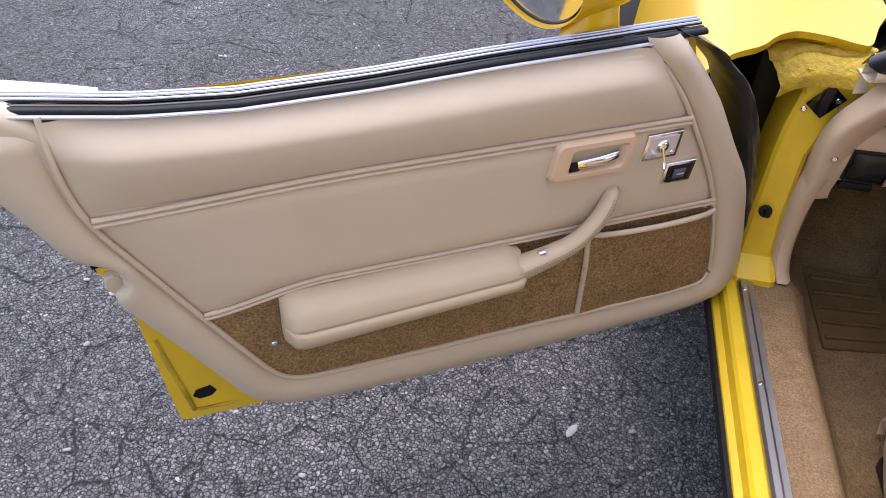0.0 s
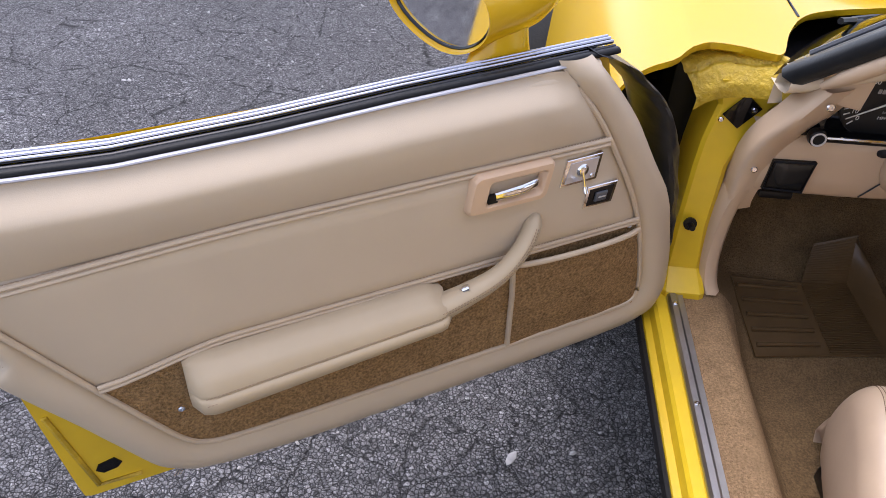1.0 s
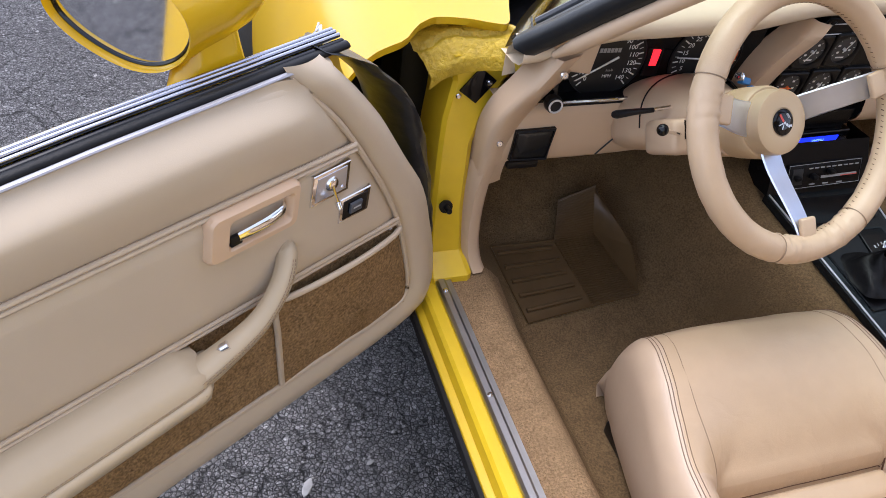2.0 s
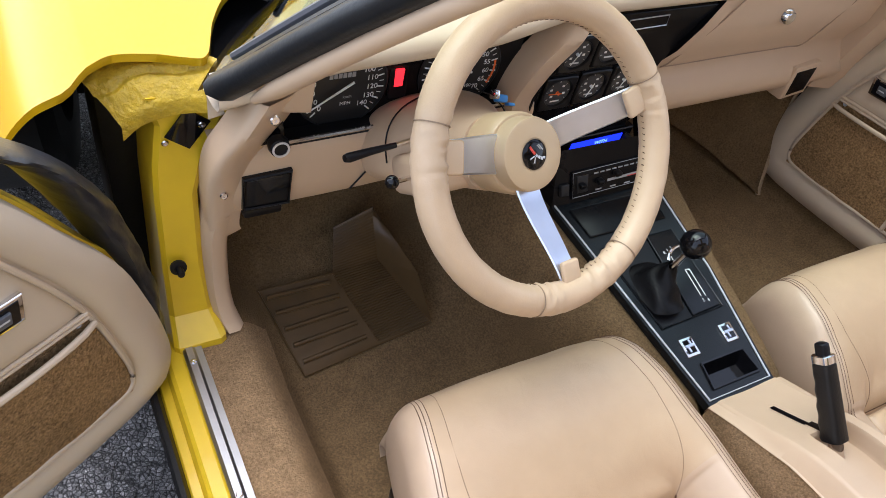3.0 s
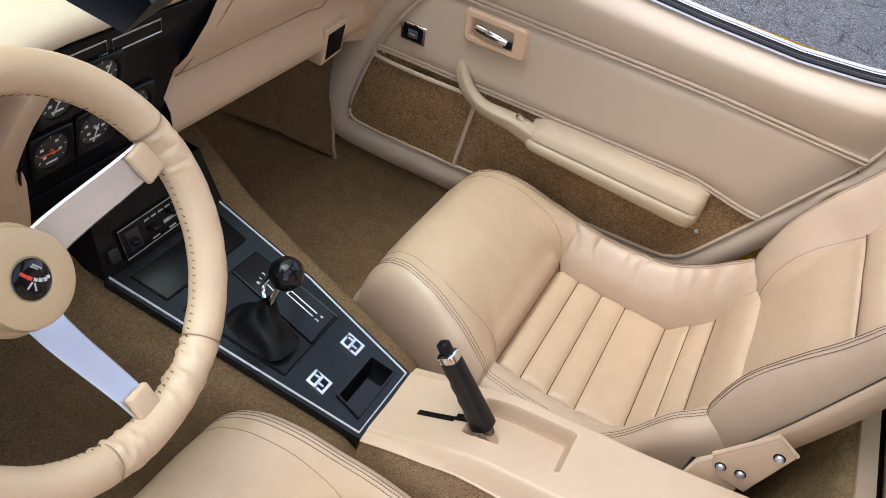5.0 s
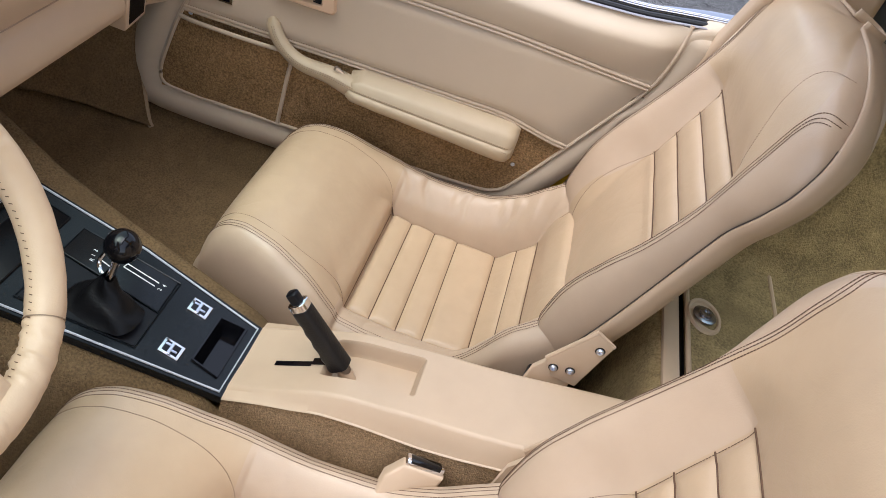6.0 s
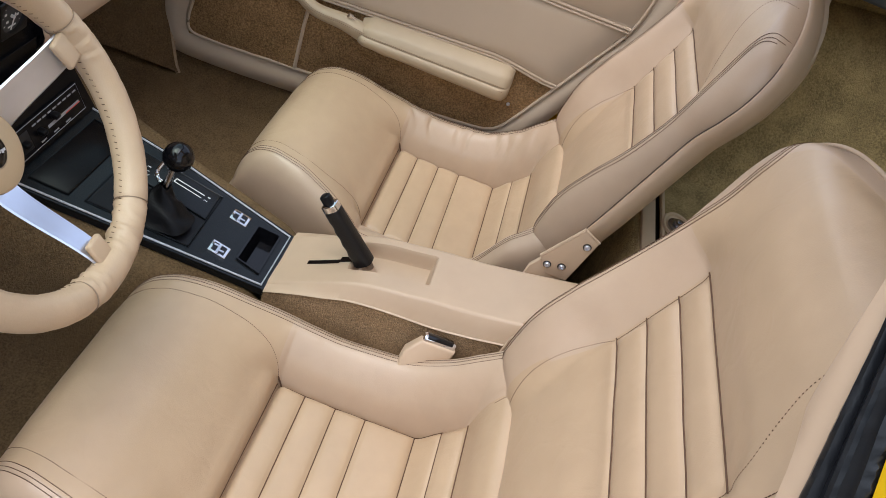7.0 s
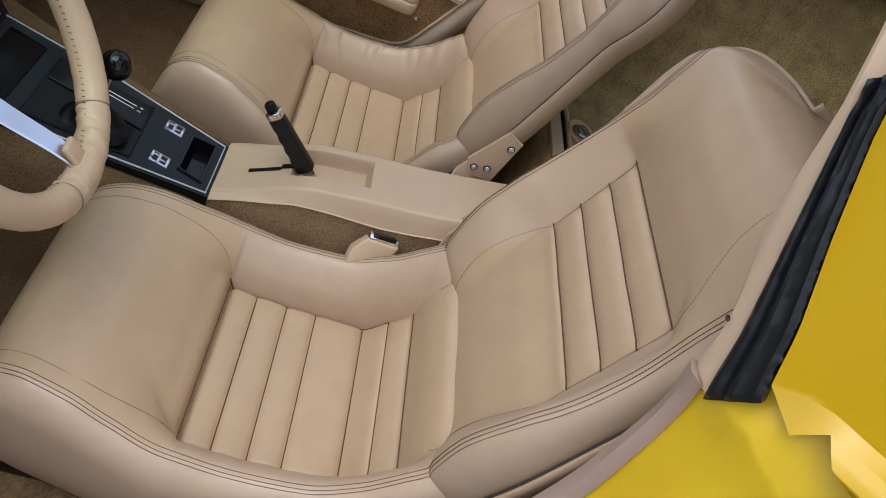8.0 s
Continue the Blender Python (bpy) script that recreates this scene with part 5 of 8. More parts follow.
    prism(bm, [(0.630, 0.804), (0.66, 0.812), (0.72, 0.825), (0.82, 0.840), (0.82, 0.812), (0.72, 0.806), (0.66, 0.802)], -0.072, -0.046, to, 0.006)
    part("corner_moulding", bm, BELT, door, "polished rear corner moulding", 40)
    # crumpled rubber boot at the hinge end
    bm = bmesh.new()
    rows = []
    line = spline([to(-0.060, 0.814, -0.030), to(-0.098, 0.798, -0.038), to(-0.130, 0.772, -0.046), to(-0.182, 0.722, -0.052), to(-0.226, 0.648, -0.056), to(-0.256, 0.558, -0.056), to(-0.276, 0.45, -0.05), to(-0.280, 0.37, -0.045)], 10)
    for i, p in enumerate(line):
        ring = []
        for j in range(24):
            a = 2 * math.pi * j / 24
            rr = 0.86 + 0.26 * noise.noise(p * 11 + Vector((math.cos(a) * 1.1, math.sin(a) * 1.1, 0))) - 0.16 * abs(noise.noise(p * 24 + Vector((math.cos(a) * 1.4, math.sin(a) * 1.4, 4))))
            rr *= (0.60 + 0.40 * step(0, 12, i)) * (1 - 0.35 * step(45, 70, i))
            ring.append(p + Vector((0.034 * math.cos(a) * rr, 0.050 * math.sin(a) * rr, 0.018 * math.cos(a) * rr)))
        rows.append(ring)
    r = grid(bm, rows, close_v=True)
    bm.faces.new(r[0])
    bm.faces.new(r[-1])
    part("hinge_boot", bm, WORN_RUBBER, door, "crumpled black rubber hinge cover", 35)
    return door


DOOR_C = Vector((-0.954, 0.265, 0))
LEFT = frame_at(DOOR_C, (-0.853, -0.522, 0), (0.522, -0.853, 0))
left_door = build_door(LEFT, False, True, "open yellow car door with beige vinyl panel and tan carpet")
p0, p1 = Vector((0.563, 0.407, 0)), Vector((0.615, -0.221, 0))
along = (p1 - p0).normalized()
RIGHT = frame_at(p0 + along * 0.134, along, (-along.y, along.x, 0))
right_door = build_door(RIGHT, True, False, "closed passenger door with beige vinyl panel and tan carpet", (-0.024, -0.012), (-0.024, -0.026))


def latch_hole():
    """Dark opening for the lock at the rear end of the passenger panel."""
    bm = bmesh.new()
    m = RIGHT.inverted() @ frame_at((0.6245, -0.389, 0.657), (0, -1, 0), (0.05, 0, 1))
    lathe(bm, m @ Matrix.Diagonal((1.5, 1.0, 1.0, 1.0)), [(0, -0.002), (0.013, -0.002), (0.0145, 0.001), (0.0125, 0.0025), (0.0105, 0.0005), (0, 0.0003)], 28)
    part("latch_hole", bm, GLOSS, right_door, "dark oval latch opening")


latch_hole()


def side_mirror():
    """Teardrop mirror pod on a pedestal, standing on the open door's outer skin."""
    bm = bmesh.new()
    c = Vector((0.110, -0.112, 0.860))
    m = frame_at(c, (-0.42, 0.90, 0), (0, 0, 1)) @ pose(0, 0, 0, 9, 0, 4)

    def oval(a, k):
        return 0.073 * k * math.cos(a) * (1 + 0.08 * math.cos(2 * a)), 0.059 * k * math.sin(a) * (1 + 0.10 * math.cos(a))
    turn = [2 * math.pi * j / 48 for j in range(48)]
    rows = []
    for d, k, sh in ((-0.006, 0.925, 0), (0.004, 0.945, 0), (0.006, 0.975, 0), (0.002, 1.0, 0), (-0.012, 1.01, 0.004), (-0.04, 0.99, 0.018), (-0.075, 0.90, 0.036), (-0.100, 0.74, 0.048), (-0.116, 0.52, 0.054), (-0.126, 0.28, 0.054), (-0.130, 0.06, 0.052)):
        rows.append([m @ Vector((oval(a, k)[0] + sh, oval(a, k)[1], d)) for a in turn])
    r = grid(bm, rows, close_v=True)
    bm.faces.new(r[-1])
    pod = part("side_mirror", bm, YELLOW, left_door, "yellow teardrop side mirror pod", 60)
    bm = bmesh.new()
    bm.faces.new([bm.verts.new(m @ Vector((*oval(a, 0.93), -0.004))) for a in turn])
    glass = part("mirror_glass", bm, MIRROR, pod)
    bm = bmesh.new()
    tube(bm, [m @ Vector((*oval(a, 0.918), -0.0035)) for a in turn], 0.0022, 6, closed=True)
    part("glass_edge", bm, GLOSS, glass)
    bm = bmesh.new()
    rows = []
    for t in range(9):
        k = t / 8
        cc = Vector((0.040 + 0.012 * k, -0.078 + 0.012 * k, 0.848 - 0.090 * k))
        w = 0.030 + 0.026 * k ** 1.4
        rows.append([cc + Vector((w * math.copysign(abs(math.cos(a)) ** 0.7, math.cos(a)), (0.020 + 0.012 * k) * math.sin(a), 0)) for a in (2 * math.pi * j / 28 for j in range(28))])
    r = grid(bm, rows, close_v=True)
    bm.faces.new(r[0])
    part("mirror_foot", bm, YELLOW, pod)


side_mirror()

# ---------------------------------------------------------------- seats
# local: x across (0 in the middle), y forward, z up as in the car
PLEATS = [-0.028, -0.073, -0.121, -0.168, -0.246]
SLOPE_SEAM = -0.279
INSERT = 0.143


def cushion_mid(Y):
    return curve([(-0.378, 0.440), (-0.370, 0.468), (-0.357, 0.482), (-0.340, 0.479), (-0.324, 0.457), (-0.311, 0.417), (-0.302, 0.378), (-0.276, 0.352), (-0.246, 0.322), (-0.14, 0.322), (-0.031, 0.330), (-0.025, 0.347), (-0.008, 0.366), (0.02, 0.394), (0.05, 0.415), (0.09, 0.436), (0.13, 0.445), (0.165, 0.440), (0.195, 0.418), (0.212, 0.38), (0.22, 0.33)], Y)


def cushion_crest(Y):
    return curve([(-0.378, 0.480), (-0.366, 0.508), (-0.348, 0.518), (-0.33, 0.511), (-0.30, 0.484), (-0.25, 0.436), (-0.19, 0.405), (-0.10, 0.397), (-0.02, 0.407), (0.05, 0.427), (0.10, 0.442), (0.14, 0.445), (0.17, 0.436), (0.195, 0.412), (0.212, 0.375), (0.22, 0.33)], Y)


def cushion_half(Y):
    """Distance of the stitched bolster crest from the middle."""
    return curve([(-0.36, 0.180), (-0.30, 0.188), (-0.18, 0.195), (-0.02, 0.192), (0.05, 0.181), (0.09, 0.173), (0.15, 0.160), (0.19, 0.150), (0.22, 0.138)], Y)


def cushion_z(X, Y, sag=0.0):
    ax = abs(X)
    mid, crest, S = cushion_mid(Y), cushion_crest(Y), cushion_half(Y)
    if X < 0:
        # tunnel-side bolster lowered to fit the camera's view, so that the pleats show
        crest -= sag * (crest - mid) * step(0.10, -0.04, Y) * (1 - step(-0.20, -0.29, Y))
    front = step(-0.035, 0.05, Y)
    c0 = INSERT * (1 - 0.45 * front)
    s = math.sin(min(1.0, max(0.0, (ax - c0) / (S - c0))) * math.pi / 2)
    rise = s ** (0.90 + 0.85 * front)
    rise += (0.20 * step(c0, c0 + 0.006, ax) * (1 - rise)) * (1 - front)
    z = mid + (crest - mid) * rise
    # pleats in the insert
    if ax < INSERT and -0.31 < Y < 0.0:
        fade = 1 - step(0.130, 0.143, ax)
        d = min(abs(Y - q) for q in PLEATS + [SLOPE_SEAM])
        z += fade * (0.0072 * (1 - (1 - min(1.0, d / 0.019)) ** 3.0) - 0.0042) * (1 - step(-0.284, -0.305, Y)) * (1 - step(-0.02, 0.0, Y))
    # creases in front of the rear roll and behind the front panel
    z -= 0.024 * math.exp(-((Y + 0.309) / 0.0045) ** 2) * (1 - step(0.135, 0.17, ax))
    z -= 0.010 * math.exp(-((Y + 0.030) / 0.0040) ** 2) * (1 - step(0.138, 0.150, ax))
    # crease where the insert meets the bolsters
    if -0.33 < Y < 0.0:
        z -= 0.012 * math.exp(-((ax - INSERT) / 0.005) ** 2) * (1 - step(-0.03, 0.0, Y)) * (1 - step(-0.27, -0.33, Y))
    # light creases in the hide
    return z + 0.0011 * noise.noise((X * 18, Y * 18, 2)) + 0.0006 * noise.noise((X * 45, Y * 25, 4))


FOLDS = [(-0.040, 0.75, 0.9), (-0.078, 0.45, 1.1), (-0.140, 0.30, 0.8), (-0.158, -0.25, 1.0), (-0.222, 0.35, 1.0), (-0.240, -0.10, 1.2), (-0.262, 0.15, 1.1), (-0.292, -0.25, 1.0), (-0.318, 0.0, 0.8)]


def folds(X, Y, S):
    """Gathers in the loose hide of the bolsters."""
    ax = abs(X)
    s = step(INSERT - 0.004, INSERT + 0.02, ax) * (1 - 0.75 * step(S - 0.016, S + 0.002, ax)) * (1 - step(S + 0.004, S + 0.02, ax))
    if X < 0:
        s *= 0.35
    w = 0.0
    for y, lean, k in FOLDS:
        d = Y - y - lean * (ax - 0.17) - 0.004 * math.sin(ax * 160 + y * 90)
        reach = 0.45 + 0.55 * abs(math.sin(y * 211))
        w += k * (math.exp(-(d / 0.0052) ** 2) - 0.5 * math.exp(-((d - 0.011) / 0.008) ** 2)) * (1 - step(reach * 0.06, reach * 0.06 + 0.02, ax - INSERT))
    return -0.0046 * s * w + 0.0016 * s * noise.noise((X * 12, Y * 12, 1))


BACK_O, BACK_U, BACK_N = Vector((0, -0.347, 0.44)), Vector((0, -0.318, 0.948)), Vector((0, 0.948, 0.318))
BACK_W = [(0.0, 0.196), (0.02, 0.206), (0.08, 0.218), (0.17, 0.223), (0.28, 0.221), (0.34, 0.220), (0.40, 0.238), (0.44, 0.245), (0.48, 0.237), (0.51, 0.216), (0.535, 0.186), (0.552, 0.150), (0.564, 0.104), (0.571, 0.056), (0.574, 0.004)]
BACK_PLEATS = [0.220, 0.269, 0.318, 0.365]
BACK_TOP = 0.574
EDGE_IN = 0.136


def back_crest(W):
    return curve([(0.0, 0.185), (0.12, 0.189), (0.2, 0.196), (0.28, 0.200), (0.35, 0.196), (0.42, 0.188), (0.49, 0.186), (0.53, 0.160), (0.573, 0.003)], W)


def back_mid(W):
    return curve([(0.0, -0.012), (0.02, 0.006), (0.05, 0.015), (0.09, 0.018), (0.15, 0.014), (0.212, 0.003), (0.36, 0.002), (0.385, 0.013), (0.43, 0.033), (0.48, 0.044), (0.52, 0.042), (0.55, 0.026), (0.565, 0.008), (0.573, -0.012)], W)


def back_rise(W):
    return curve([(0.0, 0.010), (0.02, 0.030), (0.06, 0.056), (0.13, 0.066), (0.2, 0.059), (0.25, 0.049), (0.35, 0.037), (0.42, 0.035), (0.48, 0.037), (0.52, 0.034), (0.55, 0.020), (0.565, 0.004), (0.573, -0.012)], W)


def back_depth(X, W):
    ax = abs(X)
    d0, S, dc = back_mid(W), back_crest(W), back_rise(W)
    c0 = EDGE_IN * (1 - 0.6 * step(0.36, 0.46, W)) * (1 - 0.25 * step(0.2, 0.06, W))
    c0 = min(c0, S * 0.5) if W > 0.5 else c0
    s = math.sin(min(1.0, max(0.0, (ax - c0) / max(1e-4, S - c0))) ** 1.35 * math.pi / 2) ** 1.3
    d = d0 + (dc - d0) * s
    if ax > S:
        edge = max(S + 1e-4, curve(BACK_W, W))
        k = min(1.0, (ax - S) / (edge - S))
        d = dc - (dc - min(0.0, dc - 0.004)) * (1 - math.sqrt(1 - k * k))
    if 0.19 < W < 0.38 and ax < 0.16:
        fade = 1 - step(0.123, 0.136, ax)
        q = min(abs(W - p) for p in BACK_PLEATS)
        inside = step(0.205, 0.222, W) * (1 - step(0.352, 0.368, W))
        d += fade * ((0.0066 * (1 - (1 - min(1.0, q / 0.021)) ** 2.6) - 0.0035) * inside)
        d -= 0.0022 * math.exp(-((ax - EDGE_IN) / 0.006) ** 2) * inside
    return d + 0.0011 * noise.noise((X * 16, W * 16, 9))


def back_point(X, W, extra=0.0):
    return BACK_O + BACK_U * W + BACK_N * (back_depth(X, W) + extra) + Vector((X, 0, 0))


def spaced(a, b, n, seams):
    """Evenly spaced values with extra ones close to the seams."""
    v = {round(a + (b - a) * k / n, 4) for k in range(n + 1)}
    for q in seams:
        v |= {round(q + d, 4) for d in (-0.006, -0.0028, -0.001, 0.001, 0.0028, 0.006)}
    return sorted(v)


def build_seat(m, label, worn_or_lit, sag=0.0):
    seat = thing("bucket_seat", label, "car seat", "front seats", m)
    inner = [0.115 * k / 10 for k in range(11)] + [0.123, 0.129, 0.134, 0.1385, 0.143, 0.1475]
    bm = bmesh.new()
    rows = []
    for Y in reversed(spaced(-0.378, 0.22, 104, PLEATS + [SLOPE_SEAM, -0.309])):
        S = cushion_half(Y)
        fit = S / 0.195 if Y > 0 else 1.0
        half = [x * fit for x in inner] + [0.1475 * fit + (S - 0.1475 * fit) * k / 10 for k in range(1, 11)]
        right = [Vector((x, Y, cushion_z(x, Y, sag) + worn_or_lit * folds(x, Y, S))) for x in half]
        left = [Vector((-x, Y, cushion_z(-x, Y, sag) + worn_or_lit * folds(-x, Y, S))) for x in half[1:]]
        for side, sx in ((right, 1), (left, -1)):
            zc = side[-1].z
            drop = min(0.05, zc - 0.27)
            for k in range(1, 8):
                a = math.pi / 2 * k / 7
                x = S + 0.030 * math.sin(a)
                side.append(Vector((sx * x, Y, zc - drop * (1 - math.cos(a)) + 0.0012 * noise.noise((sx * x * 20, Y * 14, zc * 20)))))
            for x, z in ((S + 0.029, 0.30), (S + 0.020, 0.255)):
                side.append(Vector((sx * x, Y, min(z, side[-1].z - 0.004))))
        rows.append(left[::-1] + right)
    front = []
    for dy, f in ((0.004, 0.0), (0.012, 0.55), (0.008, 0.85)):
        front.append([Vector((p.x, p.y + dy, 0.245 + (p.z - 0.245) * f)) for p in rows[0]])
    tail = [Vector((p.x * 0.97, p.y - 0.006, 0.27 + (p.z - 0.27) * 0.6)) for p in rows[-1]]
    grid(bm, front + rows + [tail])
    cush = part("cushion", bm, LEATHER, seat, "wide pleated leather seat cushion", 75)
    cush.data.materials.append(BOLSTER)
    for f in cush.data.polygons:
        c = f.center
        if abs(c.x) > cushion_half(c.y) - 0.002 or (abs(c.x) > INSERT + 0.002 and c.y < -0.02):
            f.material_index = 1
    # backrest
    bm = bmesh.new()
    rows = []
    fine = [0.110 * k / 10 for k in range(11)] + [0.118, 0.124, 0.129, 0.1325, 0.136, 0.1395]
    for W in spaced(0.0, 0.50, 90, BACK_PLEATS) + [0.5 + (BACK_TOP - 0.5) * math.sin(math.pi / 2 * k / 24) for k in range(1, 25)]:
        S, edge = back_crest(W), curve(BACK_W, W)
        fit = min(1.0, S / 0.185)
        half = [x * fit for x in fine] + [0.1395 * fit + (S - 0.1395 * fit) * k / 10 for k in range(1, 11)]
        right = [back_point(x, W) for x in half]
        left = [back_point(-x, W) for x in half[1:]]
        a0 = BACK_O + BACK_U * W
        for side, sx in ((right, 1), (left, -1)):
            dc = back_depth(sx * S, W)
            rim = min(0.0, dc - 0.004)
            for k in range(1, 10):
                a = math.pi / 2 * k / 9
                side.append(a0 + Vector((sx * (S + (edge - S) * math.sin(a)), 0, 0)) + BACK_N * (dc - (dc - rim) * (1 - math.cos(a)) + 0.001 * noise.noise((sx * 3, W * 15, k * 0.3))))
            side.append(a0 + Vector((sx * edge * 0.985, 0, 0)) + BACK_N * (rim - 0.03))
        rows.append(left[::-1] + right)
    foot = [p - BACK_U * 0.012 - BACK_N * 0.02 for p in rows[0]]
    grid(bm, [foot] + rows)
    back = part("backrest", bm, LEATHER, seat, "high leather backrest with pleated centre", 75)
    back.data.materials.append(BOLSTER)
    for f in back.data.polygons:
        w = (f.center - BACK_O).dot(BACK_U)
        if abs(f.center.x) > back_crest(min(0.573, max(0.0, w))) + 0.001 or (abs(f.center.x) > 0.142 and w < 0.37):
            f.material_index = 1
    # moulded shell behind
    bm = bmesh.new()
    rows = []
    for j in range(73):
        W = -0.03 + 0.612 * (1 - (1 - j / 72) ** 1.6)
        half = curve(BACK_W, min(W, 0.5735)) + 0.010
        a = BACK_O + BACK_U * W
        row = []
        for k in range(33):
            t = math.pi * k / 32
            c = math.cos(t)
            row.append(a + Vector((-half * math.copysign(abs(c) ** 0.45, c), 0, 0)) + BACK_N * (0.006 - (0.062 - 0.024 * step(0.5, 0.582, W)) * math.sin(t) ** 0.75))
        rows.append(row)
    grid(bm, rows)
    shell = part("backrest_shell", bm, PLASTIC, seat, "moulded beige plastic seat back shell", 70)
    sol = shell.modifiers.new("thickness", "SOLIDIFY")
    sol.thickness = 0.004
    # seams and stitches
    bm = bmesh.new()
    for q in PLEATS + [SLOPE_SEAM]:
        tube(bm, [Vector((X, q, cushion_z(X, q, sag) + 0.0007)) for X in (-0.142 + 0.284 * i / 60 for i in range(61))], 0.0011, 5)
    for sx in (-1, 1):
        tube(bm, [Vector((sx * INSERT, Y, cushion_z(sx * INSERT, Y, sag) + 0.0006)) for Y in (-0.026 - 0.255 * i / 30 for i in range(31))], 0.0013, 5)
    # no seam here: dark line painted for the shade before the rear roll
    tube(bm, [Vector((X, -0.309, cushion_z(X, -0.309, sag) + 0.0006)) for X in (-0.142 + 0.284 * i / 30 for i in range(31))], 0.0014, 5)
    tagged(part("cushion_seam_and_shade", bm, THREAD, cush), kind="stuff")
    bm = bmesh.new()
    for sx in (-1, 1):
        line = spline([(0.143, -0.028, 0), (0.150, 0.0, 0), (0.153, 0.04, 0), (0.149, 0.09, 0), (0.140, 0.14, 0), (0.130, 0.185, 0), (0.124, 0.212, 0)], 8)
        stitches(bm, [Vector((sx * p.x, p.y, cushion_z(p.x, p.y) + 0.0003)) for p in line], 0.0004, 0.0026, 0.001)
        line = [(0.137 + 0.004 * math.sin(k * 0.3), -0.325 - 0.05 * k / 12) for k in range(13)]
        stitches(bm, [Vector((sx * x, y, cushion_z(x, y) + 0.0003)) for x, y in line], 0.0004, 0.0026, 0.001)
        for off in (-0.0035, 0.0025, 0.0075):
            pts = []
            for i in range(91):
                Y = 0.214 - 0.588 * i / 90
                S = cushion_half(Y)
                z = cushion_z(sx * (S + min(off, 0)), Y, sag) - max(0, off) * 0.1
                pts.append(Vector((sx * (S + off), Y, z + worn_or_lit * folds(sx * (S + off), Y, S) + 0.0004)))
            stitches(bm, pts, 0.00055, 0.0026, 0.001)
    tagged(part("cushion_stitching", bm, THREAD, cush), kind="stuff")
    bm = bmesh.new()
    for q in BACK_PLEATS:
        tube(bm, [back_point(X, q, 0.0007) for X in (-0.138 + 0.276 * i / 60 for i in range(61))], 0.0010, 5)
    for sx in (-1, 1):
        stitches(bm, [back_point(sx * EDGE_IN, W, 0.0003) for W in (0.220 + 0.145 * i / 24 for i in range(25))], 0.0005, 0.0026, 0.001)
    tagged(part("backrest_seam", bm, THREAD, back), kind="stuff")
    bm = bmesh.new()
    for sx in (-1, 1):
        line = spline([(0.136, 0.217, 0), (0.143, 0.19, 0), (0.144, 0.15, 0), (0.139, 0.10, 0), (0.132, 0.06, 0), (0.126, 0.03, 0)], 8)
        stitches(bm, [back_point(sx * p.x, p.y, 0.0003) for p in line], 0.0004, 0.0026, 0.001)
        for off in (-0.004, 0.002, 0.007):
            line = []
            for i in range(81):
                W = 0.02 + 0.45 * i / 80
                line.append(back_point(sx * (back_crest(W) + off), W, 0.0004))
            hook = spline([(0.186 + off, 0.47, 0), (0.189 + off, 0.495 - off * 0.3, 0), (0.197 + off * 0.7, 0.511 - off, 0), (0.209, 0.517 - off, 0)], 5)
            line += [back_point(sx * p.x, p.y, 0.0004) for p in hook[1:]]
            stitches(bm, line, 0.00055, 0.0026, 0.001)
    line = spline([(0.138, 0.365, 0), (0.146, 0.405, 0), (0.130, 0.44, 0), (0.116, 0.475, 0), (0.110, 0.51, 0), (0.122, 0.534, 0), (0.150, 0.546, 0)], 8)
    stitches(bm, [back_point(-p.x, p.y, 0.0003) for p in line], 0.00042, 0.0014, 0.0026)
    tagged(part("backrest_stitching", bm, THREAD, back), kind="stuff")
    # dark brown strip painted in as the shade of the groove along the shell
    gap = mat("gap_shade", (0.05, 0.035, 0.025), 0.8)
    for sx in (-1, 1):
        bm = bmesh.new()
        tube(bm, [BACK_O + BACK_U * W + BACK_N * 0.004 + Vector((sx * (curve(BACK_W, W) + 0.0035), 0, 0)) for W in (0.0 + 0.50 * i / 60 for i in range(61))], 0.0026, 6)
        part("shell_gap", bm, gap, shell, "dark strip painted for the shade in the shell gap")
    # hinge plate with bolts on the flank by the tunnel, on a bracket down to the base
    for sx, wide in (((-1, 0.272),) if worn_or_lit > 0.5 else ((1, 0.238),)):
        def flank(a, c, w):
            return Vector((sx * (wide + w), a, c))
        bm = bmesh.new()
        prism(bm, [(-0.401, 0.580), (-0.374, 0.596), (-0.330, 0.520), (-0.347, 0.492), (-0.383, 0.490)], -0.003, 0.0025, flank, 0.002)
        hp = part("hinge_plate", bm, PLASTIC, seat, "beige hinge plate with three bolts", 35)
        bm = bmesh.new()
        tube(bm, [flank(a, c, 0.0) for a, c in ((-0.401, 0.581), (-0.3735, 0.597), (-0.330, 0.521))], 0.0030, 6)
        part("folded_edge", bm, PLASTIC, hp)
        bm = bmesh.new()
        prism(bm, [(-0.320, 0.490), (-0.333, 0.512), (-0.352, 0.494), (-0.376, 0.488), (-0.376, 0.30), (-0.300, 0.30)], -0.010, -0.002, flank, 0.002)
        part("hinge_bracket", bm, PLASTIC, hp, "beige bracket down to the seat base")
        bm = bmesh.new()
        box(bm, flank(-0.35, 0.42, -0.030), (0.050, 0.05, 0.05), None, 0.004)
        part("hinge_block", bm, BLACK, hp)
        for a, c in ((-0.387, 0.5685), (-0.3442, 0.5105), (-0.3665, 0.5155)):
            at = frame_at(flank(a, c, 0.002), (0, 1, 0), (0, 0, sx))
            bm = bmesh.new()
            lathe(bm, at, [(0, 0), (0.0068, 0), (0.0068, 0.0012), (0, 0.0012)], 14)
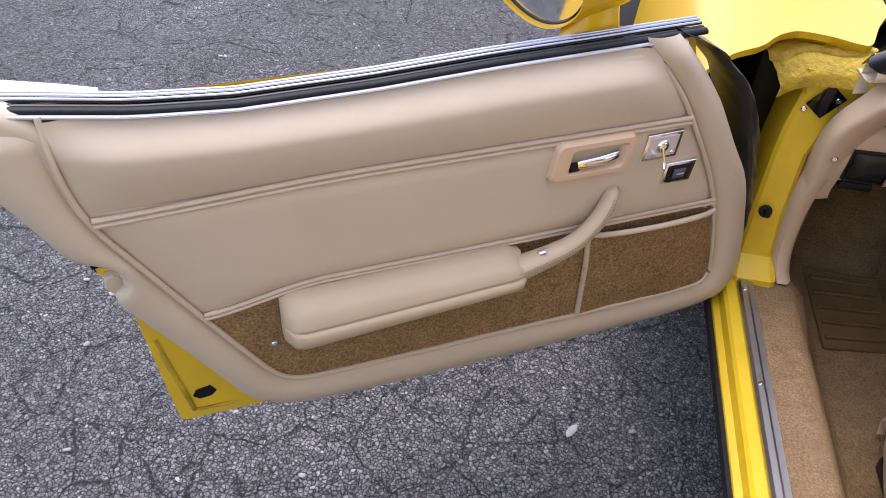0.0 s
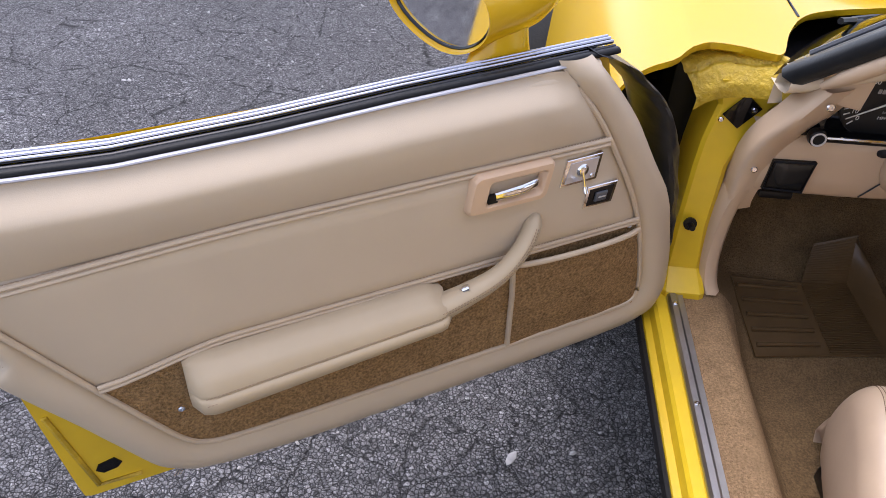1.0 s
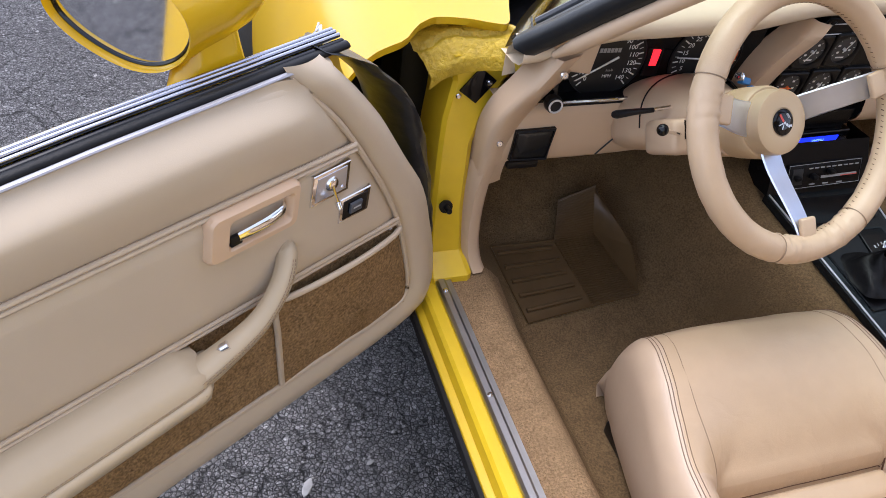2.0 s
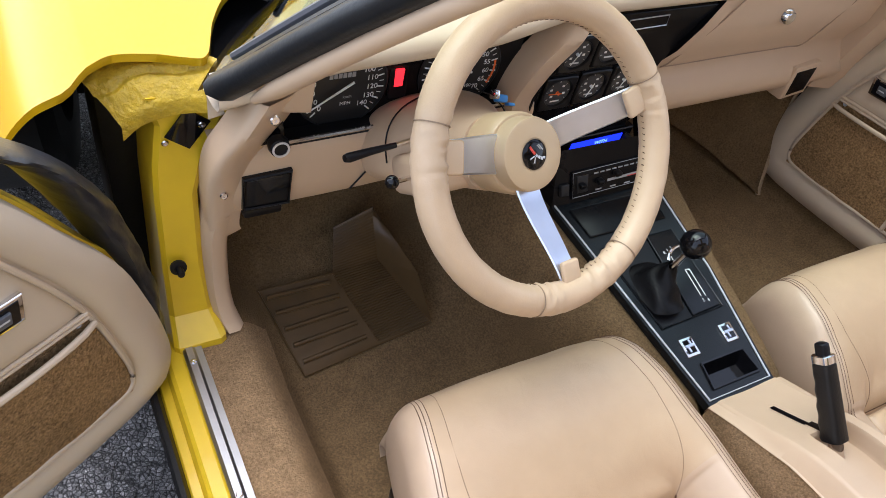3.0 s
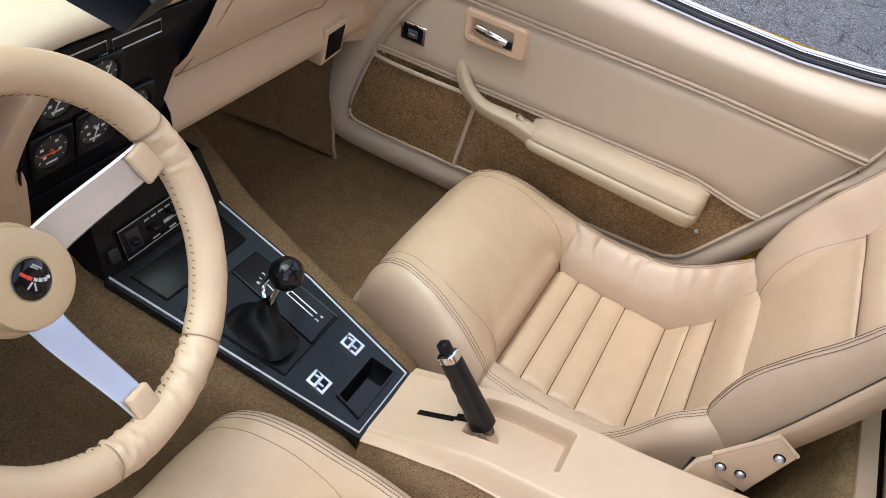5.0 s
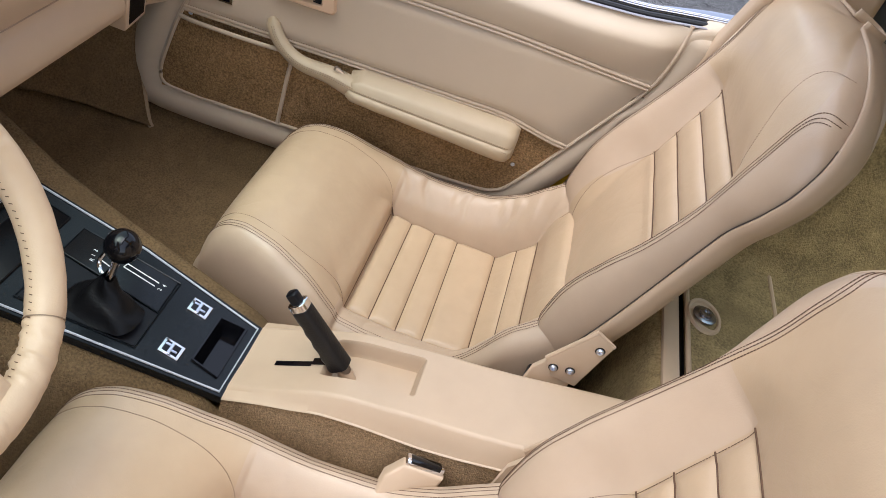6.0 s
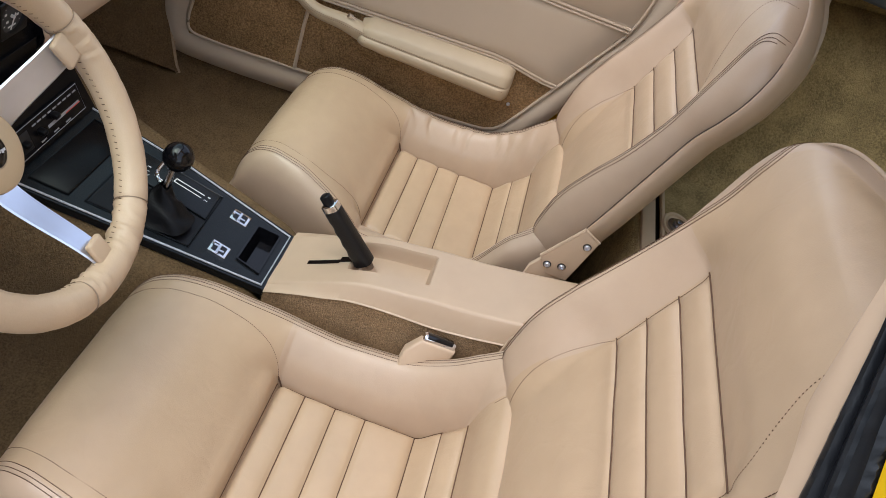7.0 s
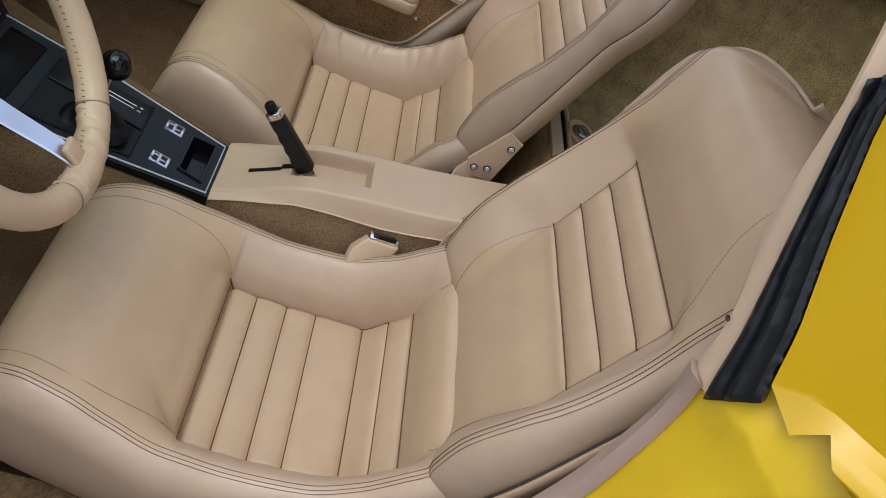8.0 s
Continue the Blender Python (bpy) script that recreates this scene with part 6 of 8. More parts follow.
            part("bolt_recess", bm, BLACK, hp)
            bm = bmesh.new()
            lathe(bm, at, [(0, 0), (0.0052, 0), (0.0052, 0.0025), (0.0040, 0.0042), (0.0022, 0.0042), (0.0018, 0.0022), (0, 0.0022)], 12)
            part("bolt", bm, STEEL, hp)
    # seat base
    bm = bmesh.new()
    box(bm, (0, -0.06, 0.245), (0.36, 0.46, 0.03), None, 0.005)
    part("seat_base", bm, BLACK, seat)
    return seat


driver_seat = build_seat(pose(-0.316, 0, 0), "smooth beige leather driver's bucket seat with pleated centre", 0.12)
passenger_seat = build_seat(pose(0.352, -0.006, 0), "creased beige leather passenger bucket seat with pleated centre", 1.0, 0.62)

# ---------------------------------------------------------------- dashboard
dash = thing("dashboard", "beige moulded dashboard with black instrument panels", "dashboard")


def on_dash(a, b, d=0.0):
    """A place on the dash face: a across, b up, d towards the seats; the face leans."""
    return Vector((a, 0.462 - (b - 0.64) * 0.10 - d, b))


def dash_body():
    # top pad with overhanging lip
    bm = bmesh.new()
    rows = []
    for i in range(49):
        x = -0.635 + 1.27 * i / 48
        end = step(0.50, 0.64, abs(x))
        prof = [(0.66, 0.745), (0.62, 0.772), (0.56, 0.792), (0.48, 0.806), (0.43, 0.812), (0.405, 0.809), (0.394, 0.800), (0.394, 0.789), (0.403, 0.780), (0.425, 0.774), (0.50, 0.772)]
        flush = 0.048 * step(-0.34, -0.10, x)
        # the pad reaches forward to the curved foot of the windscreen
        foot = max(0.470, screen_foot(x) - 0.012)
        front = [(y, z) for y, z in prof if y < 0.45]
        rear = [(0.455 + (foot - 0.455) * q, 0.808 - 0.036 * q ** 1.6) for q in (1.0, 0.8, 0.6, 0.4, 0.2, 0.0)]
        prof = [(foot, 0.74)] + rear + front + [(0.50, 0.772)]
        rows.append([Vector((x, y + (0.02 * end + flush if y < 0.45 else 0), z - 0.040 * end - 0.010 * step(0.2, 0.6, abs(x)))) for y, z in prof])
    grid(bm, rows)
    part("top_pad", bm, PAD, dash, "padded beige dash top", 60)
    # lower panel on the driver's side: face, knee roll
    bm = bmesh.new()
    rows = []
    for i in range(29):
        x = -0.632 + 0.46 * i / 28
        rise = 0.012 * step(-0.50, -0.20, x)
        prof = [(0.52, 0.648), (0.472, 0.646), (0.462, 0.640), (0.459, 0.628), (0.462, 0.575), (0.466, 0.548), (0.474, 0.540), (0.51, 0.540)]
        rows.append([Vector((x, y, z + rise * (1 if z < 0.6 else 0.3))) for y, z in prof])
    grid(bm, rows)
    lower = part("knee_panel", bm, PLASTIC, dash, "beige lower panel below the instruments", 50)
    bm = bmesh.new()
    tube(bm, [on_dash(-0.452, 0.548, 0.006), on_dash(-0.428, 0.585, 0.0095), on_dash(-0.404, 0.622, 0.0055)], 0.0014, 5)
    part("panel_gap", bm, BLACK, lower)
    # end cap sweeping from the screen pillar down to the kick panel
    bm = bmesh.new()
    path = spline([(-0.590, 0.388, 0.752), (-0.614, 0.402, 0.70), (-0.634, 0.432, 0.64), (-0.640, 0.452, 0.58), (-0.640, 0.462, 0.52), (-0.636, 0.470, 0.50)], 8)
    rows = []
    for k, p in enumerate(path):
        t = k / (len(path) - 1)
        w = 0.080 - 0.044 * step(0.25, 0.8, t)
        back = 0.056 - 0.044 * step(0.2, 0.75, t)
        rows.append([p + Vector((-0.004, 0.06, 0)), p + Vector((-0.006, 0.014, 0)), p + Vector((-0.004, 0.004, 0)), p + Vector((0.002, 0, 0)), p + Vector((w * 0.35, back * 0.22, 0)), p + Vector((w * 0.7, back * 0.62, 0)), p + Vector((w, back, 0)), p + Vector((w, back + 0.05, 0))])
    grid(bm, rows)
    cap = part("end_cap", bm, PLASTIC, dash, "beige dash end moulding", 60)
    screw(cap, frame_at((-0.580, 0.396, 0.728), (1, 0, 0), (0, 0.3, 1)), 0.006)
    # plate that closes the corner between the pillar trim and the dials
    bm = bmesh.new()
    prism(bm, [(-0.600, 0.775), (-0.528, 0.772), (-0.531, 0.718), (-0.560, 0.722), (-0.590, 0.732)], -0.03, 0.0, lambda a, b, d: Vector((a, 0.412 - d + (b - 0.72) * -0.1, b)), 0.004)
    part("corner_plate", bm, PLASTIC, cap, "beige corner plate", 40)
    screw(cap, frame_at((-0.628, 0.450, 0.590), (1, 0, 0), (0, 0.3, 1)), 0.005)
    # kick trim beside the footwell
    bm = bmesh.new()
    path = spline([(-0.632, 0.462, 0.545), (-0.640, 0.466, 0.50), (-0.642, 0.468, 0.44), (-0.641, 0.464, 0.39), (-0.636, 0.455, 0.355), (-0.630, 0.446, 0.338)], 8)
    rows = [[p + Vector((-0.010, 0.05, 0)), p + Vector((-0.011, 0.008, 0)), p + Vector((-0.004, -0.003, 0)), p + Vector((0.012, -0.002, 0)), p + Vector((0.020, 0.010, 0)), p + Vector((0.018, 0.05, 0))] for p in path]
    grid(bm, rows)
    part("kick_trim", bm, PLASTIC, dash, "beige kick panel trim", 60)
    # side vent
    bm = bmesh.new()
    prism(bm, [(-0.602, 0.606), (-0.538, 0.608), (-0.540, 0.549), (-0.603, 0.551)], -0.004, 0.0115, on_dash, 0.003)
    vent = part("air_vent", bm, GLOSS, dash, "black framed air vent")
    bm = bmesh.new()
    prism(bm, [(-0.5965, 0.601), (-0.5435, 0.6025), (-0.5455, 0.5555), (-0.5975, 0.557)], 0.0085, 0.0118, on_dash, 0.001)
    part("vent_face", bm, mat("smoked_plastic", (0.010, 0.012, 0.014), 0.10, spec=0.5, vary=0.2, scale=30), vent, "smoked glossy vent face")
    bm = bmesh.new()
    tube(bm, [on_dash(a, b, 0.0115) for a, b in ((-0.6005, 0.6045), (-0.5395, 0.6065), (-0.5415, 0.551), (-0.6015, 0.553))], 0.0024, 6, closed=True)
    part("vent_frame", bm, BLACK, vent)
    bm = bmesh.new()
    box(bm, (-0.574, 0.485, 0.537), (0.052, 0.04, 0.014), None, 0.004)
    part("lower_duct", bm, BLACK, dash)
    bm = bmesh.new()
    box(bm, (-0.482, 0.492, 0.545), (0.05, 0.04, 0.008), None, 0.002)
    part("lower_duct", bm, BLACK, dash)
    # light switch knob
    bm = bmesh.new()
    prism(bm, [(-0.585, 0.648), (-0.545, 0.652), (-0.550, 0.682), (-0.568, 0.680)], -0.01, 0.004, on_dash, 0.004)
    kn = part("knob_recess", bm, GLOSS, dash)
    bm = bmesh.new()
    m = frame_at((-0.561, 0.460, 0.659), (1, 0, 0), (0, 0, 1))
    lathe(bm, m, [(0, 0), (0.006, 0), (0.006, 0.012), (0.0125, 0.013), (0.0135, 0.018), (0.0125, 0.026), (0.009, 0.028), (0, 0.0275)], 22)
    part("headlight_knob", bm, BLACK, kn, "black round pull knob with pale ring")
    bm = bmesh.new()
    lathe(bm, m, [(0.0085, 0.0278), (0.011, 0.0280), (0.011, 0.0292), (0.0085, 0.0292), (0.0085, 0.0278)], 22)
    part("knob_ring", bm, SILVER, kn)


dash_body()


def ticks(bm, c, r0, r1, a0, a1, n, w=0.0008, d=0.004):
    for k in range(n):
        a = math.radians(a0 + (a1 - a0) * k / (n - 1))
        p, q = (on_dash(c[0] + r * math.cos(a), c[1] + r * math.sin(a), d) for r in (r0, r1))
        tube(bm, [p, q], w, 4)


def dash_text(text, a, b, size, parent, material=WHITE, d=0.004):
    m = frame_at(on_dash(a, b, d), (1, 0, 0), (0, -0.10, 1))
    return writing("numeral", text, size, m, material, parent)


def cluster():
    bm = bmesh.new()
    prism(bm, [(-0.545, 0.648), (-0.205, 0.652), (-0.205, 0.80), (-0.545, 0.80)], -0.03, -0.026, on_dash)
    pod = part("dial_panel", bm, GLOSS, dash, "black instrument cluster with two large dials")
    bm = bmesh.new()
    rim = [on_dash(-0.545, 0.648, 0.002), on_dash(-0.205, 0.654, 0.002), on_dash(-0.190, 0.72, 0.0)]
    tube(bm, rim, 0.0028, 6)
    part("cluster_edge", bm, CHROME, pod)
    bm = bmesh.new()
    prism(bm, [(-0.55, 0.640), (-0.205, 0.646), (-0.205, 0.652), (-0.55, 0.647)], -0.028, 0.001, on_dash)
    part("cluster_shelf", bm, BLACK, pod)
    for c, sweep, name in (((-0.466, 0.702), (225, -45), "speedometer"), ((-0.297, 0.702), (225, -45), "tachometer")):
        bm = bmesh.new()
        m = frame_at(on_dash(c[0], c[1], -0.026), (1, 0, 0), (0, -0.10, 1))
        lathe(bm, m, [(0, 0.0), (0.062, 0.0), (0.062, 0.003), (0.0605, 0.0035), (0.0605, 0.0015), (0, 0.0015)], 48)
        dial = part(name, bm, DIAL, pod, "round black dial with white figures")
        bm = bmesh.new()
        ticks(bm, c, 0.050, 0.056, *sweep, 29, 0.0006, -0.0235)
        ticks(bm, c, 0.048, 0.057, *sweep, 15, 0.0011, -0.0235)
        part("tick_marks", bm, WHITE, dial)
        marks = [str(k * 10) for k in range(15)] if name == "speedometer" else ["0", "5", "10", "15", "20", "25", "30", "35", "40", "45", "50", "55", "60", "65", "70"]
        for k, s in enumerate(marks):
            a = math.radians(sweep[0] + (sweep[1] - sweep[0]) * k / (len(marks) - 1))
            dash_text(s, c[0] + 0.041 * math.cos(a), c[1] + 0.041 * math.sin(a), 0.0105, dial, WHITE, -0.0238)
        bm = bmesh.new()
        a = math.radians(212 if name == "speedometer" else 176)
        tip, tail = (on_dash(c[0] + q * math.cos(a), c[1] + q * math.sin(a), -0.019) for q in (0.055, -0.016))
        tube(bm, [tail, tip], [0.0017, 0.0009], 6)
        part("needle", bm, WHITE, dial)
        dash_text("MPH" if name == "speedometer" else "RPM x 100", c[0] + 0.006, c[1] - 0.026, 0.0075, dial, WHITE, -0.0238)
        if name == "speedometer":
            dash_text("km/h", c[0] + 0.008, c[1] - 0.016, 0.006, dial, GREY_MARK, -0.0238)
            bm = bmesh.new()
            for k in range(6):
                prism(bm, [(c[0] - 0.018 + 0.006 * k, c[1] + 0.014), (c[0] - 0.0135 + 0.006 * k, c[1] + 0.014), (c[0] - 0.0135 + 0.006 * k, c[1] + 0.021), (c[0] - 0.018 + 0.006 * k, c[1] + 0.021)], -0.0245, -0.0236, on_dash)
            part("odometer", bm, GREY_MARK, dial)
        else:
            bm = bmesh.new()
            tube(bm, [on_dash(c[0] + 0.0535 * math.cos(math.radians(q)), c[1] + 0.0535 * math.sin(math.radians(q)), -0.0232) for q in range(12, -31, -4)], 0.0016, 5)
            part("red_line", bm, ORANGE, dial)
    bm = bmesh.new()
    prism(bm, [(-0.394, 0.692), (-0.382, 0.692), (-0.382, 0.718), (-0.394, 0.718)], -0.028, -0.022, on_dash, 0.001)
    part("warning_light", bm, RED_LIGHT, pod, "lit red warning light")
    bm = bmesh.new()
    box(bm, on_dash(-0.388, 0.705, -0.0265), (0.026, 0.004, 0.062), None, 0.001)
    part("warning_bezel", bm, BLACK, pod)


cluster()


def centre_stack():
    # beige arched divider
    bm = bmesh.new()
    path = spline([(-0.205, 0.452, 0.630), (-0.206, 0.448, 0.665), (-0.188, 0.438, 0.715), (-0.156, 0.436, 0.752), (-0.134, 0.446, 0.772)], 8)
    rows = []
    for p in path:
        rows.append([p + Vector((-0.019, 0.045, 0.006)), p + Vector((-0.020, 0.006, 0.004)), p + Vector((-0.015, -0.004, 0.002)), p + Vector((0.012, -0.004, -0.004)), p + Vector((0.018, 0.004, -0.006)), p + Vector((0.018, 0.045, -0.006))])
    grid(bm, rows)
    part("divider_arch", bm, PLASTIC, dash, "beige arch between instrument panels", 60)
    # black gauge panel, leaning back at its top
    bm = bmesh.new()
    out = [(-0.196, 0.560), (-0.187, 0.650), (-0.174, 0.700), (-0.138, 0.752), (-0.118, 0.775), (0.120, 0.775), (0.084, 0.726), (0.056, 0.680), (0.042, 0.645), (0.040, 0.560)]
    prism(bm, out, -0.03, -0.004, on_dash, 0.003)
    pan = part("gauge_panel", bm, STACK, dash, "gloss black centre gauge panel")
    bm = bmesh.new()
    pts = [on_dash(-0.181, 0.575, 0.002), on_dash(-0.178, 0.652, 0.002), on_dash(-0.166, 0.698, 0.002), on_dash(-0.112, 0.772, 0.002)]
    tube(bm, pts, 0.002, 6)
    part("panel_edge", bm, BLACK, pan)
    spots = ((-0.133, 0.653), (-0.072, 0.656), (-0.011, 0.659), (-0.122, 0.718), (-0.061, 0.721))
    for k, c in enumerate(spots):
        # square moulded bezel with a round sunken face
        bm = bmesh.new()
        q = 0.0288
        m = frame_at(on_dash(c[0], c[1], -0.004), (1, 0, 0), (0, -0.1, 1))
        ring = [2 * math.pi * j / 32 for j in range(32)]

        def square(a, w):
            x, y = math.cos(a), math.sin(a)
            f = w / max(abs(x), abs(y)) * (0.96 if abs(abs(x) - abs(y)) < 0.2 else 1.0)
            return x * f, y * f
        rows = []
        for w, z, blend in ((q, 0.0, 1.0), (q, 0.0035, 1.0), (q - 0.0016, 0.005, 1.0), (0.0255, 0.005, 0.0), (0.0238, 0.0042, 0.0), (0.0222, 0.0005, 0.0)):
            rows.append([m @ Vector(((square(a, w)[0] if blend else w * math.cos(a)), (square(a, w)[1] if blend else w * math.sin(a)), z)) for a in ring])
        grid(bm, rows, close_v=True)
        g = part("small_gauge", bm, BLACK, pan, "small round gauge in a square black bezel", 35)
        bm = bmesh.new()
        lathe(bm, m, [(0, 0.0004), (0.0224, 0.0004), (0.0224, 0.0010), (0, 0.0010)], 32)
        part("gauge_face", bm, DIAL_GREY, g)
        bm = bmesh.new()
        ticks(bm, c, 0.0175, 0.0205, 215, -35, 7, 0.00045, -0.0026)
        for n_, (da, db) in enumerate(((-0.012, 0.004), (-0.009, -0.008), (0.008, 0.009), (0.012, -0.004))):
            prism(bm, [(c[0] + da - 0.0022, c[1] + db), (c[0] + da + 0.0022, c[1] + db), (c[0] + da + 0.0022, c[1] + db + 0.0034), (c[0] + da - 0.0022, c[1] + db + 0.0034)], -0.0030, -0.0026, on_dash)
        prism(bm, [(c[0] - 0.008, c[1] - 0.0165), (c[0] + 0.008, c[1] - 0.0165), (c[0] + 0.008, c[1] - 0.0140), (c[0] - 0.008, c[1] - 0.0140)], -0.0030, -0.0026, on_dash)
        tagged(part("gauge_marking", bm, WHITE, g), kind="stuff")
        bm = bmesh.new()
        a = math.radians((176, 250, 245, 240, 60, 70)[k])
        tube(bm, [on_dash(c[0] - 0.006 * math.cos(a), c[1] - 0.006 * math.sin(a), 0.001), on_dash(c[0] + 0.018 * math.cos(a), c[1] + 0.018 * math.sin(a), 0.001)], 0.0008, 5)
        disc(bm, frame_at(on_dash(c[0], c[1], -0.003), (1, 0, 0), (0, -0.1, 1)), 0.0026, 0.002, 0.0045, 14)
        part("gauge_needle", bm, ORANGE if k == 0 else WHITE, g)
    for c in ((-0.102, 0.626), (-0.042, 0.629), (-0.092, 0.6875), (-0.031, 0.690)):
        screw(pan, frame_at(on_dash(c[0], c[1], -0.004), (1, 0, 0), (0, -0.1, 1)), 0.0028).data.materials[0] = BLACK
    # outlined warning lamp windows along the top
    for a0, a1 in ((-0.125, -0.053), (-0.047, 0.028)):
        bm = bmesh.new()
        tube(bm, [on_dash(a0 + 0.003, 0.747, -0.003), on_dash(a1, 0.749, -0.003), on_dash(a1 - 0.002, 0.766, -0.003), on_dash(a0, 0.764, -0.003)], 0.0010, 5, closed=True)
        part("lamp_window_outline", bm, SILVER, pan, "thin silver outline")
    # radio
    bm = bmesh.new()
    prism(bm, [(-0.125, 0.506), (0.050, 0.510), (0.050, 0.562), (-0.125, 0.558)], -0.02, 0.006, on_dash, 0.003)
    radio = part("radio", bm, GLOSS, dash, "black car stereo with blue lit display")
    bm = bmesh.new()
    prism(bm, [(-0.072, 0.532), (0.030, 0.535), (0.030, 0.551), (-0.072, 0.548)], 0.005, 0.0075, on_dash)
    part("radio_display", bm, BLUE_LIGHT, radio)
    writing("display_text", "WITH", 0.010, frame_at(on_dash(-0.012, 0.5415, 0.008), (1, 0, 0.03), (0, -0.10, 1)), BLUE_TEXT, radio)
    bm = bmesh.new()
    tube(bm, [on_dash(-0.118, 0.5275, 0.0075), on_dash(0.046, 0.5315, 0.0075)], 0.0016, 6)
    tube(bm, [on_dash(-0.118, 0.511, 0.0075), on_dash(0.046, 0.515, 0.0075)], 0.0012, 6)
    part("radio_trim", bm, SILVER, radio)
    for k in range(7):
        bm = bmesh.new()
        box(bm, on_dash(-0.098 + 0.021 * k, 0.5195 + 0.0005 * k, 0.0068), (0.016, 0.004, 0.0075), None, 0.001)
        part("radio_button", bm, BLACK, radio)
    for a in (-0.104, 0.041):
        bm = bmesh.new()
        disc(bm, frame_at(on_dash(a, 0.542, 0.006), (1, 0, 0), (0, -0.1, 1)), 0.0075, 0.0065, 0.010, 20, 0.001)
        part("radio_knob", bm, BLACK, radio)
    bm = bmesh.new()
    prism(bm, [(-0.175, 0.565), (0.042, 0.570), (0.042, 0.602), (-0.178, 0.598)], -0.004, -0.001, on_dash, 0.001)
    part("stack_rib", bm, STACK, pan)
    # passenger side panel
    bm = bmesh.new()
    rows = []
    for i in range(33):
        t = i / 32
        row = []
        for b, d in ((0.785, -0.020), (0.78, 0.0), (0.74, 0.005), (0.70, 0.001), (0.665, -0.016), (0.652, -0.020), (0.640, -0.012), (0.622, 0.002), (0.60, 0.008), (0.585, 0.006), (0.572, -0.006), (0.566, -0.04)):
            x0 = linear([(0.55, 0.046), (0.645, 0.048), (0.68, 0.060), (0.726, 0.088), (0.775, 0.124), (0.785, 0.132)], b)
            x1 = 0.575 - 0.02 * t
            row.append(on_dash(x0 + (x1 - x0) * t, b + 0.005 * t, d))
        rows.append(row)
    grid(bm, rows)
    pp = part("passenger_panel", bm, PLASTIC, dash, "beige passenger side dash panel", 60)
    bm = bmesh.new()
    tube(bm, spline([on_dash(0.165, 0.783, 0.004), on_dash(0.125, 0.735, 0.004), on_dash(0.082, 0.672, -0.010), on_dash(0.085, 0.660, -0.017), on_dash(0.22, 0.661, -0.017), on_dash(0.36, 0.662, -0.016), on_dash(0.385, 0.68, 0.000), on_dash(0.445, 0.755, 0.004)], 6), 0.0012, 5)
    part("glovebox_gap", bm, mat("panel_gap_shadowline", (0.30, 0.21, 0.14), 0.6), pp)
    bm = bmesh.new()
    m = frame_at(on_dash(0.281, 0.743, 0.003), (1, 0, 0), (0, -0.1, 1))
    disc(bm, m, 0.014, 0.012, 0.012, 24, 0.002)
    part("glovebox_lock", bm, CHROME, pp, "round chrome glovebox lock")
    bm = bmesh.new()
    edge = [(0.566, -0.040), (0.572, -0.006), (0.60, 0.008), (0.622, 0.002), (0.640, -0.012), (0.652, -0.020), (0.665, -0.016), (0.70, 0.001), (0.74, 0.005), (0.78, 0.0)]
    grid(bm, [[on_dash(linear([(0.55, 0.046), (0.645, 0.048), (0.68, 0.060), (0.726, 0.088), (0.775, 0.124), (0.785, 0.132)], b) - o, b, d if o < 0.002 else -0.034) for o in (0.0006, 0.0060)] for b, d in edge])
    part("panel_return", bm, STACK, pp, "black return of the panel's edge", 60)
    # vent sunk in a moulded surround
    bm = bmesh.new()
    prism(bm, [(0.391, 0.628), (0.453, 0.634), (0.457, 0.566), (0.398, 0.558)], -0.03, 0.0095, on_dash, 0.004)
    surround = part("vent_surround", bm, PLASTIC, dash, "beige moulded vent surround", 40)
    bm = bmesh.new()
    prism(bm, [(0.400, 0.618), (0.447, 0.623), (0.449, 0.574), (0.406, 0.567)], 0.0080, 0.0102, on_dash)
    part("passenger_vent", bm, STACK, surround, "black passenger air vent")
    # end moulding beside the passenger door
    bm = bmesh.new()
    path = spline([(0.57, 0.40, 0.77), (0.575, 0.425, 0.70), (0.565, 0.45, 0.62), (0.545, 0.47, 0.56)], 8)
    grid(bm, [[p + Vector((0.03, 0.05, 0)), p + Vector((0.02, 0.0, 0)), p + Vector((-0.01, -0.006, 0)), p + Vector((-0.05, 0.012, 0)), p + Vector((-0.05, 0.06, 0))] for p in path])
    part("end_moulding", bm, PLASTIC, dash, angle=60)


centre_stack()


# ---------------------------------------------------------------- steering wheel and column
WHEEL_C = Vector((-0.3084, 0.2456, 0.7311))
AXIS = Vector((0.105, -0.844, 0.527)).normalized()
WX = Vector((1, 0, 0))
WX = (WX - AXIS * WX.dot(AXIS)).normalized()
WY = AXIS.cross(WX)
WHEEL = Matrix((WX, WY, AXIS)).transposed().to_4x4()
WHEEL.translation = WHEEL_C


